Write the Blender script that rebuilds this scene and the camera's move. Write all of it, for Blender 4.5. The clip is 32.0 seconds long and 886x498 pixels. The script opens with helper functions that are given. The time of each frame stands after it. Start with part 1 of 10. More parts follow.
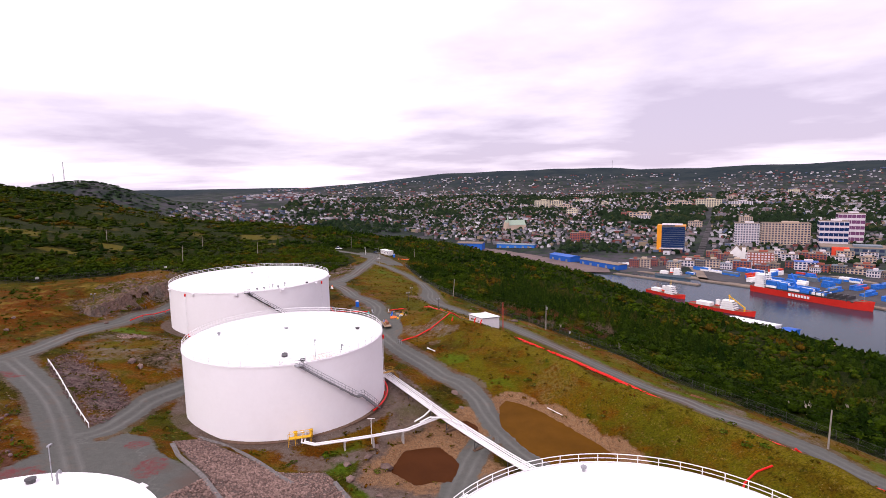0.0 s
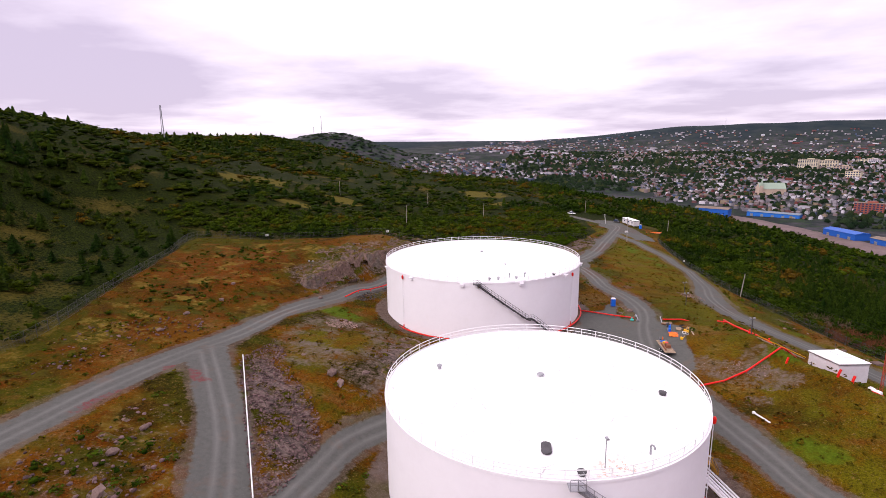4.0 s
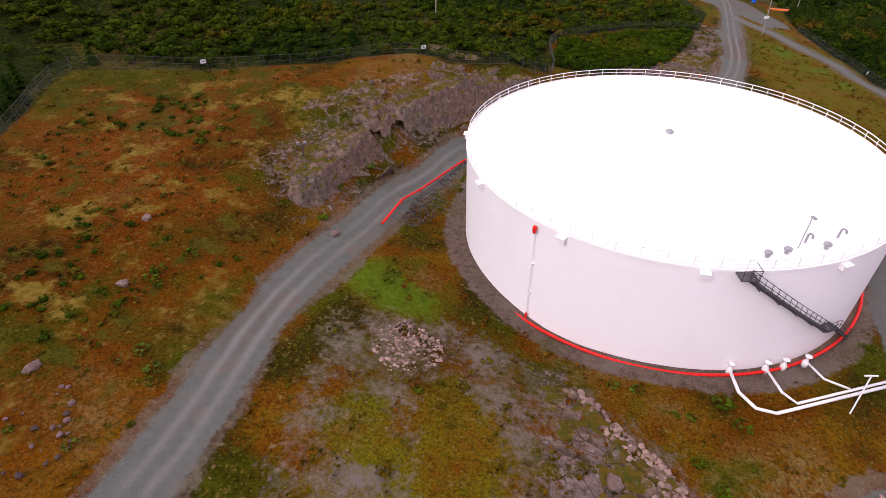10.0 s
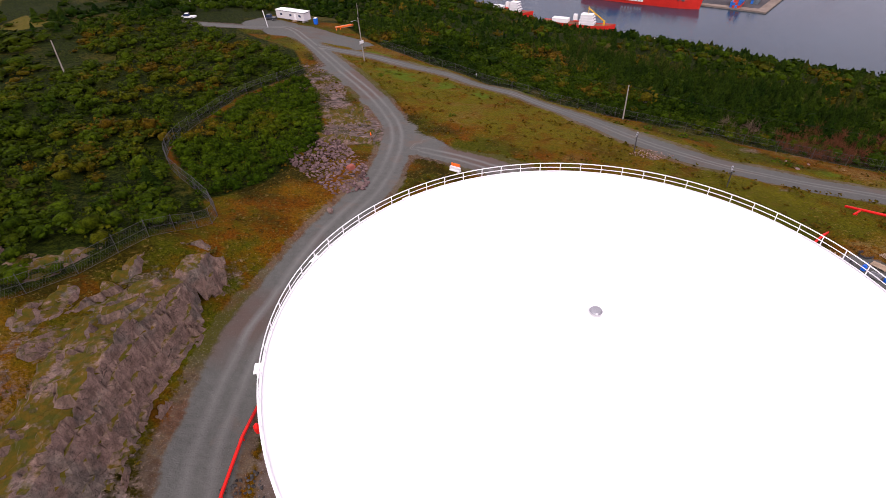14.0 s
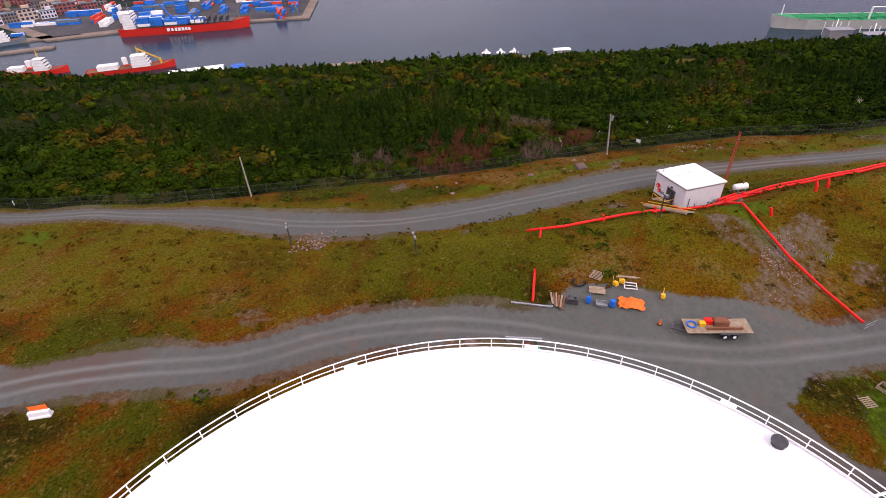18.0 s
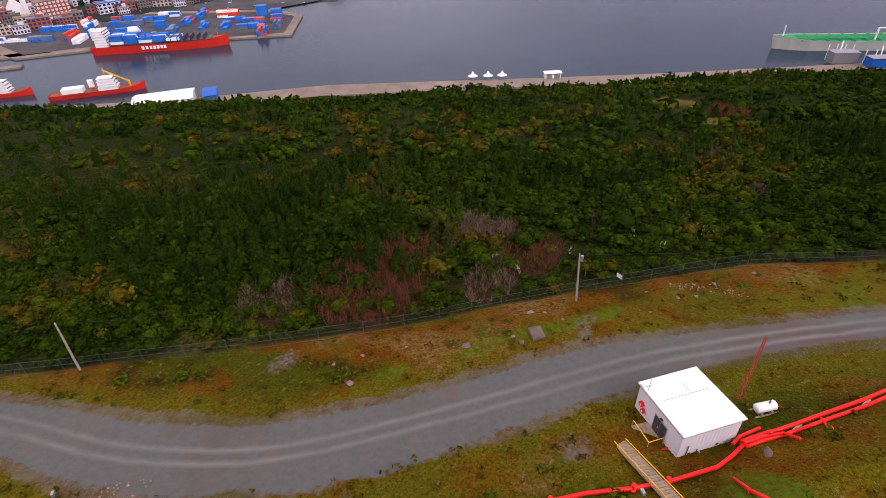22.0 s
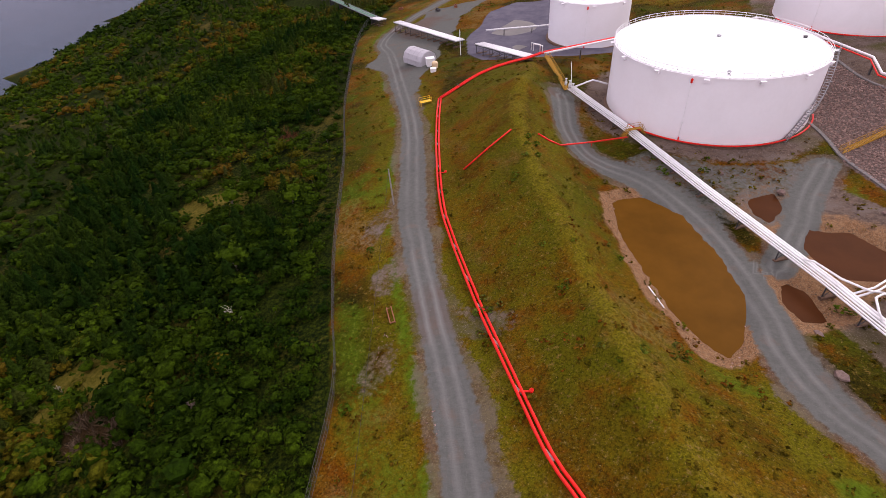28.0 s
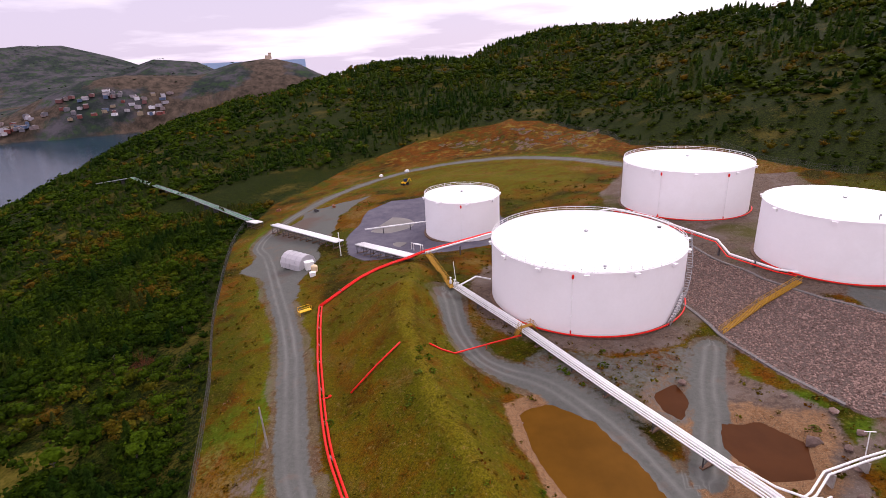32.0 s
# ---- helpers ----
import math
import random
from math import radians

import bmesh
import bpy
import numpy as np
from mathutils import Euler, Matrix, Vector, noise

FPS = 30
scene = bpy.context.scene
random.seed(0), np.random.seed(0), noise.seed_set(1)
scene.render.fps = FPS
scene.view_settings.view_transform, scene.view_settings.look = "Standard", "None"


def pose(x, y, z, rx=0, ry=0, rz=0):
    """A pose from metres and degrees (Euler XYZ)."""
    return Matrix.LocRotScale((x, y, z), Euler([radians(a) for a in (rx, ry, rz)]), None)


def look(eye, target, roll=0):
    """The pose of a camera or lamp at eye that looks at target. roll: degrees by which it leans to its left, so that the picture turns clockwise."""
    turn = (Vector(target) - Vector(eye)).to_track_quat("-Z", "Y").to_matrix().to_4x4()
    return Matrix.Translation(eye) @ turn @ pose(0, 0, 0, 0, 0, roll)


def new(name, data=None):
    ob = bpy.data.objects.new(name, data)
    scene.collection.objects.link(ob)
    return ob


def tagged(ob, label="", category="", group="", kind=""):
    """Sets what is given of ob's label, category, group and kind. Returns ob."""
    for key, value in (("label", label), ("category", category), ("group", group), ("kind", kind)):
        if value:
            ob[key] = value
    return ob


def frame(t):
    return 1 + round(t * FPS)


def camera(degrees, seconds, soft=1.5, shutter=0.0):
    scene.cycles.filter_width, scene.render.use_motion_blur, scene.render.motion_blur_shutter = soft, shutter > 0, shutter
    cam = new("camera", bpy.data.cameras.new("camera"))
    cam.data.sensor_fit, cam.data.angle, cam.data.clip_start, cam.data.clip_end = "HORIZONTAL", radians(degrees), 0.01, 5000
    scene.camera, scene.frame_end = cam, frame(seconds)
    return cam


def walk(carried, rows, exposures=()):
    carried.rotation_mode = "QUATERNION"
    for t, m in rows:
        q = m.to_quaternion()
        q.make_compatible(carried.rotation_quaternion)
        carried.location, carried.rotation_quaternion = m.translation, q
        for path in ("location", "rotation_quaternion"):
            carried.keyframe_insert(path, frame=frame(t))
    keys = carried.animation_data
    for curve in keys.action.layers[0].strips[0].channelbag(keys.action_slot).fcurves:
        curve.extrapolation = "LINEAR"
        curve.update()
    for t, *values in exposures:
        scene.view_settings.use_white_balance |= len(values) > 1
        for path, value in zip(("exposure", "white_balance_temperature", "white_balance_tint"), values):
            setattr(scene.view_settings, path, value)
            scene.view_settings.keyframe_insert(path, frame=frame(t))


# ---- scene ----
cam = camera(79.2, 32.0, soft=0.55)
METRES, EYE, TILT, LEAN, TURN = 336.0, 43.4, -7.2, 1.1, 0.0
ROWS = [
    (0.0, 0.0, 0.0, 0.0, 0.0, 0.0, -0.0),
    (0.5, -0.0037, 0.0199, 0.0026, 3.03, -0.06, -0.49),
    (1.0, -0.0079, 0.0393, 0.0047, 11.86, -0.35, -1.68),
    (1.5, -0.0125, 0.0579, 0.0073, 21.04, -0.91, -2.89),
    (2.0, -0.0193, 0.0752, 0.0102, 22.57, -1.09, -3.11),
    (2.5, -0.0281, 0.0916, 0.0129, 22.66, -1.17, -3.16),
    (4.5, -0.0724, 0.1533, 0.0175, 22.63, -11.36, -3.03),
    (5.0, -0.0841, 0.1679, 0.0185, 22.55, -28.78, -3.0),
    (5.5, -0.0962, 0.1826, 0.0198, 22.48, -46.28, -3.09),
    (6.0, -0.1088, 0.1985, 0.0216, 22.66, -49.66, -3.12),
    (6.5, -0.1211, 0.2137, 0.023, 22.81, -49.59, -3.17),
    (7.0, -0.133, 0.2293, 0.0245, 22.97, -49.47, -3.09),
    (7.5, -0.1458, 0.2456, 0.0269, 23.13, -48.79, -3.18),
    (8.0, -0.1587, 0.2624, 0.0293, 23.43, -34.23, -3.21),
    (8.5, -0.1713, 0.2781, 0.0301, 23.52, -30.8, -3.19),
    (9.0, -0.1843, 0.2944, 0.0319, 23.58, -30.79, -3.2),
    (9.5, -0.1973, 0.3108, 0.0338, 23.54, -30.79, -3.18),
    (10.0, -0.21, 0.3278, 0.0359, 19.57, -30.57, -2.58),
    (10.5, -0.2231, 0.3447, 0.0376, 13.32, -30.16, -1.86),
    (11.0, -0.2348, 0.3624, 0.0394, 7.09, -29.93, -0.99),
    (11.5, -0.2453, 0.3803, 0.0413, 1.4, -29.75, -0.28),
    (12.0, -0.2537, 0.3986, 0.0432, -4.05, -29.62, 0.41),
    (12.5, -0.26, 0.4167, 0.0453, -9.64, -29.57, 1.14),
    (13.0, -0.2639, 0.4342, 0.0475, -15.37, -29.61, 1.98),
    (13.5, -0.266, 0.4511, 0.0493, -21.55, -29.68, 2.88),
    (14.0, -0.2659, 0.4672, 0.0513, -28.26, -29.92, 3.79),
    (14.5, -0.2637, 0.4824, 0.053, -35.98, -30.29, 4.83),
    (15.0, -0.2596, 0.496, 0.0545, -44.28, -30.82, 5.87),
    (15.5, -0.2535, 0.5075, 0.0559, -52.81, -31.55, 6.84),
    (17.5, -0.2146, 0.5312, 0.0585, -70.19, -33.16, 8.44),
    (18.0, -0.2018, 0.5319, 0.0583, -71.81, -33.25, 8.53),
    (18.5, -0.1883, 0.5315, 0.0581, -72.98, -33.28, 8.56),
    (19.0, -0.1742, 0.5306, 0.058, -73.17, -33.22, 8.55),
    (19.5, -0.1595, 0.5297, 0.0581, -73.01, -33.12, 8.49),
    (20.0, -0.1441, 0.5289, 0.0597, -72.67, -32.95, 8.44),
    (20.5, -0.1285, 0.5282, 0.0634, -72.37, -32.9, 8.42),
    (21.0, -0.1129, 0.5279, 0.0665, -72.13, -32.81, 8.41),
    (21.5, -0.0975, 0.5278, 0.0692, -71.98, -32.75, 8.41),
    (22.0, -0.0824, 0.5282, 0.0704, -71.91, -32.7, 8.38),
    (22.5, -0.0669, 0.529, 0.0713, -71.84, -32.69, 8.36),
    (23.0, -0.0517, 0.5306, 0.0721, -71.88, -32.67, 8.31),
    (23.5, -0.0365, 0.5326, 0.073, -71.95, -32.7, 8.33),
    (24.0, -0.0214, 0.5349, 0.0739, -72.25, -32.74, 8.35),
    (24.5, -0.0066, 0.5372, 0.0748, -79.59, -33.74, 8.93),
    (25.0, 0.0084, 0.5385, 0.0759, -92.35, -35.67, 9.56),
    (25.5, 0.0238, 0.5384, 0.0764, -103.88, -37.4, 9.71),
    (26.0, 0.0383, 0.5355, 0.0774, -117.08, -39.39, 9.57),
    (26.5, 0.0521, 0.5297, 0.0777, -129.98, -41.18, 8.99),
    (28.5, 0.0894, 0.4793, 0.0786, -165.24, -44.95, 5.94),
    (29.0, 0.093, 0.4688, 0.0775, -167.9, -45.02, 5.52),
    (29.5, 0.0945, 0.4616, 0.0769, -168.28, -44.9, 5.37),
    (30.0, 0.0944, 0.4578, 0.0769, -168.49, -44.77, 5.19),
    (30.5, 0.0933, 0.4566, 0.0768, -169.11, -44.76, 4.97),
    (31.0, 0.0922, 0.4563, 0.077, -170.56, -44.77, 4.71),
    (31.5, 0.0914, 0.4556, 0.078, -171.56, -35.75, 4.61),
    (32.0, 0.091, 0.4557, 0.0785, -172.16, -27.21, 4.5),
]
EXPOSURES = [(0.0, 0.58, 6600, 20), (26.5, 0.58, 6600, 20), (29.0, 0.62, 6600, 20), (32.0, 0.70, 6600, 20)]
walk(cam, [(t, pose(0, 0, EYE, TILT, LEAN, TURN) @ pose(METRES * x, METRES * y, METRES * z, 90 + pitch, roll, yaw)) for t, x, y, z, yaw, pitch, roll in ROWS], EXPOSURES)


# ---- node helpers ----
def nd(nt, kind, ins=None, **props):
    n = nt.nodes.new(kind)
    for k, v in props.items():
        setattr(n, k, v)
    for k, v in (ins or {}).items():
        if isinstance(v, bpy.types.NodeSocket):
            nt.links.new(v, n.inputs[k])
        else:
            n.inputs[k].default_value = v
    return n


def rgb(c):
    return (*c, 1.0)


def mix(nt, f, a, b, mode="MIX"):
    n = nt.nodes.new("ShaderNodeMix")
    n.data_type, n.blend_type = "RGBA", mode
    for i, v in ((0, f), (6, a), (7, b)):
        if isinstance(v, bpy.types.NodeSocket):
            nt.links.new(v, n.inputs[i])
        else:
            n.inputs[i].default_value = rgb(v) if i and len(v) == 3 else v
    return n.outputs[2]


def ramp(nt, f, a, b):
    n = nd(nt, "ShaderNodeMapRange", {0: f, 1: a, 2: b})
    n.clamp = True
    return n.outputs[0]


def noise_tex(nt, vec, scale, detail=4.0, rough=0.6):
    return nd(nt, "ShaderNodeTexNoise", {"Vector": vec, "Scale": scale, "Detail": detail, "Roughness": rough}).outputs[0]


def math_op(nt, op, a, b=0.0):
    return nd(nt, "ShaderNodeMath", {0: a, 1: b}, operation=op).outputs[0]


# ---- world, sun ----
world = bpy.data.worlds.new("overcast_sky")
scene.world = world
world.use_nodes = True
wt = world.node_tree
wt.nodes.clear()
SUN_EL, SUN_AZ = radians(40), radians(205)
sky = nd(wt, "ShaderNodeTexSky", sky_type="NISHITA", sun_disc=False, sun_elevation=SUN_EL, sun_rotation=SUN_AZ, altitude=150.0)
wdir = nd(wt, "ShaderNodeTexCoord").outputs["Generated"]
sep = nd(wt, "ShaderNodeSeparateXYZ", {0: wdir})
# clouds flatten towards the horizon: project the way onto a layer overhead
up = math_op(wt, "MAXIMUM", math_op(wt, "ADD", sep.outputs[2], 0.10), 0.03)
flat = nd(wt, "ShaderNodeCombineXYZ", {0: math_op(wt, "DIVIDE", sep.outputs[0], up), 1: math_op(wt, "DIVIDE", sep.outputs[1], up), 2: 0.3})
cloud = noise_tex(wt, flat.outputs[0], 0.55, 6.0, 0.55)
thick = noise_tex(wt, flat.outputs[0], 0.22, 3.0, 0.5)
low = math_op(wt, "MULTIPLY", ramp(wt, sep.outputs[2], 0.42, 0.03), 0.30)
east = math_op(wt, "MULTIPLY", ramp(wt, sep.outputs[0], -0.1, 0.8), 0.16)
bulk = math_op(wt, "ADD", math_op(wt, "ADD", cloud, math_op(wt, "MULTIPLY", thick, 1.2)), math_op(wt, "ADD", low, east))
cover = ramp(wt, bulk, 1.02, 1.52)
cloud_col = mix(wt, cover, (1.12, 1.06, 1.14), (0.50, 0.45, 0.57))
sky_dim = mix(wt, 1.0, sky.outputs[0], (0.10, 0.10, 0.10), "MULTIPLY")
sky_col = mix(wt, 0.93, sky_dim, cloud_col)
bg = nd(wt, "ShaderNodeBackground", {"Color": sky_col, "Strength": 0.95})
nd(wt, "ShaderNodeOutputWorld", {"Surface": bg.outputs[0]})

sun = new("sun", bpy.data.lights.new("sun", "SUN"))
sun.data.energy, sun.data.angle, sun.data.color = 1.3, radians(25), (1.0, 0.97, 0.93)
sun.matrix_world = look((0, 0, 300), (0 + 300 * math.sin(SUN_AZ) / math.tan(SUN_EL) * -1, 300 * math.cos(SUN_AZ) / math.tan(SUN_EL) * -1, 0))


# ---- materials ----
def material(name, col, rough=0.7, metal=0.0, vary=0.15, scale=1.5, fine=12.0, bump=0.1, dirt=None, dirt_amount=0.0, island=0.0, spec=0.2):
    m = bpy.data.materials.new(name)
    m.use_nodes = True
    nt = m.node_tree
    bsdf = nt.nodes["Principled BSDF"]
    vec = nd(nt, "ShaderNodeTexCoord").outputs["Object"]
    big, small = noise_tex(nt, vec, scale, 4.0), noise_tex(nt, vec, fine, 3.0)
    lo, hi = [c * (1 - vary) for c in col], [min(1, c * (1 + vary)) for c in col]
    c = mix(nt, ramp(nt, math_op(nt, "ADD", math_op(nt, "MULTIPLY", big, 0.65), math_op(nt, "MULTIPLY", small, 0.35)), 0.35, 0.65), lo, hi)
    if dirt:
        c = mix(nt, math_op(nt, "MULTIPLY", ramp(nt, noise_tex(nt, vec, scale * 0.7, 6.0, 0.7), 0.52, 0.75), dirt_amount), c, dirt)
    if island:
        r = nd(nt, "ShaderNodeObjectInfo").outputs["Random"]
        g = nd(nt, "ShaderNodeNewGeometry").outputs["Random Per Island"]
        k = ramp(nt, math_op(nt, "FRACT", math_op(nt, "ADD", r, g)), 0.0, 1.0)
        c = mix(nt, k, mix(nt, 1.0, c, [1 - island] * 3, "MULTIPLY"), mix(nt, 1.0, c, [1 + island] * 3, "MULTIPLY"))
    nt.links.new(c, bsdf.inputs["Base Color"])
    bsdf.inputs["Roughness"].default_value, bsdf.inputs["Metallic"].default_value = rough, metal
    bsdf.inputs["Specular IOR Level"].default_value = spec
    if bump:
        b = nd(nt, "ShaderNodeBump", {"Strength": bump, "Distance": 0.05, "Height": small})
        nt.links.new(b.outputs[0], bsdf.inputs["Normal"])
    return m


WHITE = material("white_tank_paint", (0.87, 0.84, 0.87), 0.5, vary=0.02, scale=0.12, fine=1.4, bump=0.0, dirt=(0.70, 0.64, 0.63), dirt_amount=0.2)
ROOF = material("white_roof_paint", (0.84, 0.83, 0.84), 0.45, vary=0.03, scale=0.1, fine=1.0, bump=0.0)
PIPEW = material("white_pipe_paint", (0.80, 0.79, 0.80), 0.4, vary=0.06, dirt=(0.45, 0.36, 0.28), dirt_amount=0.3, bump=0.0)
RED = material("red_pipe_paint", (0.70, 0.015, 0.01), 0.4, vary=0.12, dirt=(0.35, 0.02, 0.01), dirt_amount=0.5, bump=0.0)
YELLOW = material("yellow_paint", (0.75, 0.42, 0.02), 0.5, vary=0.12, bump=0.0, dirt=(0.3, 0.16, 0.04), dirt_amount=0.4)
DULLYELLOW = material("dull_yellow_paint", (0.40, 0.21, 0.02), 0.6, vary=0.25, bump=0.0, dirt=(0.12, 0.08, 0.04), dirt_amount=0.6)
STEEL = material("dark_steel", (0.09, 0.085, 0.09), 0.5, 0.6, vary=0.25, bump=0.0)
DARKWIRE = material("dull_fence_wire", (0.085, 0.082, 0.085), 0.6, 0.4, vary=0.2, bump=0.0)
STAINED = material("stained_concrete", (0.130, 0.080, 0.056), 0.9, vary=0.3, bump=0.1)
GALV = material("galvanised_steel", (0.34, 0.34, 0.36), 0.45, 0.7, vary=0.2, bump=0.0)
BLACK = material("black_rubber", (0.02, 0.02, 0.022), 0.7, vary=0.2, bump=0.0)
WOOD = material("weathered_wood", (0.30, 0.22, 0.15), 0.85, vary=0.3, scale=2.0, fine=20.0, bump=0.2)
POLE = material("grey_pole_wood", (0.27, 0.24, 0.21), 0.9, vary=0.25, bump=0.1)
CONCRETE = material("concrete", (0.36, 0.33, 0.31), 0.9, vary=0.18, bump=0.2, dirt=(0.2, 0.15, 0.12), dirt_amount=0.4)
ROCKM = material("pink_granite", (0.175, 0.120, 0.105), 0.9, vary=0.35, scale=0.6, fine=5.0, bump=0.5, spec=0.05, dirt=(0.10, 0.10, 0.06), dirt_amount=0.6, island=0.25)
RIPRAP = material("crushed_rock", (0.225, 0.150, 0.128), 0.9, vary=0.25, scale=1.0, fine=8.0, bump=0.4, island=0.45, spec=0.05)
BLUEP = material("blue_plastic", (0.01, 0.13, 0.62), 0.4, vary=0.06, bump=0.0)
ORANGE = material("orange_sheet", (0.85, 0.16, 0.02), 0.5, vary=0.15, bump=0.2)
GREENP = material("green_paint", (0.05, 0.28, 0.12), 0.5, vary=0.15, bump=0.0)
TEAL = material("teal_plastic", (0.05, 0.42, 0.36), 0.5, vary=0.1, bump=0.0)
RUST = material("rusty_steel", (0.22, 0.09, 0.05), 0.8, 0.2, vary=0.3, bump=0.1)
SHIPRED = material("red_hull_paint", (0.62, 0.03, 0.02), 0.45, vary=0.1, scale=0.1, fine=0.8, bump=0.0)
SHIPWHITE = material("white_ship_paint", (0.78, 0.76, 0.76), 0.5, vary=0.06, scale=0.2, fine=2.0, bump=0.0)
HULLGREY = material("grey_hull_paint", (0.48, 0.47, 0.43), 0.5, vary=0.08, scale=0.1, fine=1.0, bump=0.0)
DECKGREEN = material("green_deck_paint", (0.02, 0.26, 0.10), 0.6, vary=0.15, scale=0.3, fine=2.0, bump=0.0)
CONTBLUE = material("blue_container_paint", (0.02, 0.14, 0.50), 0.5, vary=0.12, scale=0.2, bump=0.0, island=0.25)
CONTRED = material("red_container_paint", (0.60, 0.06, 0.03), 0.5, vary=0.12, scale=0.2, bump=0.0, island=0.25)
CONTGREY = material("grey_container_paint", (0.12, 0.15, 0.18), 0.5, vary=0.12, scale=0.2, bump=0.0, island=0.25)
WHARF = material("wharf_concrete", (0.21, 0.165, 0.135), 0.9, vary=0.25, scale=0.05, fine=0.6, bump=0.0, spec=0.05)
ASPHALT = material("yard_asphalt", (0.075, 0.07, 0.074), 0.9, vary=0.3, scale=0.03, fine=0.4, bump=0.0, spec=0.03)
BRICK = material("red_brick", (0.30, 0.09, 0.065), 0.9, vary=0.15, scale=0.1, fine=1.5, bump=0.0)
TANWALL = material("tan_wall", (0.50, 0.38, 0.30), 0.8, vary=0.1, scale=0.1, fine=1.5, bump=0.0)
BEIGE = material("beige_stone_wall", (0.62, 0.54, 0.40), 0.8, vary=0.1, scale=0.1, fine=1.5, bump=0.0)
GLASSD = material("dark_window_glass", (0.03, 0.045, 0.09), 0.12, vary=0.2, scale=0.2, fine=1.0, bump=0.0)
OCHRE = material("orange_cladding", (0.80, 0.30, 0.02), 0.5, vary=0.06, scale=0.1, bump=0.0)
MUDWATER_COL = (0.112, 0.048, 0.006)


# ---- mesh helpers ----
class Build:
    """Gathers corners and faces for one mesh."""

    def __init__(self):
        self.v, self.f = [], []

    def add(self, vs, fs):
        k = len(self.v)
        self.v += [tuple(p) for p in vs]
        self.f += [tuple(i + k for i in q) for q in fs]
        return self

    def box(self, c, size, rz=0.0, tilt=None):
        x, y, z = (s / 2 for s in size)
        m = Matrix.Rotation(rz, 3, "Z")
        if tilt is not None:
            m = m @ tilt
        vs = [m @ Vector((a * x, b * y, d * z)) + Vector(c) for d in (-1, 1) for a, b in ((-1, -1), (1, -1), (1, 1), (-1, 1))]
        return self.add(vs, [(3, 2, 1, 0), (4, 5, 6, 7), (0, 1, 5, 4), (1, 2, 6, 5), (2, 3, 7, 6), (3, 0, 4, 7)])

    def beam(self, a, b, w, h=None):
        """A square bar from a to b."""
        a, b = Vector(a), Vector(b)
        d = (b - a).normalized()
        side = d.cross(Vector((0, 0, 1)))
        side = (Vector((1, 0, 0)) if side.length < 1e-3 else side.normalized()) * w / 2
        top = side.cross(d).normalized() * (h or w) / 2
        vs = [p + s * side + t * top for p in (a, b) for s, t in ((-1, -1), (1, -1), (1, 1), (-1, 1))]
        return self.add(vs, [(0, 1, 2, 3), (7, 6, 5, 4), (0, 4, 5, 1), (1, 5, 6, 2), (2, 6, 7, 3), (3, 7, 4, 0)])

    def tube(self, pts, r, n=8, closed=False):
        pts = [Vector(p) for p in pts]
        rings, cnt = [], len(pts)
        for i, p in enumerate(pts):
            a = pts[i - 1] if (i or closed) else p
            b = pts[(i + 1) % cnt] if (i < cnt - 1 or closed) else p
            d = (b - a).normalized()
            s = d.cross(Vector((0, 0, 1)))
            s = Vector((1, 0, 0)) if s.length < 1e-3 else s.normalized()
            t = s.cross(d).normalized()
            rr = r[i] if isinstance(r, (list, tuple)) else r
            rings.append([p + rr * (math.cos(2 * math.pi * k / n) * s + math.sin(2 * math.pi * k / n) * t) for k in range(n)])
        fs = []
        for i in range(cnt if closed else cnt - 1):
            j = (i + 1) % cnt
            fs += [(i * n + k, i * n + (k + 1) % n, j * n + (k + 1) % n, j * n + k) for k in range(n)]
        if not closed:
            fs += [tuple(range(n))[::-1], tuple((cnt - 1) * n + k for k in range(n))]
        return self.add([p for q in rings for p in q], fs)

    def lathe(self, prof, n=32, c=(0, 0), a0=0.0, a1=2 * math.pi):
        """Turns a profile of (radius, z) round the z axis."""
        full = abs(a1 - a0 - 2 * math.pi) < 1e-6
        m = n if full else n + 1
        vs = [(c[0] + r * math.cos(a0 + (a1 - a0) * k / n), c[1] + r * math.sin(a0 + (a1 - a0) * k / n), z) for r, z in prof for k in range(m)]
        fs = [(i * m + k, i * m + (k + 1) % m, (i + 1) * m + (k + 1) % m, (i + 1) * m + k) for i in range(len(prof) - 1) for k in range(n)]
        return self.add(vs, fs)

    def prism(self, poly, z0, z1):
        n = len(poly)
        vs = [(x, y, z0) for x, y in poly] + [(x, y, z1) for x, y in poly]
        return self.add(vs, [tuple(range(n))[::-1], tuple(range(n, 2 * n))] + [(k, (k + 1) % n, n + (k + 1) % n, n + k) for k in range(n)])

    def mesh(self, name, mat, smooth=False):
        me = bpy.data.meshes.new(name)
        me.from_pydata(self.v, [], self.f)
        me.materials.append(mat)
        if smooth:
            me.shade_smooth()
        me.update()
        return me


def thing(name, loc=(0, 0, 0), rz=0.0, label="", category="", group="", kind=""):
    ob = new(name)
    ob.location, ob.rotation_euler = loc, (0, 0, rz)
    ob.empty_display_size = 0.3
    return tagged(ob, label, category, group, kind)


def part(name, b, mat, parent=None, label="", smooth=False, loc=None, rz=0.0):
    me = b if isinstance(b, bpy.types.Mesh) else b.mesh(name, mat, smooth)
    ob = new(name, me)
    ob.parent = parent
    if loc is not None:
        ob.location, ob.rotation_euler = loc, (0, 0, rz)
    return tagged(ob, label)


def single(name, b, mat, label, category, smooth=False, kind="", group="", loc=None, rz=0.0):
    return tagged(part(name, b, mat, None, "", smooth, loc, rz), label, category, group, kind)


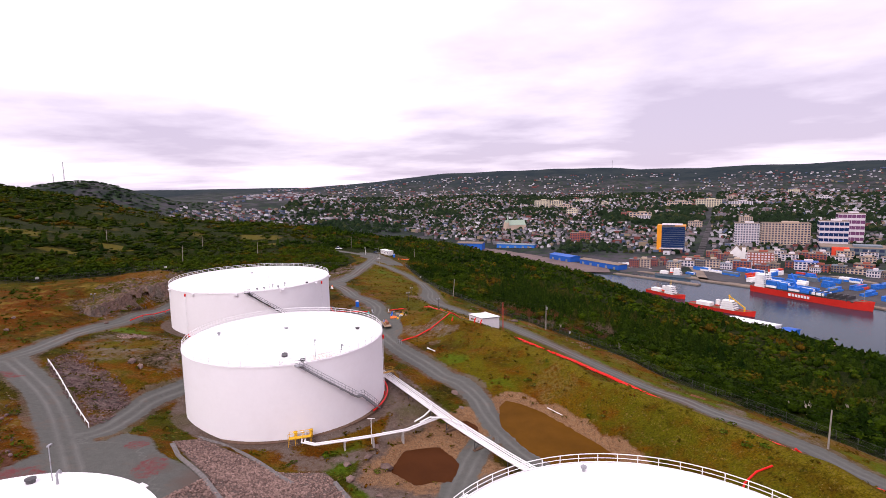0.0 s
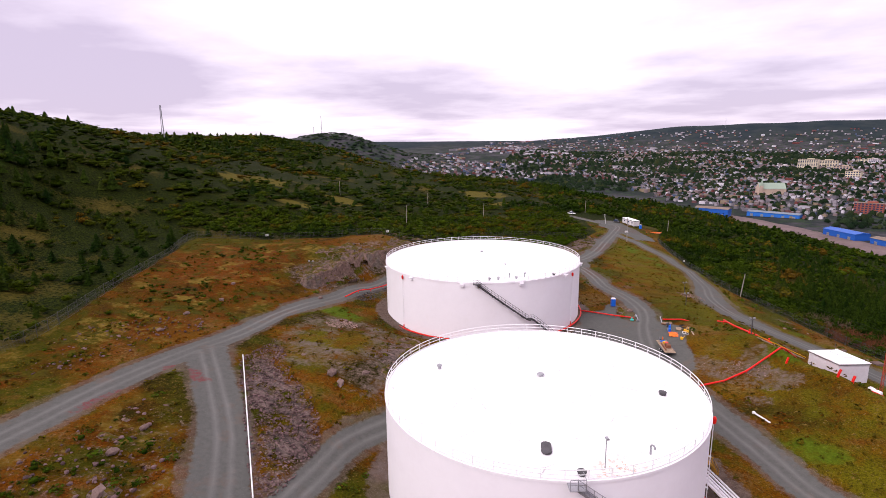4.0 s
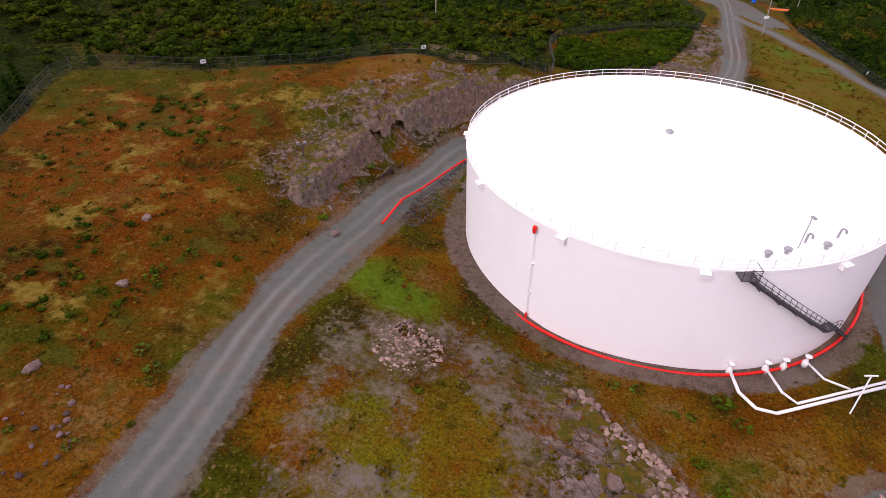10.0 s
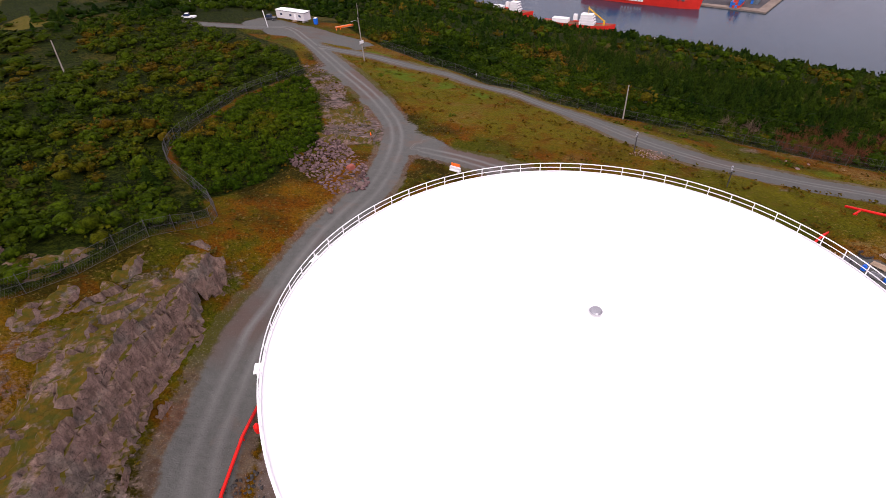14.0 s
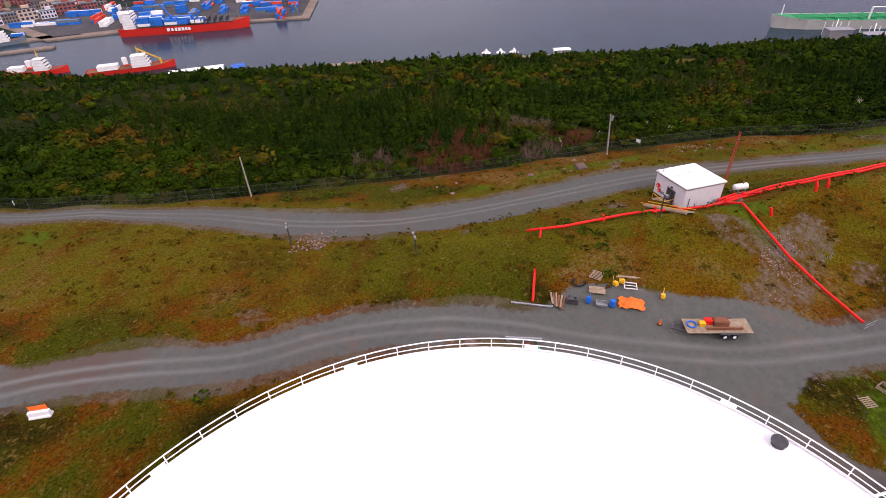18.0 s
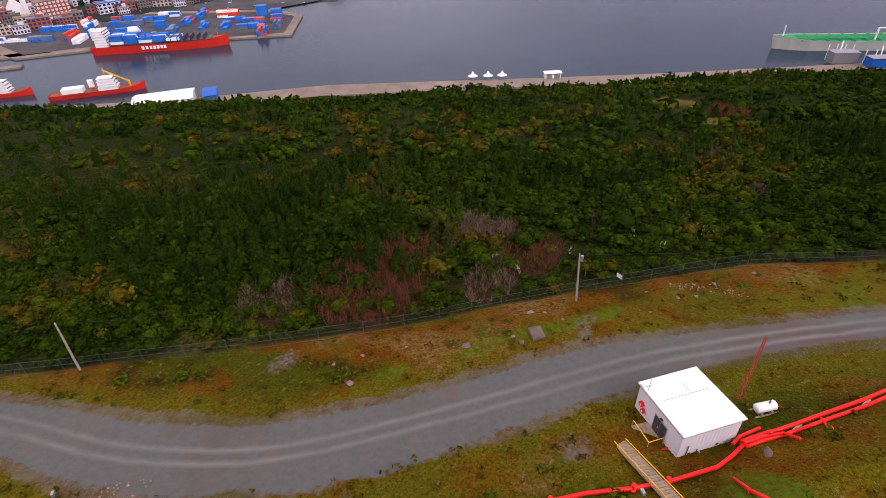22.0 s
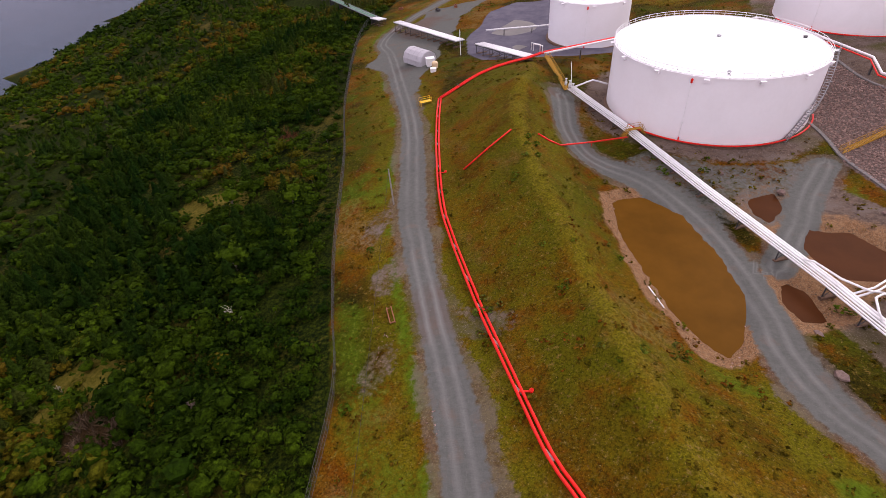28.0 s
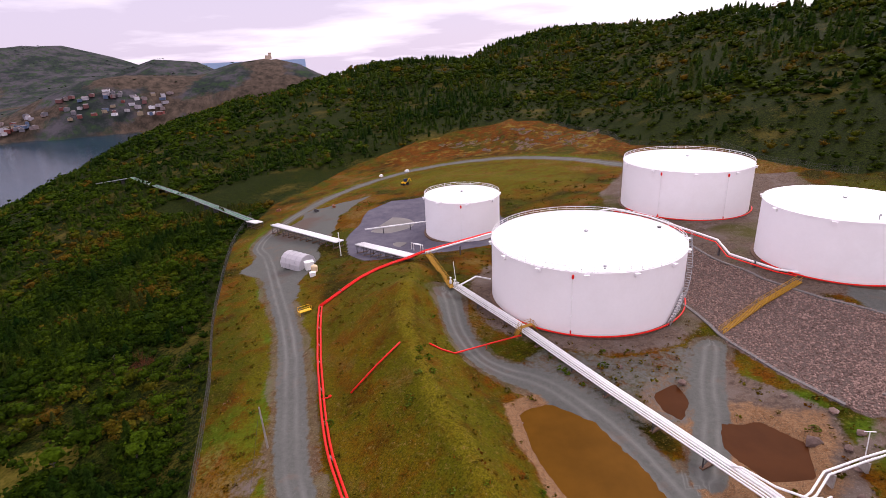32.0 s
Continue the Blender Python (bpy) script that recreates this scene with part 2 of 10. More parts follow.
# ---- the plan: lines of the site as x, y, z ----
ROAD_WEST = [(-86, 15, 9), (-90, 40, 8.4), (-93, 62, 8), (-96, 83, 7.3), (-99, 100, 6.5), (-100, 126, 4.8), (-103, 147, 3.2), (-101, 171, 1.8), (-96, 191, 1.2), (-88, 205, 0.6), (-76, 219, 0), (-62, 232, -1), (-51, 250, -2.5), (-47, 270, -3.1), (-46, 298, -3.7), (-45, 329, -4.2), (-46, 350, -4.4), (-59, 354, -3.4), (-75, 365, -2)]
ROAD_SPUR = [(-98, 116, 5.7), (-83, 104, 4.5), (-74, 96, 3.3), (-66, 87, 2.9), (-60, 80, 2.6), (-52, 70, 2.4), (-44, 58, 2.6), (-38, 48, 2.8)]
ROAD_PAD = [(-61, 85, 2.5), (-60, 89, 1.5), (-61, 98, 0.1), (-62, 108, -0.8), (-59, 117, -1.6), (-55, 127, -1.9), (-49, 138, -2.0), (-43, 144, -2.1)]
ROAD_EAST = [(-44, 322, -4.3), (-32, 307, -5.4), (-19, 284, -6.6), (-11, 264, -7.3), (-7, 244, -7.2), (-6.5, 226, -6), (-3, 210, -5.2), (3, 199, -4.9), (10, 188, -4.5), (17, 178, -4.4), (24, 168, -5.0), (30.8, 156.5, -5.6), (36.4, 145.4, -5.9), (43.8, 131, -6.4), (53.6, 115, -6.2), (61, 102.3, -6), (66.4, 92, -5.8), (79.5, 62, -6.2), (97, 31, -9), (115, 0, -12), (126, -17, -13.7), (128, -47, -13.6), (119, -84, -12), (97, -112, -9), (69, -122, -5.5), (39, -117, -2), (12, -99, 0.8), (-10, -75, 2.4), (-30, -55, 3)]
ROAD_INNER = [(-50, 240, -2.2), (-45, 233, -2.5), (-41, 225, -2.6), (-37, 215, -2.5), (-31, 207, -2.5), (-27, 199, -2.4), (-24.5, 190, -2.3), (-24, 178, -2.2), (-22, 165, -2.3), (-18, 155, -2.4), (-9, 138, -2.7), (-1.2, 125.0, -3.2), (2.6, 121.3, -3.5), (6.7, 113.5, -4.1), (8.4, 106.2, -4.6), (11.2, 97.6, -5.0), (16.6, 86.5, -5.0), (26.5, 75.4, -4.4), (38.1, 70.0, -3.8), (43.8, 60.0, -3.4), (48.2, 44.2, -3.2)]
ROAD_C = [(6.2, 94.4, -5.0), (2.1, 82.7, -5.0), (-0.2, 72.8, -4.8), (-4.1, 61.5, -4.2)]
CREST = [(57.2, 36.6, 0.8), (55.6, 53, 3.7), (52.8, 68.6, 2.9), (51.7, 72.6, 2.0), (50.4, 76.2, 1.7), (48.6, 80, 1.6), (46.6, 84.3, 1.6), (43.1, 90.4, 1.5), (39.2, 97.2, 1.3), (35.2, 104, 1.0), (28, 118, 1.0), (23.5, 128, 1.1), (15.2, 142.6, 1.9), (8.2, 153.6, 2.0), (1.5, 162.4, 1.8), (-2, 172.2, 0.8), (-6.5, 188, -1.4), (-10, 205, -2.6)]
FENCE_EAST = [(-24, 322, -7.6), (-18, 300, -8.3), (-12, 280, -8.9), (-5, 262, -9.4), (3, 245, -9.6), (12, 225, -9.2), (23, 203, -8.8), (33, 187, -8.9), (41, 174, -9), (52, 155, -9.4), (60, 133, -9.8), (67, 121, -9.8), (76, 105, -9.9), (92, 73, -10.5), (111, 39, -12.5), (140, -22, -16), (153, -62, -17)]
FENCE_WEST = [(-108, 40, 10.5), (-112, 60, 10), (-117, 80, 9.5), (-123, 100, 9), (-139, 126, 9.2), (-156, 158, 10.2), (-168, 180, 11), (-146, 190, 10), (-128, 199, 10), (-111, 209, 10.6), (-96, 220, 7), (-88, 227, 3), (-92, 245, 3), (-91, 255, 2.5), (-85, 266, 1.4), (-73, 282, -0.4), (-55, 296, -2.8)]
FENCE_SOUTH = [(14.5, -179), (-11, -135), (-18, -109), (-48, -86), (-57, -58), (-64, -40), (-72, -27)]
CLIFF_TOP = [(-115, 168, 7), (-111.5, 186, 8.8), (-106.5, 201, 9.2), (-96.5, 216, 6.5)]
CLIFF_FOOT = [(-107.5, 166, 2.4), (-104, 183, 1.7), (-98, 197, 1.4), (-88, 211, 0.9)]
KNOB = [(-84, 122, 3.6), (-75, 126, 3.4), (-67, 121, 2.6), (-75, 138, 2.8), (-92, 147, 2.5), (-62, 135, 1.2), (-88, 134, 3.2)]
SLOPES = [(-45.8, 84, 1.2), (-36, 75, 0.6), (-43, 91, -2.4), (-37, 87, -2.6), (-27, 80, -2.6), (-25, 60, 1.5), (-12, 18, 2.6), (-21, 43, 2.6), (-33, 61, 2.3), (-4, 44, -3.2), (-8, 60, -3.4), (-15, 74, -3.3), (-22, 82, -3.0), (89, -8, -7.5), (80, 14, -6.2), (93, -40, -8), (68, -5, -8.8), (74, -25, -9.2), (66, 28, -1.5), (26.7, 142.3, -3.3), (31.2, 136.2, -3.7), (36.5, 128.5, -4.4), (41.3, 121.6, -5.0), (45.6, 115.3, -5.8), (49.4, 109.5, -6.2), (54, 102.5, -6.3), (58.7, 94.9, -6.3), (62.4, 87.4, -6.3), (66.2, 78.6, -6.3), (72.2, 63.7, -6.3), (78.5, 46.1, -6.4), (12.4, 167.6, -3.2), (7, 169, -3.0), (14, 172.5, -3.4), (17.6, 166.5, -3.5), (16, 160, -3.4), (11, 163, -3.0), (20, 150, -2.4), (24.5, 184.5, -6.3), (34.1, 79.9, -4.6), (28.7, 94.2, -5.0), (24.5, 102.8, -5.0), (20.3, 109.9, -5.0), (16.1, 115.6, -4.8), (13.3, 117.6, -4.6), (8, 88, -5.0), (-5, 100, -4.6), (-10, 90, -4.8)]
SPOTS = [(-90, 95, 5.8), (-73, 81, 5.4), (-72, 68, 5.2), (-113, 133, 5.6), (-121, 174, 7.5), (-107, 219, 7.5), (-79, 253, 0.6), (-14, 223, -4.4), (105, 170, -24.8), (55, 225, -15), (96, 305, -27.3), (-50, 346, -4.2), (-3, 152, -2.2), (-30, 330, -7)]
# tanks: name, x, y, radius, base, height
TANKS = [("A", -65.35, 179.0, 25.36, -1.5, 13.67), ("B", -34.58, 112.92, 20.59, -3.03, 14.14), ("C", 17.2, 39.27, 20.9, -3.46, 13.32), ("D", -17.82, -15.55, 18.29, 2.28, 13.59), ("E", -36.65, 33.47, 15.12, 3.37, 12.78), ("S", 51.06, -13.35, 12.19, -6.26, 12.42)]
PONDS = [[(31.4, 82.5), (26.3, 80.0), (19.9, 84.0), (14.6, 93.9), (11.3, 101.7), (11.0, 110.6), (12.7, 114.5), (15.1, 113.1), (20.8, 106.6), (25.2, 98.2), (29.2, 90.8)], [(0.3, 82.5), (-5.2, 81.7), (-10.0, 85.9), (-8.0, 92.7), (-2.3, 93.6), (1.4, 87.8)], [(8.8, 75.7), (5.1, 72.8), (3.9, 76.7), (6.1, 81.9), (8.4, 79.8)], [(5.9, 97.4), (3.2, 98.6), (1.0, 104.1), (3.9, 105.1), (6.0, 101.9)]]
POND_Z = -5.5


def noise2(x, y, seed=0):
    """Smooth value noise on arrays, about 0 to 1."""
    xi, yi = np.floor(x), np.floor(y)
    fx, fy = x - xi, y - yi
    fx, fy = fx * fx * (3 - 2 * fx), fy * fy * (3 - 2 * fy)

    def h(a, b):
        n = np.sin(a * 127.1 + b * 311.7 + seed * 74.7) * 43758.5453
        return n - np.floor(n)
    a, b, c, d = h(xi, yi), h(xi + 1, yi), h(xi, yi + 1), h(xi + 1, yi + 1)
    return (a * (1 - fx) + b * fx) * (1 - fy) + (c * (1 - fx) + d * fx) * fy


def fbm(x, y, scale, octaves=4, seed=0):
    s, a, t = 0.0, 0.5, 0.0
    for k in range(octaves):
        s = s + a * noise2(x / scale * 2 ** k, y / scale * 2 ** k, seed + k * 13)
        t, a = t + a, a * 0.5
    return s / t


def smooth(e0, e1, x):
    t = np.clip((x - e0) / (e1 - e0), 0, 1)
    return t * t * (3 - 2 * t)


def line_dist(x, y, line):
    d = np.full(np.shape(x), 1e9)
    for a, b in zip(line, line[1:]):
        ux, uy = b[0] - a[0], b[1] - a[1]
        t = np.clip(((x - a[0]) * ux + (y - a[1]) * uy) / (ux * ux + uy * uy), 0, 1)
        d = np.minimum(d, np.hypot(x - a[0] - t * ux, y - a[1] - t * uy))
    return d


def poly_dist(x, y, poly):
    """Distance to the outline, negative inside."""
    d = line_dist(x, y, list(poly) + [poly[0]])
    inside = np.zeros(np.shape(x), bool)
    for (ax, ay), (bx, by) in zip(poly, list(poly[1:]) + [poly[0]]):
        if ay != by:
            inside ^= ((ay > y) != (by > y)) & (x < (bx - ax) * (y - ay) / (by - ay) + ax)
    return np.where(inside, -d, d)


def resample(line, step):
    out = []
    for a, b in zip(line, line[1:]):
        n = max(1, int(math.dist(a, b) / step))
        out += [tuple(p + (q - p) * k / n for p, q in zip(a, b)) for k in range(n)]
    return out + [line[-1]]


def curve(line, n=6):
    """Bends a line smoothly through its points."""
    pts = [np.array(p, float) for p in line]
    pts = [2 * pts[0] - pts[1]] + pts + [2 * pts[-1] - pts[-2]]
    out = []
    for a, b, c, d in zip(pts, pts[1:], pts[2:], pts[3:]):
        for k in range(n):
            t = k / n
            out.append(0.5 * ((2 * b) + (c - a) * t + (2 * a - 5 * b + 4 * c - d) * t * t + (3 * b - a - 3 * c + d) * t ** 3))
    return [tuple(p) for p in out] + [tuple(pts[-2])]


CONTROL = []
for line in (ROAD_WEST, ROAD_SPUR, ROAD_PAD, ROAD_EAST, ROAD_INNER, ROAD_C, CREST, FENCE_EAST, FENCE_WEST, CLIFF_TOP, CLIFF_FOOT):
    CONTROL += resample(line, 16)
CONTROL += KNOB + SLOPES + SPOTS
for _, tx, ty, tr, tz, th in TANKS:
    CONTROL += [(tx + q * math.cos(a), ty + q * math.sin(a), tz) for q in (tr * 0.6, tr + 2) for a in (0.2, 1.25, 2.3, 3.3, 4.4, 5.4)]
CONTROL = np.array(CONTROL)
_n = len(CONTROL)
_k = np.sqrt(((CONTROL[:, None, :2] - CONTROL[None, :, :2]) ** 2).sum(2) + 6.0) - np.eye(_n) * 1.0
_a = np.zeros((_n + 3, _n + 3))
_a[:_n, :_n], _a[:_n, _n:] = _k, np.c_[np.ones(_n), CONTROL[:, :2]]
_a[_n:, :_n] = _a[:_n, _n:].T
WEIGHTS = np.linalg.solve(_a, np.r_[CONTROL[:, 2], 0, 0, 0])

SLOPE_S = [-1400, -800, -480, -300, -200, -130, -60, 0, 60, 97, 158, 200, 300, 400, 450, 497, 506, 514, 9000]
SLOPE_Z = [-40, 0, 52, 72, 48, 23, 10, 3, -4, -9, -22, -27, -51, -84, -114.5, -116.2, -116.2, -124, -124]
# far shore of the harbour
SHORE = [(120, 900), (285, 890), (345, 870), (400, 812), (450, 757), (520, 612), (545, 556), (640, 596), (665, 655), (766, 548), (850, 440), (905, 375), (980, 100), (1180, -600), (1300, -1000), (1060, -1160), (880, -1270), (640, -1430), (560, -1700), (620, -2050), (900, -2500)]
INLAND = SHORE + [(2000, -4000), (6000, -4000), (6000, 6000), (-6000, 6000), (-6000, 1500), (-100, 1250)]


def far_height(x, y):
    s, u = 0.934 * x + 0.358 * y, -0.358 * x + 0.934 * y
    z = np.interp(s, SLOPE_S, SLOPE_Z)
    crest = (1 + 0.17 * smooth(-250, 60, u)) * (1 - 0.42 * smooth(100, 600, u))
    z = np.where(z > 0, z * crest, z)
    z = z + (fbm(x, y, 140, 4, 5) - 0.5) * 14 * smooth(-112, -85, z) * smooth(60, 200, np.hypot(x + 20, y - 130))
    # the ridge swells to the south and ends at the harbour mouth
    swell = np.exp(-(np.maximum(0, u + 520) / 200) ** 2)
    z = z + np.interp(s, [-300, -120, -58, -5, 34, 86, 137, 186, 310, 430, 480], [0, 8, 26, 28, 25, 22, 20, 19, 16, 6, 0]) * swell
    z = -126 + (z + 126) * smooth(-1120, -760, u)
    nose = smooth(620 - 0.9 * np.minimum(s, 50), 1150 - 1.3 * np.minimum(s, 50), u)
    town = -116 + 0.034 * np.maximum(0, s * 0.35 + u - 1000)
    z = z * (1 - nose) + np.where(s < 480, np.maximum(town, -116), z) * nose
    for cx, cy, h, r in ((-1150, 1640, 152, 330), (-800, 2300, 60, 500)):
        q = np.hypot(x - cx, y - cy) / r
        z = z + h * np.exp(-q * q * 1.2) * (0.93 + 0.14 * fbm(x, y, 130, 4, 31))
    # ground of the town side rises away from the far shore to a long ridge
    d = poly_dist(x, y, INLAND)
    inland = np.maximum(0, -d)
    rise = -116.3 + 0.043 * np.clip(inland - 160, 0, 800) + 0.015 * np.maximum(0, inland - 960) + 18 * (fbm(x, y, 600, 3, 9) - 0.5) * smooth(200, 900, inland)
    far = np.hypot(x, y)
    rise = rise + 180 * smooth(3400, 4450, far) * (0.42 + 0.58 * smooth(-1700, 900, x)) * (0.76 + 0.48 * fbm(x, y, 900, 3, 21)) * (y > 0)
    rise = np.where(y < -600, np.minimum(rise, -40), rise)
    for cx, cy, h, r in ((852, -1571, 163, 310), (1150, -1390, 62, 190), (1230, -1235, 84, 170), (1420, -1230, 50, 200), (1487, -2000, 148, 340), (2262, -2410, 160, 560), (2700, -2050, 165, 560)):
        q = np.hypot(x - cx, y - cy) / r
        rise = rise + h * np.exp(-q * q * 1.2) * (0.84 + 0.32 * fbm(x, y, 110, 5, 31))
    k = smooth(0, -6, d)
    return np.where((u > 1250) & (s < 480), np.maximum(z, rise), z * (1 - k) + rise * k)


def height(x, y):
    x, y = np.asarray(x, float), np.asarray(y, float)
    shape = x.shape
    x, y = x.ravel(), y.ravel()
    z = far_height(x, y)
    near = np.nonzero((x > -260) & (x < 260) & (y > -230) & (y < 460))[0]
    for part_ in np.array_split(near, max(1, len(near) // 20000)):
        if not len(part_):
            continue
        px, py = x[part_], y[part_]
        d2 = (px[:, None] - CONTROL[None, :, 0]) ** 2 + (py[:, None] - CONTROL[None, :, 1]) ** 2
        zz = np.sqrt(d2 + 6.0) @ WEIGHTS[:_n] + WEIGHTS[_n] + WEIGHTS[_n + 1] * px + WEIGHTS[_n + 2] * py
        zz = zz + 1.15 * np.exp(-(line_dist(px, py, CREST[:-2]) / 2.6) ** 2)
        w = 1 - smooth(18, 75, np.sqrt(d2.min(1)))
        z[part_] = z[part_] * (1 - w) + zz * w
    # ponds are scooped out
    for poly in PONDS:
        d = poly_dist(x, y, poly)
        w = smooth(1.6, -1.2, d)
        z = z * (1 - w) + (POND_Z - 0.7) * w
        z = np.where((d > 0) & (d < 4), np.maximum(z, POND_Z + 0.05 * d), z)
    return z.reshape(shape)


def hz(x, y):
    return float(height(np.array([x]), np.array([y]))[0])


# ---- the ground: one sheet, fine at the site and wider towards the horizon ----
def axis(a, b, step, lo, hi):
    xs = list(np.arange(a, b, step))
    s = step
    while xs[-1] < hi:
        s = min(s * 1.14, 74)
        xs.append(xs[-1] + s)
    s, left = step, [a]
    while left[-1] > lo:
        s = min(s * 1.14, 74)
        left.append(left[-1] - s)
    return np.array(left[:0:-1] + xs)


gx, gy = axis(-172, 132, 1.15, -3400, 4300), axis(-125, 362, 1.15, -3600, 4500)
GX, GY = np.meshgrid(gx, gy)
GZ = height(GX, GY)
nx, ny = len(gx), len(gy)
fx, fy = GX.ravel(), GY.ravel()

def side_dist(x, y, line):
    """Distance from a line, negative on its left."""
    best, out = np.full(np.shape(x), 1e9), np.zeros(np.shape(x))
    for a, b in zip(line, line[1:]):
        ux, uy = b[0] - a[0], b[1] - a[1]
        t = np.clip(((x - a[0]) * ux + (y - a[1]) * uy) / (ux * ux + uy * uy), 0, 1)
        ex, ey = x - a[0] - t * ux, y - a[1] - t * uy
        d = np.hypot(ex, ey)
        out = np.where(d < best, d * np.sign(ex * uy - ey * ux), out)
        best = np.minimum(best, d)
    return out


m_road, lane, m_verge = np.zeros(fx.size), np.full(fx.size, 9.0), np.zeros(fx.size)
for line, w in ((ROAD_WEST, 2.9), (ROAD_SPUR, 3.6), (ROAD_PAD, 2.4), (ROAD_EAST, 4.2), (ROAD_INNER, 2.9), (ROAD_C, 2.6)):
    d = line_dist(fx, fy, [p[:2] for p in curve(line, 5)])
    wob = (fbm(fx, fy, 11, 3, 51) - 0.5) * 1.1
    if line is ROAD_EAST:
        w = 2.6 + 1.9 * smooth(150, 185, fy) * smooth(265, 220, fy)
    m_road = np.maximum(m_road, smooth(w + 1.0, w - 1.0, d + wob))
    m_verge = np.maximum(m_verge, smooth(w + (3.0 if line is ROAD_EAST else 2.4), w, d + wob * 3))
    q = side_dist(fx, fy, [p[:2] for p in curve(line, 5)])
    lane = np.where(np.abs(q) < np.abs(lane), q, lane)
YARD = [(-62, 78), (-64, 66), (-58, 52), (-38, 42), (-28, 52), (-35, 74), (-45, 83), (-50, 87), (-56, 88)]
LOT = [(-40, 152), (-36, 143), (-20, 150), (-12, 153), (-15, 168), (-17, 180), (-24, 186), (-33, 196), (-38, 186), (-38, 168)]
FORK = [(-56, 243), (-46, 232), (-43.5, 233), (-48, 246), (-47.5, 262), (-44, 300), (-50, 300), (-50, 262)]
GATE = [(-52, 340), (-34, 318), (-26, 325), (-36, 352), (-50, 372), (-60, 360)]
PULL = [(-9, 216), (-9, 206), (-4, 199), (4, 190), (11, 178), (20, 172), (2, 206)]
EAST_LOT = [(92, 20), (88, 40), (100, 30), (118, 10), (126, -20), (122, -60), (100, -70), (104, -40), (96, -5)]
UPPER = [(-60, 30), (-22, 55), (-4, 10), (6, -30), (-10, -70), (-60, -40)]
for poly in (YARD, LOT, FORK, GATE, PULL, EAST_LOT):
    m_road = np.maximum(m_road, smooth(1.6, -1.6, poly_dist(fx, fy, poly) + (fbm(fx, fy, 9, 3, 52) - 0.5) * 7))
m_dirt = smooth(3, -3, poly_dist(fx, fy, UPPER)) * 0.85
for n_, tx, ty, tr, tz, th in TANKS:
    d = np.hypot(fx - tx, fy - ty) - tr
    m_dirt = np.maximum(m_dirt, smooth(9 if n_ in "CDE" else 4.5, 1.5, d))
m_dirt = np.maximum(m_dirt, smooth(2, -2, poly_dist(fx, fy, [(-30, 138), (-12, 128), (4, 100), (2, 62), (-16, 80), (-12, 100), (-12, 122)])) * 0.9)
m_dirt = np.maximum(m_dirt, 0.48 * smooth(3, -3, poly_dist(fx, fy, [(-90, 118), (-94, 132), (-99, 146), (-96, 152), (-90, 150), (-86, 140), (-84, 128), (-86, 118)])))
m_dirt = np.maximum(m_dirt, 0.50 * smooth(4, -4, poly_dist(fx, fy, [(-97, 150), (-84, 153), (-70, 149), (-58, 142), (-55, 128), (-60, 117), (-68, 116), (-76, 120), (-88, 116), (-95, 132)])))
m_dirt = np.maximum(m_dirt, 0.55 * smooth(4, -4, poly_dist(fx, fy, [(-82, 124), (-82, 140), (-74, 138), (-69, 127), (-74, 120)])))
m_road = np.maximum(m_road, 0.55 * smooth(1.5, -1.5, poly_dist(fx, fy, [(14, 66), (-2, 60), (-3, 75), (6, 84), (20, 88), (34, 72), (28, 64)])))
m_mud = np.zeros(fx.size)
for poly in PONDS:
    m_mud = np.maximum(m_mud, smooth(4.4, 0.8, poly_dist(fx, fy, poly) + (fbm(fx, fy, 3, 2, 67) - 0.5) * 2.5))
m_mud = np.maximum(m_mud, 0.62 * smooth(2, -2, poly_dist(fx, fy, [(-15, 80), (-3, 78), (4, 74), (10, 73), (13, 82), (8, 90), (8, 100), (6, 110), (-2, 108), (-7, 100), (-13, 94)]) + (fbm(fx, fy, 5, 3, 66) - 0.5) * 6))
m_dirt = np.maximum(m_dirt, 0.62 * smooth(2, -2, poly_dist(fx, fy, [(-34, 90), (-30, 92), (-25, 88), (-15, 91), (-8, 99), (-7, 89), (-22, 82), (-30, 86)]) + (fbm(fx, fy, 5, 3, 69) - 0.5) * 6))
m_red_earth = smooth(4, -4, poly_dist(fx, fy, [(-79, 76), (-66, 78), (-60, 75), (-60, 69), (-62, 64), (-68, 61), (-78, 64)]) + (fbm(fx, fy, 7, 3, 70) - 0.5) * 10)
m_rock = np.zeros(fx.size)
CLIFF = [(-109, 160), (-121, 166), (-118, 190), (-110, 206), (-97, 221), (-88, 214), (-98, 198), (-104, 182)]
KNOLL = [(-85, 113), (-66, 113), (-56, 122), (-52, 134), (-60, 142), (-76, 136), (-90, 134)]
KNOLL_TOP = [(-90, 136), (-86, 124), (-78, 120), (-73, 124), (-75, 136), (-82, 143)]
m_dirt = m_dirt * (1 - 0.6 * smooth(3, -3, poly_dist(fx, fy, KNOLL_TOP)) * smooth(0.38, 0.54, fbm(fx, fy, 7, 3, 27)))
BAND = [(-78, 149), (-71, 149), (-65, 142), (-59, 139), (-57, 128), (-60, 120), (-66, 120), (-68, 130), (-72, 141)]
RUBBLE = [(-90.5, 116), (-63, 88.5), (-61.5, 92), (-64, 104), (-70, 112), (-78, 116), (-86, 124), (-92, 128)]
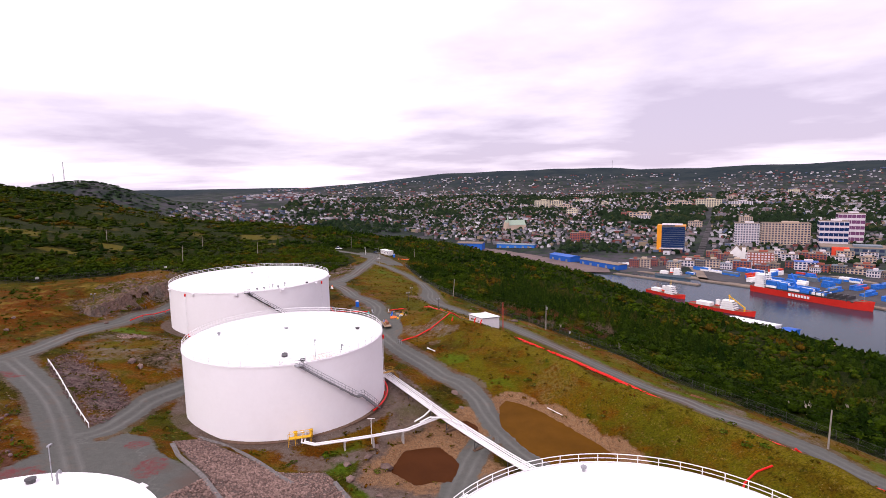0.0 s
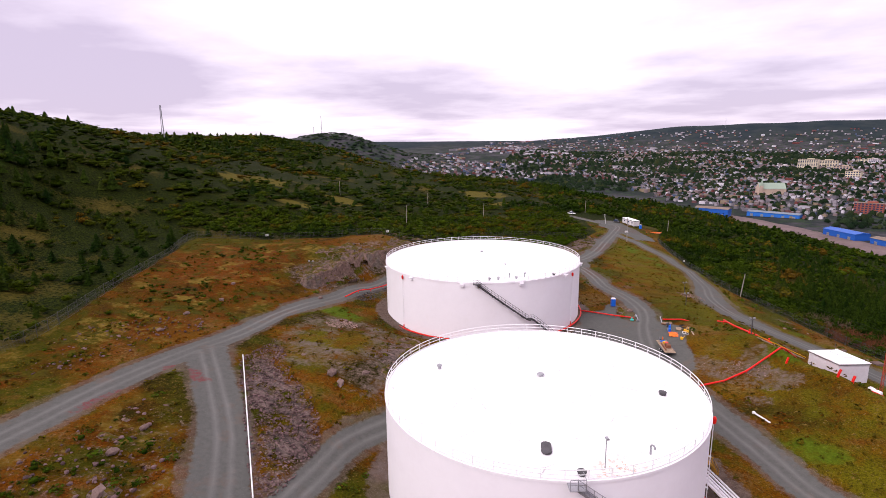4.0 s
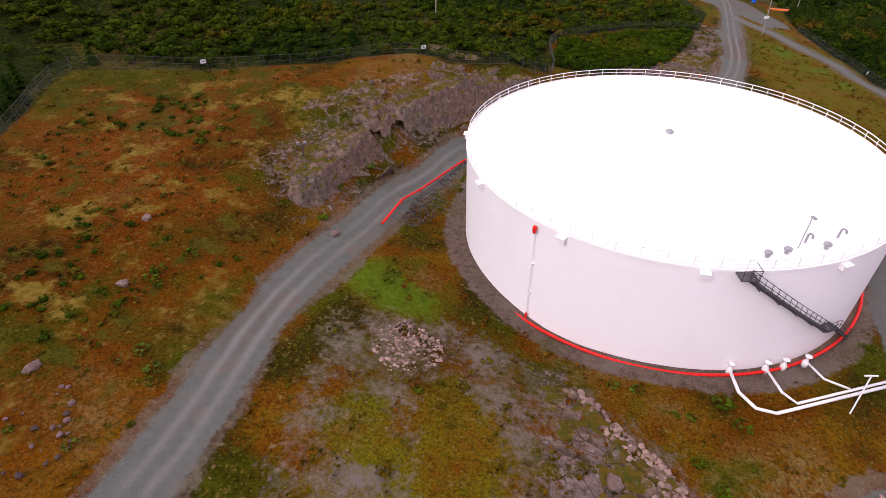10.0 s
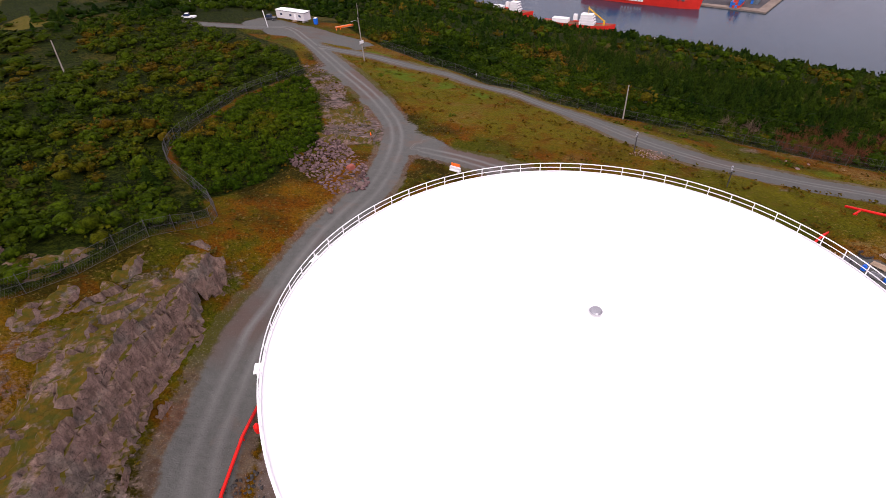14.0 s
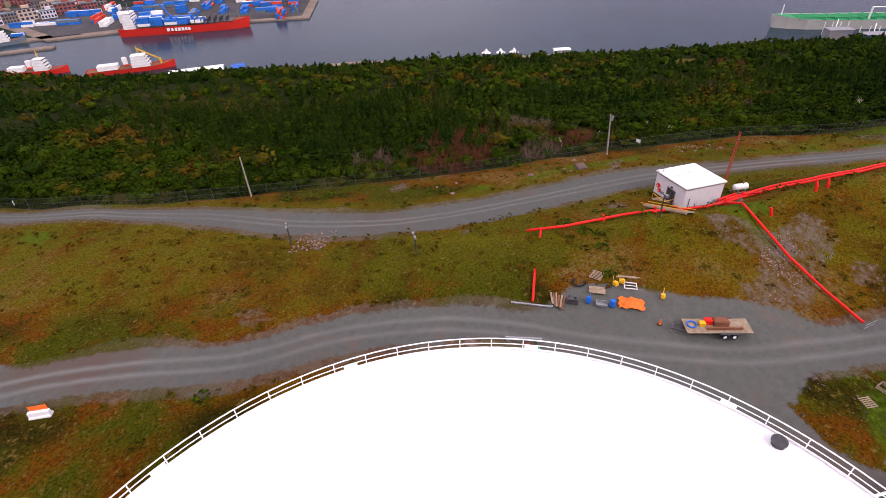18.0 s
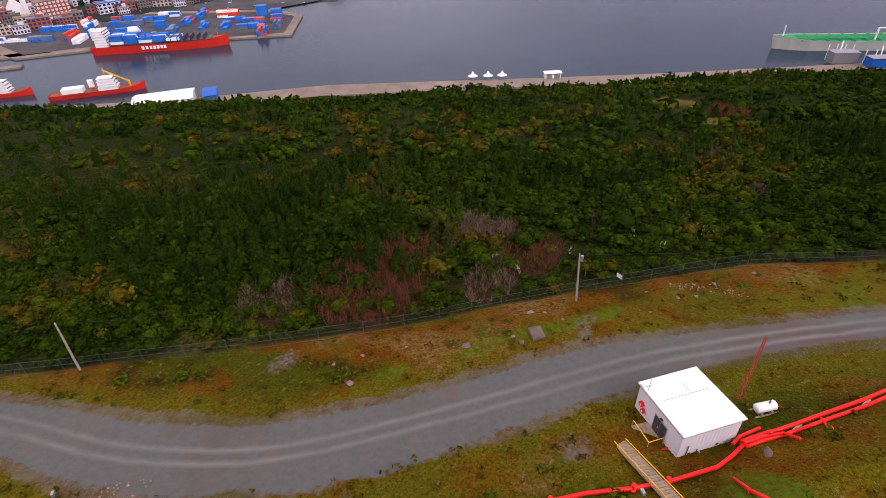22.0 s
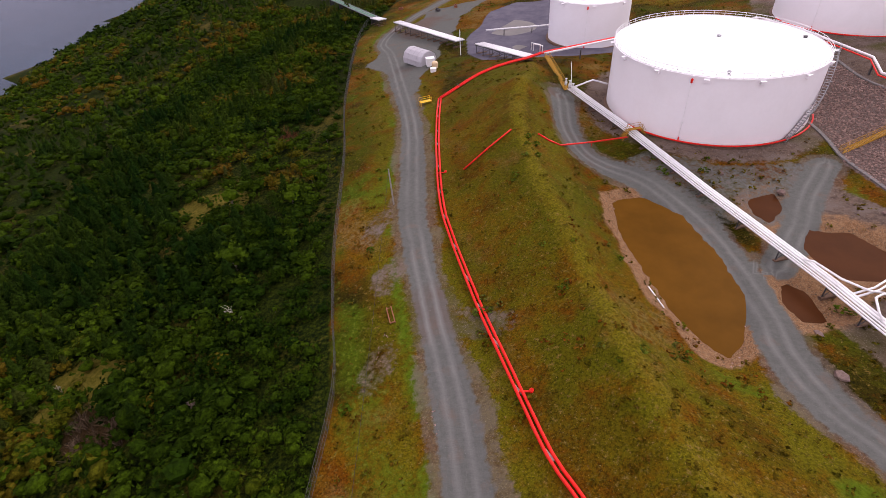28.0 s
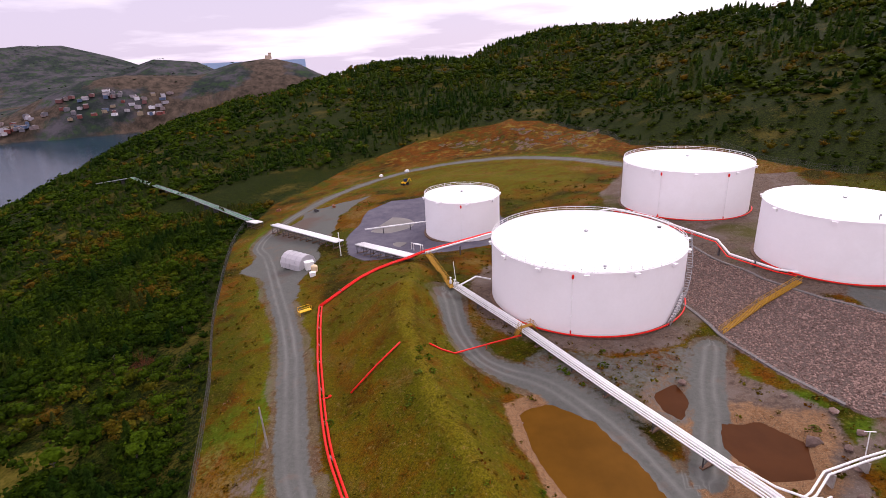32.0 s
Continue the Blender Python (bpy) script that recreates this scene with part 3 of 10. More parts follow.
for poly, k in ((CLIFF, 0.5), (BAND, 0.7), (RUBBLE, 0.8), ([(-72, 98), (-60, 62), (-86, 60), (-92, 84), (-88, 100)], 0.36), ([(-54, 303), (-62, 272), (-66, 250), (-56, 246), (-49, 262), (-50, 300)], 0.7)):
    m_rock = np.maximum(m_rock, k * smooth(3.5, -3.5, poly_dist(fx, fy, poly) + (fbm(fx, fy, 12, 4, 91) - 0.5) * 14))
m_rip = np.zeros(fx.size)
RIP_B = [(-47, 86), (-45, 92), (-42, 91), (-36, 87), (-20, 76), (-24, 70), (-36, 75)]
RIP_C = [(-2, 22), (-9, 16), (-19, 42), (-26, 52), (-40, 64), (-34, 80), (-20, 82), (-13, 73), (-7, 61), (-4, 45)]
for poly in (RIP_B, RIP_C):
    m_rip = np.maximum(m_rip, smooth(0.8, -0.8, poly_dist(fx, fy, poly)))
LINER = [(92, -42), (90, -8), (84, 8), (76, 18), (66, 22), (56, 14), (40, 2), (36, -20), (44, -38), (70, -58), (86, -56)]
m_liner = smooth(0.6, -0.6, poly_dist(fx, fy, LINER))
east_line = [(-80, 420)] + [(p[0], p[1]) for p in FENCE_EAST] + [(200, -160), (260, -300)]
SITE = east_line[1:17] + [(150, -80), (130, -140), (95, -178), (40, -192)] + [p[:2] for p in FENCE_SOUTH] + [(-100, 0)] + [(p[0], p[1]) for p in FENCE_WEST] + [(-52, 318), (-62, 350), (-45, 380), (-25, 360)]
site_d = poly_dist(fx, fy, SITE)
S_, U_ = 0.934 * fx + 0.358 * fy, -0.358 * fx + 0.934 * fy
m_wild = smooth(-1.5, 2.5, site_d)
SHRUB = [(-90, 232), (-91, 254), (-84, 266), (-72, 281), (-56, 294), (-60, 270), (-66, 250), (-80, 236)]
m_wild = np.maximum(m_wild, smooth(1.5, -1.5, poly_dist(fx, fy, SHRUB)))
m_town = smooth(60, 220, U_ - (680 - 0.9 * np.minimum(S_, 50))) + smooth(512, 520, S_)
m_town = np.clip(m_town - smooth(150, 260, GZ.ravel() + 116) * smooth(-500, -800, fx), 0, 1)
m_town = np.clip(m_town + smooth(-1050, -1150, fy), 0, 1)
# russet moor in the west, and lusher strips along the ditches
m_hot = smooth(8, -12, poly_dist(fx, fy, [(-104, 150), (-118, 165), (-114, 200), (-140, 192), (-168, 180), (-140, 128), (-118, 84), (-108, 60), (-104, 100), (-107, 130)]))
m_hot = np.maximum(m_hot, 0.8 * smooth(6, -6, poly_dist(fx, fy, [(-92, 98), (-74, 92), (-62, 72), (-74, 60), (-90, 70)])))
m_hot = np.maximum(m_hot, smooth(8, -8, poly_dist(fx, fy, [(120, -135), (70, -134), (38, -128), (8, -110), (-16, -90), (-50, -120), (-15, -180), (40, -194), (95, -180)])))
m_lush = smooth(1.8, 0.6, line_dist(fx, fy, CREST))
m_lush = np.maximum(m_lush, 0.5 * smooth(2.5, 0.5, line_dist(fx, fy, [(-4, 205), (14, 190), (28, 173), (36, 163), (44, 140), (50, 132)]) - 4.8))
m_lush = np.maximum(m_lush, smooth(2, -1, poly_dist(fx, fy, [(-97, 158), (-99, 153), (-93, 149), (-86, 149), (-88, 154)])))
m_lush = np.maximum(m_lush, smooth(3, 0, line_dist(fx, fy, [(13, 118), (8, 126), (2, 134)]) - 2.0))
m_lush = np.maximum(m_lush, 0.9 * smooth(4, -4, poly_dist(fx, fy, [(-36, 306), (-14, 262), (-9, 232), (-14, 226), (-32, 232), (-42, 262), (-42, 300)])))
m_lush = np.maximum(m_lush, 0.8 * smooth(4, -4, poly_dist(fx, fy, [(0, 160), (4, 150), (20, 128), (34, 104), (50, 74), (54, 48), (46, 52), (38, 84), (22, 116), (10, 134), (-6, 150)])))
m_lush = np.maximum(m_lush, smooth(6, -6, poly_dist(fx, fy, [(66, -112), (36, -104), (14, -88), (6, -60), (26, -40), (56, -62), (84, -74), (100, -100)])))
m_lush = np.maximum(m_lush, 0.85 * smooth(11, 6, line_dist(fx, fy, ROAD_EAST)))
m_lush = np.maximum(m_lush, 0.6 * smooth(5, -5, poly_dist(fx, fy, [(-12, 226), (-8, 215), (0, 198), (8, 184), (8, 172), (0, 160), (-8, 152), (-12, 160), (-10, 175), (-14, 190), (-22, 205), (-30, 215), (-26, 228)])))
m_lush = np.maximum(m_lush, 0.6 * smooth(5, -5, poly_dist(fx, fy, [(10, 158), (26, 140), (45, 114), (60, 90), (76, 48), (66, 30), (56, 36), (52, 68), (36, 102), (20, 134), (4, 158)])))
m_lush = np.maximum(m_lush, 0.9 * smooth(3, -3, poly_dist(fx, fy, KNOLL_TOP)))
# fresh green grass in damp places
m_green = smooth(2, -1.5, poly_dist(fx, fy, [(-97, 158), (-99, 153), (-93, 149), (-86, 149), (-88, 154)]))
ISLAND = [(-30.3, 194.8), (-28.0, 193.3), (-26.3, 188.9), (-25.7, 183.5), (-27.1, 182.8), (-29.4, 184.3), (-31.0, 188.3), (-31.8, 193.3)]
WEEDS = [(-21.8, 156.3), (-18.7, 149.1), (-23.5, 149.0), (-32.5, 153), (-31.3, 156.4), (-27.1, 159.3)]
for poly in (ISLAND, WEEDS):
    m_road *= 1 - smooth(0.8, -0.8, poly_dist(fx, fy, poly))
    m_green = np.maximum(m_green, 0.75 * smooth(1, -1, poly_dist(fx, fy, poly)) * smooth(0.36, 0.52, fbm(fx, fy, 5, 3, 19)))
strip = line_dist(fx, fy, [(-8, 212), (4, 209), (14, 200), (26, 183), (33, 174), (40, 164), (46, 150)])
m_green = np.maximum(m_green, 0.8 * smooth(2.4, 0.6, strip) * smooth(0.44, 0.60, fbm(fx, fy, 9, 3, 15)) * smooth(150, 166, fy))
m_green = np.maximum(m_green, smooth(1.6, 0.3, np.abs(side_dist(fx, fy, [p[:2] for p in curve(ROAD_EAST, 5)]) + 4.4)) * smooth(0.45, 0.6, fbm(fx, fy, 10, 3, 17)))
for poly in ([(-14, 68), (-4, 70), (-2, 78), (-12, 80), (-16, 94), (-22, 88), (-20, 78)], [(3, 168), (8, 160), (0, 154), (-5, 158)], [(10, 120), (16, 118), (6, 132), (0, 138), (-3, 134)], [(-38, 300), (-22, 276), (-18, 262), (-24, 262), (-36, 282)]):
    m_green = np.maximum(m_green, 0.9 * smooth(2, -2, poly_dist(fx, fy, poly)) * smooth(0.40, 0.55, fbm(fx, fy, 6, 3, 16)))
east_side = side_dist(fx, fy, [p[:2] for p in curve(ROAD_EAST, 5)])
m_green = np.maximum(m_green, 0.6 * smooth(-3.6, -5.5, east_side) * smooth(-19, -12, east_side) * smooth(15, 40, fy) * smooth(165, 140, fy) * smooth(0.40, 0.58, fbm(fx, fy, 11, 3, 23)))
# grassy glades and patches of dead brush on the slope
GLADES = [(-180, 246, 12, 7), (-182, 290, 12, 8), (-150, 430, 16, 20), (-120, 380, 8, 12), (220, 158, 16, 12), (318, 138, 20, 34), (106, 138, 9, 7), (176, 143, 9, 7), (-40, 300, 6, 5), (120, 90, 10, 6), (-260, 120, 22, 16), (-330, 40, 30, 18), (-230, 280, 16, 20)]
DEAD = [(36, 212, 15, 10), (57, 201, 9, 8), (50, 190, 9, 6), (68, 178, 3.5, 3), (24, 226, 8, 6), (84, 176, 3, 4), (62, 214, 4, 4), (197, 137, 12, 7), (95, 144, 7, 5), (38, 194, 7, 4), (119, 62, 5, 4), (128, 150, 8, 5)]


REDSPOTS = [(-51, 83.4, 2.6, 3), (-61, 70, 4, 4), (-44.8, 76, 2.4, 3.2), (-48, 87, 1.6, 1.6), (-93.6, 107, 6, 1.6), (-95, 96, 1.4, 6)]
BARE = [(-30.5, 217.5, 2.4, 3), (-28.5, 205, 3, 2), (-8, 157.5, 6, 4), (-3, 160, 3, 6), (-12, 218.6, 3.4, 2.0), (-5.7, 198, 1.6, 1.2), (5.9, 177.5, 2.6, 3.2), (-1.2, 163, 1.4, 4), (12, 216, 4, 2.2), (-3.5, 147, 3, 3), (45, 118, 6, 3), (28, 178, 4, 2), (62, 112, 3, 5), (70, 100, 2.5, 6), (56, 128, 2.5, 5), (-4, 155.5, 5, 4), (1, 152.6, 3, 3), (-12, 160, 3, 3)]


def patches(x, y, spots):
    k = np.zeros(np.shape(x))
    for cx, cy, rx, ry in spots:
        k = np.maximum(k, smooth(1.25, 0.75, np.hypot((x - cx) / rx, (y - cy) / ry) + (fbm(x, y, 7, 3, 61) - 0.5) * 0.9))
    return k


m_dirt = np.maximum(m_dirt, 0.5 * patches(fx, fy, BARE))
# worn straw-coloured line along the crest of the bank
WORN = [(57, 46), (53.5, 66), (46.8, 82), (43.3, 89.5), (37.7, 100), (30.9, 112), (26.4, 120.3), (22.3, 127.1), (12, 142)]
m_crest = smooth(2.6, 0.6, line_dist(fx, fy, WORN) + (fbm(fx, fy, 6, 3, 68) - 0.5) * 2)
m_red = patches(fx, fy, REDSPOTS)
m_glade, m_dead = patches(fx, fy, GLADES), patches(fx, fy, DEAD)
# where the far ridge takes a colour tinted blue by distance haze
m_ridge_haze = smooth(3700, 4150, np.hypot(fx, fy) + (fbm(fx, fy, 260, 3, 64) - 0.5) * 500) * smooth(0, 400, fy)
m_crag = smooth(-700, -1000, fy) * smooth(-1900, -1700, fy) * smooth(0.42, 0.56, fbm(fx, fy, 170, 4, 63) + 0.0009 * (GZ.ravel() + 30))
# fine relief
near_w = smooth(30, -5, site_d)
rough_z = (fbm(fx, fy, 9, 4, 2) - 0.5) * 0.9 * (1 - m_road) * (1 - m_liner) * (1 - m_rip) * near_w
strata = np.abs(((0.55 * fx + 0.83 * fy) / 2.1 + 2.2 * fbm(fx, fy, 9, 3, 71)) % 1.0 - 0.5) * 2
rough_z += ((fbm(fx, fy, 5.0, 4, 7) - 0.5) * 1.1 + (strata - 0.5) * 0.3 - 0.25) * m_rock * (1 - m_road)
rough_z -= 0.10 * m_road
tank_d = np.min([np.hypot(fx - t[1], fy - t[2]) - t[3] for t in TANKS], axis=0)
rough_z *= smooth(0.5, 3.0, tank_d)
z_all = GZ.ravel() + rough_z
me = bpy.data.meshes.new("ground")
idx = np.arange(nx * ny).reshape(ny, nx)
quads = np.stack([idx[:-1, :-1], idx[:-1, 1:], idx[1:, 1:], idx[1:, :-1]], -1).reshape(-1, 4)
me.vertices.add(nx * ny)
me.vertices.foreach_set("co", np.stack([fx, fy, z_all], 1).astype(np.float32).ravel())
me.loops.add(quads.size)
me.loops.foreach_set("vertex_index", quads.ravel().astype(np.int32))
me.polygons.add(len(quads))
me.polygons.foreach_set("loop_start", np.arange(0, quads.size, 4, dtype=np.int32))
me.update(calc_edges=True)
me.shade_smooth()
for nm, arr in (("road", m_road), ("dirt", m_dirt), ("mud", m_mud), ("rock", m_rock), ("rip", m_rip), ("liner", m_liner), ("wild", m_wild), ("town", m_town), ("lane", 0.5 + lane / 18), ("verge", m_verge), ("hot", m_hot), ("lush", m_lush), ("glade", m_glade), ("dead", m_dead), ("crag", m_crag), ("red", m_red), ("crest", m_crest), ("red_earth", m_red_earth), ("green", m_green), ("ridge", m_ridge_haze)):
    me.attributes.new(nm, "FLOAT", "POINT").data.foreach_set("value", np.clip(arr, 0, 1).astype(np.float32))


def ground_material():
    m = bpy.data.materials.new("hill_ground")
    m.use_nodes = True
    nt = m.node_tree
    bsdf = nt.nodes["Principled BSDF"]
    vec = nd(nt, "ShaderNodeTexCoord").outputs["Object"]

    def at(n):
        return nd(nt, "ShaderNodeAttribute", attribute_name=n).outputs["Fac"]
    n_big, n_mid, n_small, n_tiny = noise_tex(nt, vec, 0.035, 4), noise_tex(nt, vec, 0.22, 5, 0.65), noise_tex(nt, vec, 1.3, 5, 0.7), noise_tex(nt, vec, 7.0, 3, 0.7)
    ragged = math_op(nt, "ADD", math_op(nt, "MULTIPLY", math_op(nt, "SUBTRACT", n_small, 0.5), 0.9), math_op(nt, "MULTIPLY", math_op(nt, "SUBTRACT", n_mid, 0.5), 0.7))

    def edge(name, k=0.8, a=0.38, b=0.62):
        return ramp(nt, math_op(nt, "ADD", at(name), math_op(nt, "MULTIPLY", ragged, k)), a, b)
    # turf: russet, straw and green patches
    n_fine = noise_tex(nt, vec, 3.2, 4, 0.75)
    turf = mix(nt, ramp(nt, n_mid, 0.40, 0.58), (0.122, 0.042, 0.003), (0.140, 0.072, 0.004))
    n_patch = math_op(nt, "ADD", noise_tex(nt, vec, 0.065, 2, 0.5), math_op(nt, "MULTIPLY", math_op(nt, "SUBTRACT", n_small, 0.5), 0.30))
    turf = mix(nt, math_op(nt, "MULTIPLY", ramp(nt, n_patch, 0.50, 0.60), math_op(nt, "SUBTRACT", 1.0, math_op(nt, "MULTIPLY", at("lush"), 0.8))), turf, mix(nt, ramp(nt, n_small, 0.35, 0.65), (0.016, 0.015, 0.002), (0.052, 0.040, 0.004)))
    turf = mix(nt, math_op(nt, "MULTIPLY", ramp(nt, n_patch, 0.44, 0.38), ramp(nt, n_small, 0.42, 0.6)), turf, (0.190, 0.125, 0.060))
    turf = mix(nt, math_op(nt, "MULTIPLY", at("hot"), ramp(nt, math_op(nt, "ADD", n_mid, math_op(nt, "MULTIPLY", n_big, 0.5)), 0.62, 0.84)), turf, (0.170, 0.036, 0.003))
    turf = mix(nt, ramp(nt, math_op(nt, "ADD", n_big, math_op(nt, "MULTIPLY", n_mid, 0.7)), 0.82, 0.98), turf, (0.056, 0.062, 0.003))
    turf = mix(nt, math_op(nt, "MULTIPLY", at("lush"), ramp(nt, math_op(nt, "ADD", n_mid, math_op(nt, "MULTIPLY", n_small, 0.4)), 0.45, 0.76)), turf, (0.108, 0.098, 0.006))
    turf = mix(nt, math_op(nt, "MULTIPLY", edge("crest", 0.9, 0.3, 0.8), 0.55), turf, mix(nt, ramp(nt, n_small, 0.4, 0.6), (0.120, 0.100, 0.006), (0.168, 0.138, 0.015)))
    turf = mix(nt, ramp(nt, n_small, 0.58, 0.68), turf, (0.185, 0.125, 0.045))
    turf = mix(nt, ramp(nt, n_fine, 0.46, 0.60), turf, mix(nt, 1.0, turf, (0.48, 0.50, 0.46), "MULTIPLY"))
    turf = mix(nt, ramp(nt, n_tiny, 0.56, 0.66), turf, mix(nt, 1.0, turf, (1.7, 1.6, 1.5), "MULTIPLY"))
    fleck = noise_tex(nt, vec, 4.3, 2, 0.5)
    turf = mix(nt, ramp(nt, fleck, 0.68, 0.73), turf, (0.21, 0.16, 0.09))
    turf = mix(nt, 1.0, turf, (0.82, 0.78, 0.54), "MULTIPLY")
    turf = mix(nt, math_op(nt, "MULTIPLY", edge("red_earth", 1.2), 0.8), turf, mix(nt, ramp(nt, n_small, 0.4, 0.62), (0.060, 0.024, 0.017), (0.130, 0.068, 0.052)))
    turf = mix(nt, math_op(nt, "MULTIPLY", edge("green", 0.9, 0.3, 0.9), 0.75), turf, mix(nt, ramp(nt, n_small, 0.35, 0.65), (0.030, 0.060, 0.003), (0.072, 0.125, 0.006)))
    turf = mix(nt, at("hot"), turf, mix(nt, 1.0, turf, (0.88, 0.76, 0.62), "MULTIPLY"))
    moor = math_op(nt, "ADD", noise_tex(nt, vec, 0.16, 5, 0.7), math_op(nt, "MULTIPLY", math_op(nt, "SUBTRACT", n_fine, 0.5), 0.25))
    turf = mix(nt, math_op(nt, "MULTIPLY", at("hot"), ramp(nt, moor, 0.54, 0.62)), turf, mix(nt, ramp(nt, n_small, 0.4, 0.6), (0.100, 0.066, 0.006), (0.165, 0.112, 0.022)))
    turf = mix(nt, math_op(nt, "MULTIPLY", at("hot"), ramp(nt, moor, 0.44, 0.37)), turf, mix(nt, ramp(nt, n_small, 0.4, 0.6), (0.036, 0.034, 0.004), (0.064, 0.056, 0.005)))
    dirt = mix(nt, ramp(nt, n_small, 0.35, 0.65), (0.066, 0.046, 0.036), (0.135, 0.094, 0.072))
    dirt = mix(nt, ramp(nt, n_mid, 0.50, 0.62), dirt, (0.128, 0.098, 0.082))
    dirt = mix(nt, ramp(nt, n_big, 0.54, 0.64), dirt, mix(nt, n_small, (0.075, 0.055, 0.02), (0.05, 0.055, 0.012)))
    dirt = mix(nt, ramp(nt, n_tiny, 0.58, 0.70), dirt, (0.24, 0.20, 0.18))
    gravel = mix(nt, ramp(nt, n_small, 0.25, 0.75), (0.084, 0.086, 0.078), (0.116, 0.116, 0.106))
    gravel = mix(nt, ramp(nt, n_mid, 0.56, 0.70), gravel, (0.122, 0.100, 0.084))
    gravel = mix(nt, ramp(nt, n_big, 0.56, 0.66), gravel, (0.104, 0.078, 0.066))
    off = math_op(nt, "ABSOLUTE", math_op(nt, "SUBTRACT", math_op(nt, "ABSOLUTE", math_op(nt, "ADD", math_op(nt, "SUBTRACT", math_op(nt, "MULTIPLY", at("lane"), 2.0), 1.0), math_op(nt, "MULTIPLY", math_op(nt, "SUBTRACT", n_mid, 0.5), 0.08))), 0.105))
    ruts = math_op(nt, "MULTIPLY", ramp(nt, off, 0.07, 0.0), ramp(nt, math_op(nt, "ADD", n_big, math_op(nt, "MULTIPLY", n_mid, 0.5)), 0.45, 0.95))
    gravel = mix(nt, ruts, gravel, (0.168, 0.164, 0.155))
    gravel = mix(nt, ramp(nt, n_tiny, 0.64, 0.76), gravel, (0.18, 0.178, 0.17))
    gravel = mix(nt, math_op(nt, "MULTIPLY", edge("red", 1.6, 0.45, 0.8), ramp(nt, n_small, 0.35, 0.62)), gravel, (0.150, 0.050, 0.050))
    stretch = nd(nt, "ShaderNodeMapping", {"Vector": vec, "Rotation": (0.0, 0.0, 0.58), "Scale": (0.22, 1.1, 1.0)}).outputs[0]
    bed = noise_tex(nt, stretch, 1.1, 5, 0.7)
    rock = mix(nt, ramp(nt, bed, 0.38, 0.62), (0.060, 0.048, 0.044), (0.185, 0.130, 0.115))
    rock = mix(nt, ramp(nt, n_small, 0.58, 0.72), rock, (0.27, 0.20, 0.18))
    warp = mix(nt, 0.35, vec, nd(nt, "ShaderNodeTexNoise", {"Vector": vec, "Scale": 0.5, "Detail": 4.0}).outputs[1], "ADD")
    cr = nd(nt, "ShaderNodeTexVoronoi", {"Vector": warp, "Scale": 0.45}, feature="DISTANCE_TO_EDGE").outputs[0]
    rock = mix(nt, math_op(nt, "MULTIPLY", ramp(nt, cr, 0.045, 0.0), ramp(nt, n_mid, 0.4, 0.5)), rock, (0.022, 0.020, 0.018))
    rock = mix(nt, ramp(nt, math_op(nt, "ADD", n_mid, math_op(nt, "MULTIPLY", n_fine, 0.4)), 0.70, 0.80), rock, turf)
    mud = mix(nt, ramp(nt, n_small, 0.35, 0.65), (0.128, 0.058, 0.024), (0.222, 0.124, 0.064))
    mud = mix(nt, ramp(nt, n_fine, 0.52, 0.62), mud, (0.075, 0.050, 0.034))
    mud = mix(nt, ramp(nt, n_tiny, 0.50, 0.62), mud, (0.27, 0.170, 0.098))
    liner = mix(nt, ramp(nt, n_mid, 0.35, 0.65), (0.085, 0.078, 0.105), (0.125, 0.115, 0.140))
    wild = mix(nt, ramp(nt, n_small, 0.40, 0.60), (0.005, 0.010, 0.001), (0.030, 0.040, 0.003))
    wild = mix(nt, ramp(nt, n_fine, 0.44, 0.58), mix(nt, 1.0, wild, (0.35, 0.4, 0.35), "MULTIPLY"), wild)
    wild = mix(nt, ramp(nt, math_op(nt, "ADD", n_big, math_op(nt, "MULTIPLY", n_small, 0.5)), 0.80, 0.98), wild, (0.075, 0.058, 0.010))
    wild = mix(nt, edge("glade", 0.8), wild, mix(nt, ramp(nt, n_small, 0.4, 0.65), (0.058, 0.052, 0.005), (0.115, 0.088, 0.016)))
    wild = mix(nt, edge("dead", 0.8), wild, mix(nt, ramp(nt, n_fine, 0.4, 0.65), (0.016, 0.010, 0.004), (0.050, 0.028, 0.011)))
    town = mix(nt, ramp(nt, noise_tex(nt, vec, 0.012, 5, 0.7), 0.44, 0.60), (0.020, 0.026, 0.025), (0.064, 0.058, 0.068))
    town = mix(nt, ramp(nt, noise_tex(nt, vec, 0.04, 4, 0.7), 0.5, 0.65), town, (0.028, 0.050, 0.022))
    cliff = nd(nt, "ShaderNodeMapping", {"Vector": vec, "Scale": (0.05, 0.05, 0.012)}).outputs[0]
    crag = mix(nt, ramp(nt, noise_tex(nt, cliff, 1.0, 6, 0.75), 0.40, 0.62), (0.034, 0.027, 0.021), (0.092, 0.066, 0.050))
    town = mix(nt, ramp(nt, math_op(nt, "ADD", at("crag"), math_op(nt, "SUBTRACT", noise_tex(nt, vec, 0.03, 5, 0.7), 0.5)), 0.4, 0.6), town, crag)
    # far wooded ridge, with the blue haze of distance put into its colour
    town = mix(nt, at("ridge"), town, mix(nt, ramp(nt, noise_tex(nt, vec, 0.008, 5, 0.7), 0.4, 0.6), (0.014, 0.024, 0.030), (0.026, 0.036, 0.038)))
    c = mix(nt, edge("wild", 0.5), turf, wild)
    c = mix(nt, edge("dirt", 0.9), c, dirt)
    c = mix(nt, math_op(nt, "MULTIPLY", edge("verge", 1.3), 0.6), c, dirt)
    c = mix(nt, edge("rock", 1.3), c, rock)
    c = mix(nt, edge("mud", 0.6), c, mud)
    c = mix(nt, edge("road", 0.75), c, gravel)
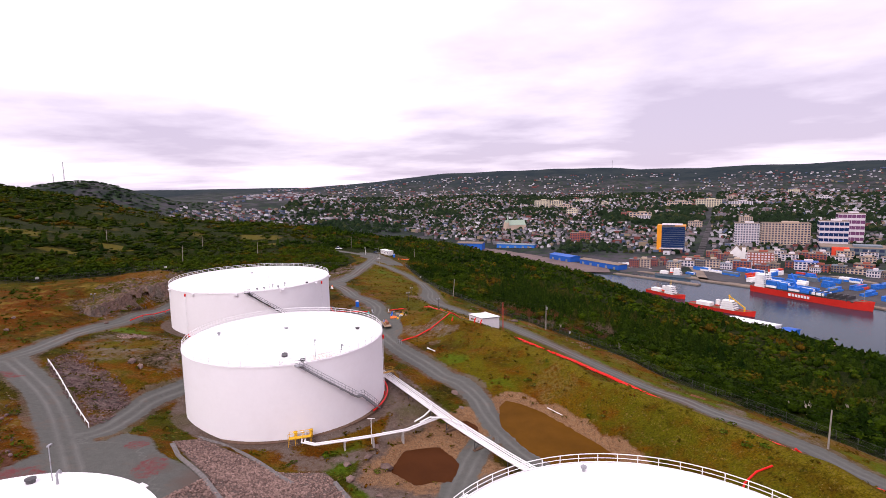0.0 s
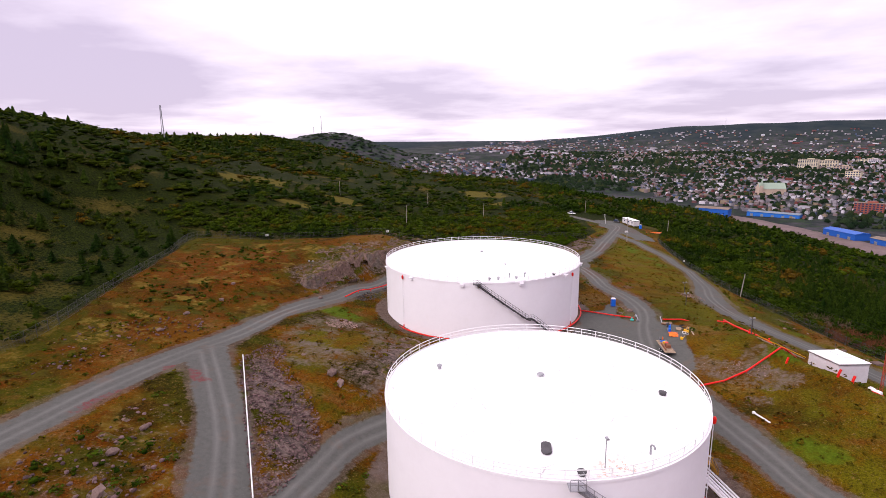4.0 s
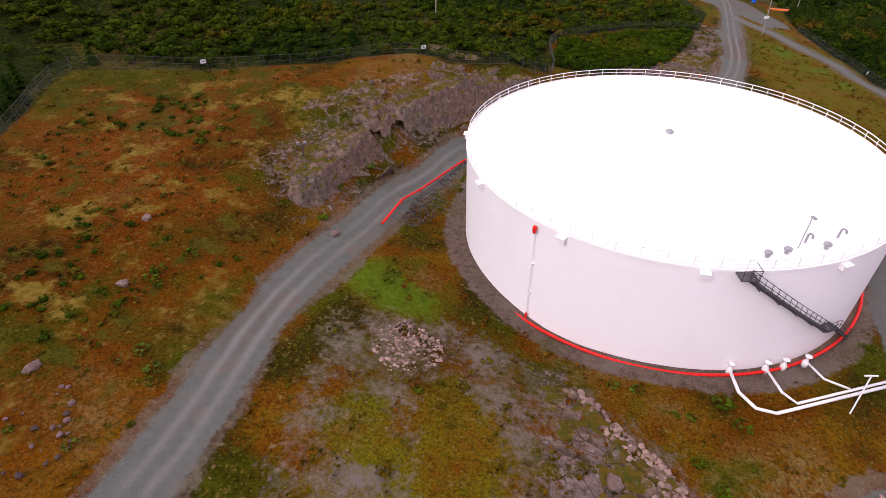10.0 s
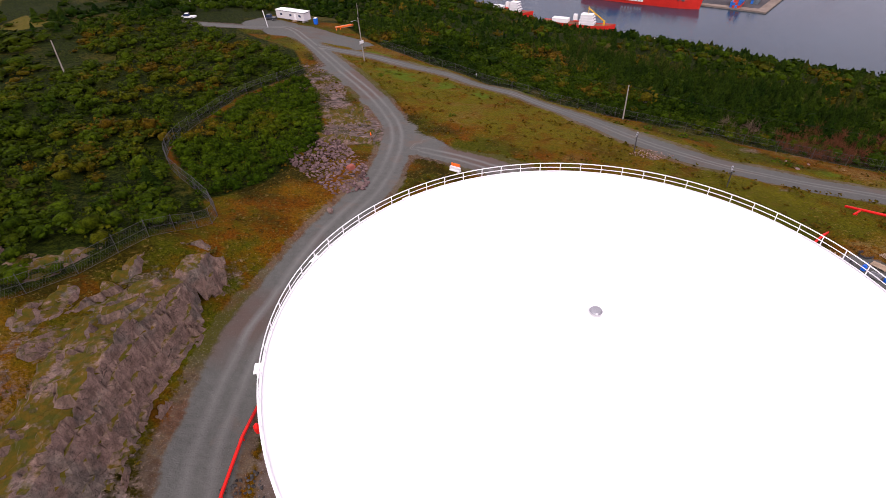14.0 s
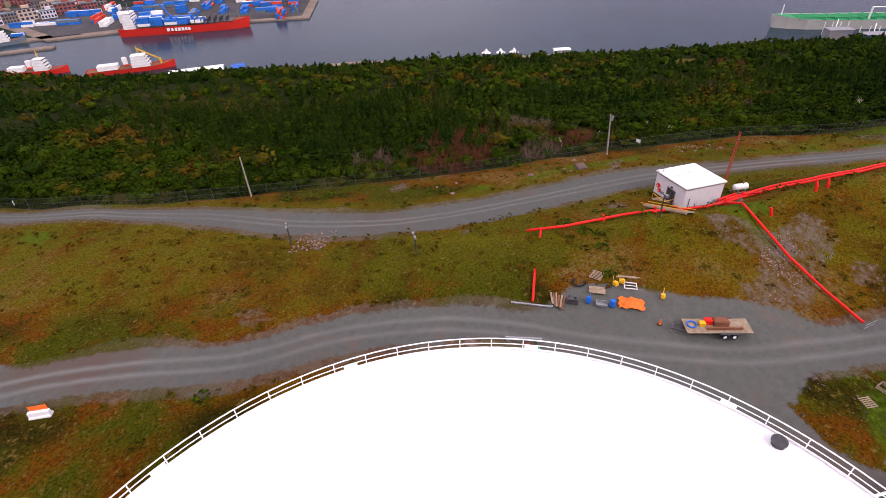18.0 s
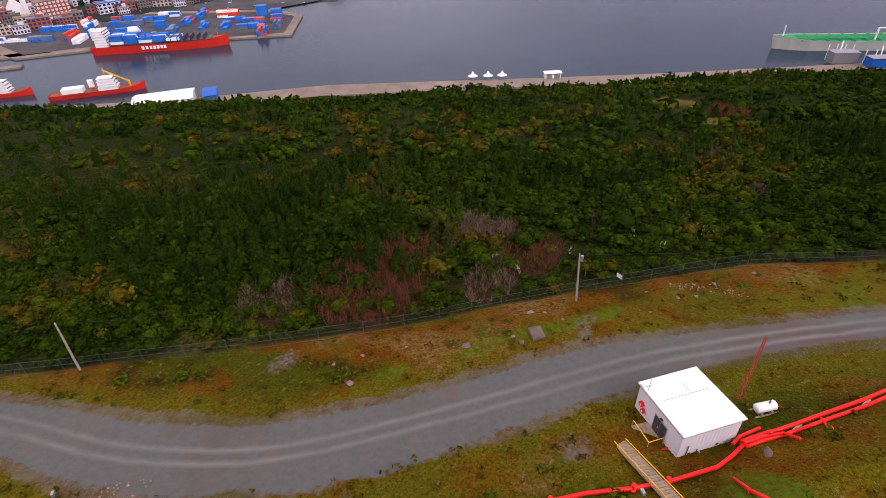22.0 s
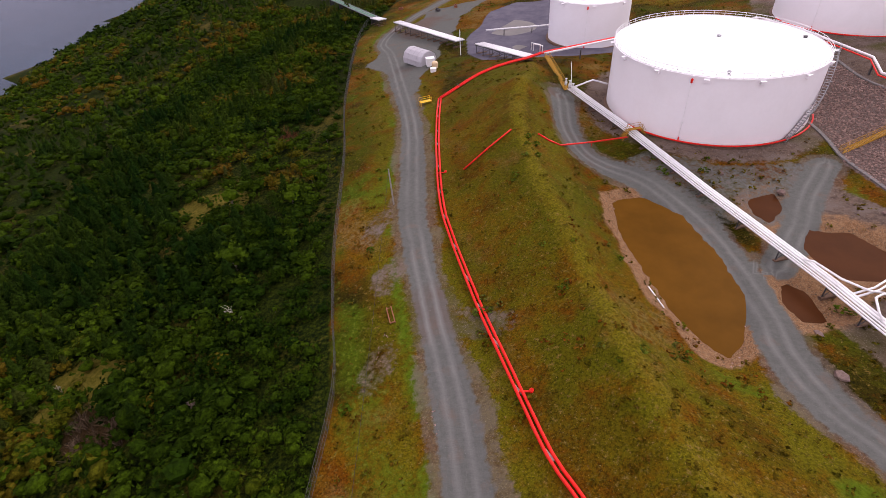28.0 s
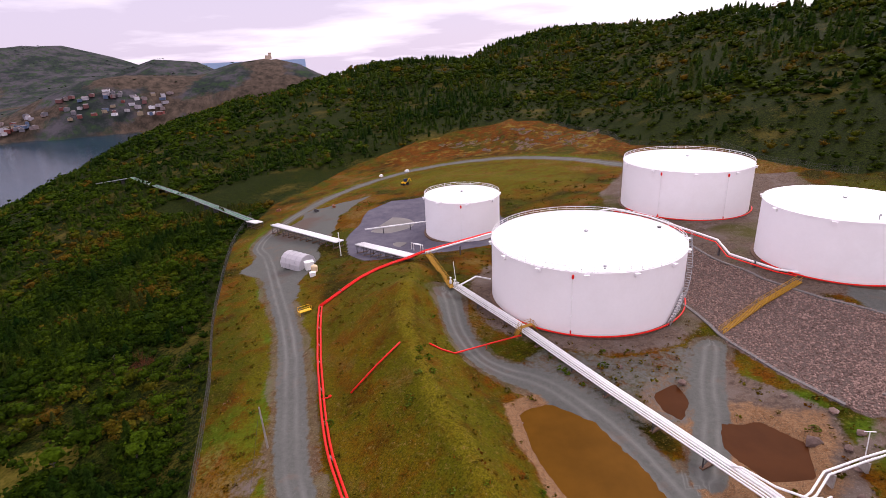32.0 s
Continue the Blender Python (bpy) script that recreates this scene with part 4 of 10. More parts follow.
    c = mix(nt, edge("rip", 0.3), c, mix(nt, ramp(nt, n_tiny, 0.4, 0.6), (0.085, 0.062, 0.055), (0.175, 0.128, 0.112)))
    c = mix(nt, edge("liner", 0.1), c, liner)
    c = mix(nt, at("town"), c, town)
    nt.links.new(c, bsdf.inputs["Base Color"])
    bsdf.inputs["Roughness"].default_value = 0.95
    bsdf.inputs["Specular IOR Level"].default_value = 0.04
    b = nd(nt, "ShaderNodeBump", {"Strength": 0.7, "Distance": 0.25, "Height": math_op(nt, "ADD", n_small, math_op(nt, "MULTIPLY", n_tiny, 0.4))})
    nt.links.new(b.outputs[0], bsdf.inputs["Normal"])
    return m


me.materials.append(ground_material())
ground = tagged(new("ground", me), "hilltop of gravel tracks, russet turf and bare rock", "ground", kind="structure")


def water_material(name, col, rough, wave, spec=0.5, ior=1.33):
    m = bpy.data.materials.new(name)
    m.use_nodes = True
    nt = m.node_tree
    bsdf = nt.nodes["Principled BSDF"]
    vec = nd(nt, "ShaderNodeTexCoord").outputs["Object"]
    c = mix(nt, ramp(nt, noise_tex(nt, vec, 0.01 if wave > 0.1 else 0.15, 4), 0.35, 0.65), [k * 0.75 for k in col], col)
    nt.links.new(c, bsdf.inputs["Base Color"])
    bsdf.inputs["Roughness"].default_value, bsdf.inputs["Specular IOR Level"].default_value = rough, spec
    bsdf.inputs["IOR"].default_value = ior
    h = noise_tex(nt, vec, 0.35 if wave > 0.1 else 2.0, 5, 0.6)
    b = nd(nt, "ShaderNodeBump", {"Strength": wave, "Distance": 1.0 if wave > 0.1 else 0.05, "Height": h})
    nt.links.new(b.outputs[0], bsdf.inputs["Normal"])
    return m


WATER = water_material("harbour_water", (0.013, 0.036, 0.058), 0.12, 0.2, 0.5, 1.18)
MUDWATER = water_material("muddy_water", MUDWATER_COL, 0.35, 0.04, 0.1, 1.1)
single("water", Build().add([(-3000, -4800, -117.6), (4700, -4800, -117.6), (4700, 3000, -117.6), (-3000, 3000, -117.6)], [(0, 1, 2, 3)]), WATER, "calm slate blue harbour water", "water", kind="structure")
DARKWATER = water_material("dark_pond_water", (0.066, 0.022, 0.007), 0.4, 0.04, 0.1, 1.12)
for k, poly in enumerate(PONDS):
    cx, cy = sum(p[0] for p in poly) / len(poly), sum(p[1] for p in poly) / len(poly)
    big = [(cx + (x - cx) * 1.25, cy + (y - cy) * 1.25) for x, y in poly]
    single("pond", Build().add([(x, y, POND_Z) for x, y in big], [tuple(range(len(big)))]), DARKWATER if k else MUDWATER, "pool of dark reddish brown water" if k else "shallow pond of muddy orange brown water", "pond", kind="structure", group="ponds on the pad")
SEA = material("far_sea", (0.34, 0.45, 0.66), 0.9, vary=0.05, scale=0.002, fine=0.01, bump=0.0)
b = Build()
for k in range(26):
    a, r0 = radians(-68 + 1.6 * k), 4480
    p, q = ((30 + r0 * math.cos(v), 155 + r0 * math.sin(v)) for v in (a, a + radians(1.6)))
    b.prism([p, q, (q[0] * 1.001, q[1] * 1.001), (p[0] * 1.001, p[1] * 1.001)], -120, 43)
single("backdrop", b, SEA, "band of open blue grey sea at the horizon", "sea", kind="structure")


# ---- storage tanks ----
def arc(r, z, a0, a1, n):
    return [(r * math.cos(a0 + (a1 - a0) * k / n), r * math.sin(a0 + (a1 - a0) * k / n), z) for k in range(n + 1)]


POST = Build().box((0, 0, 0.55), (0.07, 0.07, 1.1)).mesh("post", PIPEW)
VENT = Build().box((0, 0, 0), (0.5, 0.9, 0.55)).box((0.1, 0, 0.32), (0.7, 1.0, 0.08)).mesh("overflow_vent", WHITE)


def stair(tank, r, h, a_top, a_bot, mat):
    """A flight round the shell with a landing part of the way, treads, stringers and rails."""
    st = part("stair", Build().box((0, 0, -0.05), (1.4, 1.6, 0.08)), mat, tank, "steel flight of steps up the shell")
    ro, ri = r + 1.15, r + 0.25
    st.location, st.rotation_euler = ((r + 0.7) * math.cos(a_top), (r + 0.7) * math.sin(a_top), h - 0.1), (0, 0, a_top)
    inv = (Matrix.Translation(st.location) @ Matrix.Rotation(a_top, 4, "Z")).inverted()

    def put(name, b):
        ob = part(name, b, mat, st)
        ob.matrix_parent_inverse = inv
    n = 72
    path = []
    for k in range(n + 1):
        t = k / n
        fall = t / 0.62 * 0.64 if t < 0.62 else (0.64 if t < 0.69 else 0.64 + (t - 0.69) / 0.31 * 0.36)
        path.append((a_top + (a_bot - a_top) * t, h - 0.15 - (h - 0.2) * fall))
    def put_shared(name, me, p, a):
        ob = part(name, me, None, st, loc=p, rz=a)
        ob.matrix_parent_inverse = inv
    tread = Build().box((0, 0, 0), (0.9, 0.3, 0.05)).mesh("tread", mat)
    bal = Build().box((0, 0, 0.55), (0.04, 0.04, 1.1)).mesh("baluster", mat)
    for a, z in path[::2]:
        put_shared("tread", tread, ((r + 0.7) * math.cos(a), (r + 0.7) * math.sin(a), z), a)
    for name, rr in (("outer_stringer", ro), ("inner_stringer", ri)):
        b = Build()
        pts = [(rr * math.cos(a), rr * math.sin(a), z - 0.08) for a, z in path]
        for p, q in zip(pts[::2], pts[2::2]):
            b.beam(p, q, 0.06, 0.26)
        put(name, b)
    for name, hh in (("top_handrail", 1.1), ("mid_handrail", 0.6)):
        put(name, Build().tube([(ro * math.cos(a), ro * math.sin(a), z + hh) for a, z in path[::2]], 0.035, 5))
    for a, z in path[::3]:
        put_shared("baluster", bal, (ro * math.cos(a), ro * math.sin(a), z), a)
    for a, z in path[4:-6:9]:
        p, q = Vector((r * math.cos(a), r * math.sin(a), z - 0.3)), Vector(((r + 1.5) * math.cos(a), (r + 1.5) * math.sin(a), z - 0.25))
        put("bracket", Build().beam(p, q, 0.09))
    for dx, dy in ((0.65, 0.75), (0.65, -0.75), (0.65, 0.0)):
        part("landing_post", Build().beam((dx, dy, 0), (dx, dy, 1.1), 0.05), mat, st)
    for p, q in (((0.65, -0.75, 1.1), (0.65, 0.75, 1.1)), ((-0.65, 0.75, 1.1), (0.65, 0.75, 1.1)), ((0.65, -0.75, 0.6), (0.65, 0.75, 0.6))):
        part("landing_rail", Build().beam(p, q, 0.05), mat, st)


def rust_roof(cx, cy):
    """White roof paint with a rust stain round one fitting and faint grey patching."""
    m = ROOF.copy()
    m.name = "stained_roof_paint"
    nt = m.node_tree
    bsdf = nt.nodes["Principled BSDF"]
    base = bsdf.inputs["Base Color"].links[0].from_socket
    vec = nd(nt, "ShaderNodeTexCoord").outputs["Object"]
    d = nd(nt, "ShaderNodeVectorMath", {0: vec, 1: (cx, cy, 14.2)}, operation="DISTANCE").outputs[1]
    n = noise_tex(nt, vec, 1.6, 6, 0.75)
    k = math_op(nt, "MULTIPLY", ramp(nt, d, 4.2, 0.8), ramp(nt, n, 0.46, 0.62))
    c = mix(nt, k, base, (0.42, 0.22, 0.09))
    seam = nd(nt, "ShaderNodeTexVoronoi", {"Vector": vec, "Scale": 0.16}, feature="DISTANCE_TO_EDGE").outputs[0]
    c = mix(nt, math_op(nt, "MULTIPLY", ramp(nt, seam, 0.012, 0.0), ramp(nt, noise_tex(nt, vec, 0.5, 3), 0.52, 0.6)), c, (0.40, 0.38, 0.38))
    nt.links.new(c, bsdf.inputs["Base Color"])
    return m


def tank(x, y, r, z, h, label, stairs=None, ring=None, vents=12, risers=(), rust=None, railing=True):
    t = thing("storage_tank", (x, y, z), 0, label, "storage tank", "tanks of the farm")
    part("shell", Build().lathe([(r, -0.6), (r, h)], 128), WHITE, t, smooth=True)
    for k in (0.2, 0.4, 0.6, 0.8):
        part("weld_seam", Build().lathe([(r + 0.002, h * k - 0.03), (r + 0.010, h * k), (r + 0.002, h * k + 0.03)], 96), WHITE, t, smooth=True)
    rise = r * 0.062
    part("roof", Build().lathe([(r - 0.03, h), (r * 0.5, h + rise * 0.5), (0.4, h + rise), (0.001, h + rise)], 96), rust_roof(*rust) if rust else ROOF, t, "white low cone roof", smooth=True)
    part("top_rim", Build().lathe([(r, h - 0.25), (r + 0.10, h - 0.25), (r + 0.10, h + 0.03), (r - 0.1, h + 0.03)], 128), WHITE, t)
    part("footing", Build().lathe([(r + 0.0, -0.5), (r + 0.7, -0.5), (r + 0.7, -0.02), (r + 0.25, 0.06), (r, 0.06)], 96), STAINED, t, "dark footing ring")
    part("centre_vent", Build().lathe([(0.3, h + rise - 0.1), (0.3, h + rise + 0.2), (0.5, h + rise + 0.2), (0.4, h + rise + 0.32), (0.001, h + rise + 0.36)], 16), GALV, t, "round grey vent cap")
    if railing:
        rail = part("railing", Build().tube(arc(r - 0.1, h + 1.1, 0, 2 * math.pi, 144)[:-1], 0.05, 6, True), PIPEW, t, "white pipe guard rail round the rim")
        part("mid_rail", Build().tube(arc(r - 0.1, h + 0.58, 0, 2 * math.pi, 144)[:-1], 0.04, 6, True), PIPEW, rail)
        part("toe_plate", Build().lathe([(r - 0.13, h + 0.05), (r - 0.13, h + 0.17), (r - 0.10, h + 0.17), (r - 0.10, h + 0.05)], 96), PIPEW, rail)
        n = int(2 * math.pi * r / 2.3)
        for k in range(n):
            a = 2 * math.pi * k / n
            part("post", POST, None, rail, loc=((r - 0.1) * math.cos(a), (r - 0.1) * math.sin(a), h), rz=a)
    for k in range(vents):
        a = 2 * math.pi * (k + 0.3) / vents
        part("overflow_vent", VENT, None, t, loc=((r + 0.25) * math.cos(a), (r + 0.25) * math.sin(a), h - 0.65), rz=a)
    for k, a in enumerate(risers):
        a = radians(a)
        c, s = math.cos(a), math.sin(a)
        q = part("foam_riser", Build().tube([((r + 0.3) * c, (r + 0.3) * s, 0.2), ((r + 0.3) * c, (r + 0.3) * s, h - 0.9)], 0.05, 8), PIPEW, t, "white riser pipe with a red foam chamber")
        part("foam_chamber", Build().lathe([(0.001, h - 1.35), (0.17, h - 1.3), (0.23, h - 1.0), (0.23, h - 0.6), (0.10, h - 0.4), (0.001, h - 0.4)], 12, ((r + 0.36) * c, (r + 0.36) * s)), RED, q, "red foam chamber")
        part("pipe_foot", Build().tube([((r + 0.3) * c, (r + 0.3) * s, -0.1), ((r + 0.3) * c, (r + 0.3) * s, 1.0)], 0.14, 8), RED, q)
        for kk in (0.3, 0.6):
            part("clip", Build().box(((r + 0.2) * c, (r + 0.2) * s, h * kk), (0.4, 0.3, 0.1), a), PIPEW, q)
    if ring:
        a0, a1 = (radians(v) for v in ring)
        part("fire_main", Build().tube(arc(r + 0.75, 0.32, a0, a1, int(abs(a1 - a0) * 24)), 0.17, 8), RED, t, "red fire main round the foot of the shell", smooth=True)
    if stairs:
        stair(t, r, h, radians(stairs[0]), radians(stairs[1]), stairs[2])
    return t


def roof_fittings(t, r, h, items):
    """Hatches and vents on the roof: kind, distance from the middle as a share of the radius, bearing."""
    for kind, q, a in items:
        a = radians(a)
        z = h + r * 0.062 * (1 - q)
        px, py = q * r * math.cos(a), q * r * math.sin(a)
        if kind == "hatch":
            part("roof_hatch", Build().lathe([(0.40, 0.0), (0.40, 0.3), (0.48, 0.3), (0.48, 0.4), (0.001, 0.46)], 14), STEEL, t, "dark round hatch", loc=(px, py, z))
        elif kind == "slot":
            part("roof_hatch", Build().lathe([(0.55, 0.0), (0.55, 0.22), (0.001, 0.25)], 16).box((0.55, 0, 0.11), (1.1, 1.1, 0.24)).lathe([(0.55, 0.0), (0.55, 0.22), (0.001, 0.25)], 16, (1.1, 0)), STEEL, t, "dark grey oblong hatch", loc=(px, py, z), rz=a)
        elif kind == "gooseneck":
            part("vent_pipe", Build().tube([(0, 0, 0), (0, 0, 0.9), (0.12, 0, 1.1), (0.35, 0, 1.15), (0.5, 0, 1.0), (0.5, 0, 0.8)], 0.11, 8), GALV, t, "bent grey vent pipe", loc=(px, py, z), rz=a)
        elif kind == "mast":
            part("lamp_mast", Build().tube([(0, 0, 0), (0, 0, 3.4)], 0.05, 6).box((0.15, 0, 3.45), (0.5, 0.25, 0.15)), GALV, t, "slim lamp mast", loc=(px, py, z), rz=a)
        elif kind == "dome":
            part("roof_valve", Build().lathe([(0.2, 0.0), (0.2, 0.4), (0.36, 0.4), (0.36, 0.6), (0.1, 0.75), (0.001, 0.75)], 12), GALV, t, "squat grey valve", loc=(px, py, z))


T = {n: (x, y, r, z, h) for n, x, y, r, z, h in TANKS}


def make(n, *args, **kw):
    x, y, r, z, h = T[n]
    return tank(x, y, r, z, h, *args, **kw)


tank_a = make("A", "widest white steel tank with a dark stair beside the rock cut", (-73.5, -32.4, STEEL), (-125, 40), 12, (-118, -14, 170, 95))
tank_b = make("B", "white steel tank with a galvanised stair and rust marks", (-68, -18, GALV), (-24, 35), 0, (192, 0), (11.8, -16.0))
tank_c = make("C", "broad white steel tank beside the muddy ponds", (180, 133.6, GALV), (30, 175), 14, (78,))
tank_d = make("D", "white steel tank on the upper pad", None, (20, 165), 10, (55, 110))
tank_e = make("E", "white steel tank above the crushed rock slope", None, (10, 140), 8, (), railing=False)
tank_s = make("S", "small white steel tank inside a lined basin", None, None, 8, (95,))
roof_fittings(tank_a, T["A"][2], T["A"][4], [("dome", 0.93, -67), ("dome", 0.92, -62), ("mast", 0.9, -58), ("gooseneck", 0.88, -55), ("dome", 0.93, -52), ("hatch", 0.965, -28.5), ("gooseneck", 0.9, -46)])
roof_fittings(tank_b, T["B"][2], T["B"][4], [("slot", 0.74, -75), ("hatch", 0.955, -65.5), ("mast", 0.93, -58), ("gooseneck", 0.9, -40), ("hatch", 0.74, 8), ("dome", 0.69, -175.5)])
roof_fittings(tank_c, T["C"][2], T["C"][4], [("dome", 0.9, 95), ("hatch", 0.86, -160)])
roof_fittings(tank_e, T["E"][2], T["E"][4], [("hatch", 0.9, 100), ("mast", 0.9, 92), ("gooseneck", 0.86, 88)])


# ---- foliage ----
def leaf_material(name, dark, light, warm):
    m = bpy.data.materials.new(name)
    m.use_nodes = True
    nt = m.node_tree
    bsdf = nt.nodes["Principled BSDF"]
    vec = nd(nt, "ShaderNodeTexCoord").outputs["Object"]
    k = nd(nt, "ShaderNodeAttribute", attribute_name="tint").outputs["Fac"]
    isl = nd(nt, "ShaderNodeNewGeometry").outputs["Random Per Island"]
    c = mix(nt, ramp(nt, k, 0.05, 0.8), dark, light)
    c = mix(nt, ramp(nt, k, 0.76, 1.0), c, warm)
    c = mix(nt, isl, mix(nt, 1.0, c, (0.72, 0.74, 0.7), "MULTIPLY"), mix(nt, 1.0, c, (1.26, 1.22, 1.15), "MULTIPLY"))
    # sprays of leaves; the shade in the gaps between is put into the colour
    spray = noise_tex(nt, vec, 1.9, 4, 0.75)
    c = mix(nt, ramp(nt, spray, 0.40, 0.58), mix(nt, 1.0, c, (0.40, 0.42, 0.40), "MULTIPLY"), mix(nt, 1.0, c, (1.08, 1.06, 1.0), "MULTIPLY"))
    nt.links.new(c, bsdf.inputs["Base Color"])
    bsdf.inputs["Roughness"].default_value = 0.75
    bsdf.inputs["Specular IOR Level"].default_value = 0.02
    b = nd(nt, "ShaderNodeBump", {"Strength": 0.9, "Distance": 0.5, "Height": spray})
    nt.links.new(b.outputs[0], bsdf.inputs["Normal"])
    return m


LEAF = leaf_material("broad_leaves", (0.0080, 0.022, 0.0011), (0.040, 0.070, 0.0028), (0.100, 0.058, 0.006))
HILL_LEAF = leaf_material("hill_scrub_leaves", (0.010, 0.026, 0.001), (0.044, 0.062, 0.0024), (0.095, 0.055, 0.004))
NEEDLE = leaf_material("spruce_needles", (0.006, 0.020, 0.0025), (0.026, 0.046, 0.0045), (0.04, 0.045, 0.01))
BARK = material("grey_bark", (0.13, 0.11, 0.095), 0.9, vary=0.3, bump=0.2)
DEADW = material("bleached_deadwood", (0.42, 0.36, 0.31), 0.9, vary=0.2, bump=0.1)
DEADT = material("dead_twigs", (0.120, 0.046, 0.022), 0.9, vary=0.3, bump=0.0, island=0.4, spec=0.02)
rng = np.random.default_rng(11)


def shrub_shape(leaves, seed, tall=0.75, core=True, size=0.19):
    """A crown of radius 1 built from many turned leaf clumps over an uneven core."""
    r = np.random.default_rng(seed)
    vs, fs = [], []
    if core:
        bm = bmesh.new()
        bmesh.ops.create_icosphere(bm, subdivisions=1, radius=0.60)
        k = len(vs)
        for v in bm.verts:
            q = v.co * (0.75 + 0.45 * r.random())
            vs.append((q.x, q.y, q.z * tall + tall * 0.9))
        fs += [tuple(k + v.index for v in f.verts) for f in bm.faces if f.calc_center_median().z > -0.4]
        bm.free()
    lobes = r.normal(size=(5, 3))
    lobes /= np.linalg.norm(lobes, axis=1)[:, None]
    for _ in range(leaves):
        d = r.normal(size=3)
        d[2] = abs(d[2]) * 0.9 - 0.25
        d /= np.linalg.norm(d)
        rad = 0.72 + 0.32 * max(0, (lobes @ d).max()) * r.random() + 0.12 * r.random()
        p = d * rad
        n = d + r.normal(size=3) * 0.55
        n /= np.linalg.norm(n)
        a = np.cross(n, r.normal(size=3))
        a /= np.linalg.norm(a)
        b = np.cross(n, a)
        s1, s2 = size * (0.7 + 0.7 * r.random()), size * (0.7 + 0.7 * r.random())
        k = len(vs)
        for c1, c2 in ((-1, -0.3), (0.2, -1), (1, 0.2), (-0.1, 1)):
            q = p + a * s1 * c1 + b * s2 * c2 + n * 0.05 * r.normal()
            vs.append((q[0], q[1], q[2] * tall + tall * 0.9))
        fs.append((k, k + 1, k + 2, k + 3))
    return vs, fs


def spruce_shape(tiers, points, seed):
    """A spire of ragged drooping whorls, height 1 and radius about 0.2."""
    r = np.random.default_rng(seed)
    vs, fs = [], []
    for t in range(tiers):
        z1 = 0.06 + 0.94 * (t / tiers) ** 0.9
        top = min(1.0, z1 + 1.7 / tiers)
        rad = 0.23 * (1 - z1 * 0.93) * (0.85 + 0.3 * r.random())
        k = len(vs)
        vs.append((0, 0, top))
        a0 = r.random() * 6.28
        for p in range(points * 2):
            a = a0 + math.pi * p / points
            q = rad * ((1.0 + 0.35 * r.random()) if p % 2 == 0 else 0.55)
            vs.append((q * math.cos(a), q * math.sin(a), z1 - (0.035 if p % 2 == 0 else -0.03) * r.random()))
        fs += [(k, k + 1 + p, k + 1 + (p + 1) % (points * 2)) for p in range(points * 2)]
    return vs, fs


def scatter(name, shapes, mat, pts, label, category, flat=None):
    """Joins many copies of a few shapes into one mesh: pts rows are x, y, z, wide, tall, turn, tint."""
    V, F3, F4, TI, base = [], [], [], [], 0
    pick = rng.integers(0, len(shapes), len(pts))
    for k, (vs, fs) in enumerate(shapes):
        P = pts[pick == k]
        if not len(P):
            continue
        v = np.array(vs)
        c, s = np.cos(P[:, 5]), np.sin(P[:, 5])
        X = v[None, :, 0] * P[:, 3, None]
        Y = v[None, :, 1] * P[:, 3, None]
        co = np.stack([X * c[:, None] - Y * s[:, None] + P[:, 0, None], X * s[:, None] + Y * c[:, None] + P[:, 1, None], v[None, :, 2] * P[:, 4, None] + P[:, 2, None]], -1)
        V.append(co.reshape(-1, 3))
        off = (base + np.arange(len(P)) * len(v))[:, None, None]
        for n, out in ((3, F3), (4, F4)):
            f = np.array([q for q in fs if len(q) == n])
            if len(f):
                out.append((f[None] + off).reshape(-1, n))
        TI.append(np.repeat(P[:, 6], len(v)))
        base += len(P) * len(v)
    V, TI = np.concatenate(V), np.concatenate(TI)
    F3 = np.concatenate(F3) if F3 else np.zeros((0, 3), int)
    F4 = np.concatenate(F4) if F4 else np.zeros((0, 4), int)
    me = bpy.data.meshes.new(name)
    me.vertices.add(len(V))
    me.vertices.foreach_set("co", V.astype(np.float32).ravel())
    loops = np.concatenate([F3.ravel(), F4.ravel()])
    me.loops.add(len(loops))
    me.loops.foreach_set("vertex_index", loops.astype(np.int32))
    me.polygons.add(len(F3) + len(F4))
    me.polygons.foreach_set("loop_start", np.concatenate([np.arange(len(F3)) * 3, len(F3) * 3 + np.arange(len(F4)) * 4]).astype(np.int32))
    me.update(calc_edges=True)
    me.attributes.new("tint", "FLOAT", "POINT").data.foreach_set("value", TI.astype(np.float32))
    me.materials.append(mat)
    return tagged(new(name, me), label, category, kind="stuff")


def grow(n, x0, x1, y0, y1):
    return rng.uniform(x0, x1, n), rng.uniform(y0, y1, n)


def rows_of(x, y, wide, tall, spread=0.35, sink=0.1):
    n = len(x)
    z = height(x, y) - sink
    k = np.exp(np.clip(rng.normal(0, spread, n), -2 * spread, 1.25 * spread))
    return np.stack([x, y, z, wide * k, tall * k * np.exp(rng.normal(0, 0.15, n)), rng.uniform(0, 6.28, n), np.clip(rng.random(n) * 0.36 + 0.40 * smooth(0.36, 0.66, fbm(x, y, 38, 3, 77)) + 0.36 * smooth(0.42, 0.66, fbm(x, y, 13, 2, 78)), 0, 1)], 1)


def outside(x, y, gap):
    """True where wild growth stands: beyond the fences, not in the harbour or the town."""
    d = poly_dist(x, y, SITE)
    s, u = 0.934 * x + 0.358 * y, -0.358 * x + 0.934 * y
    return (d > gap) & (u > -900) & (s < 470) & (u < 900 - 0.9 * np.minimum(s, 50))


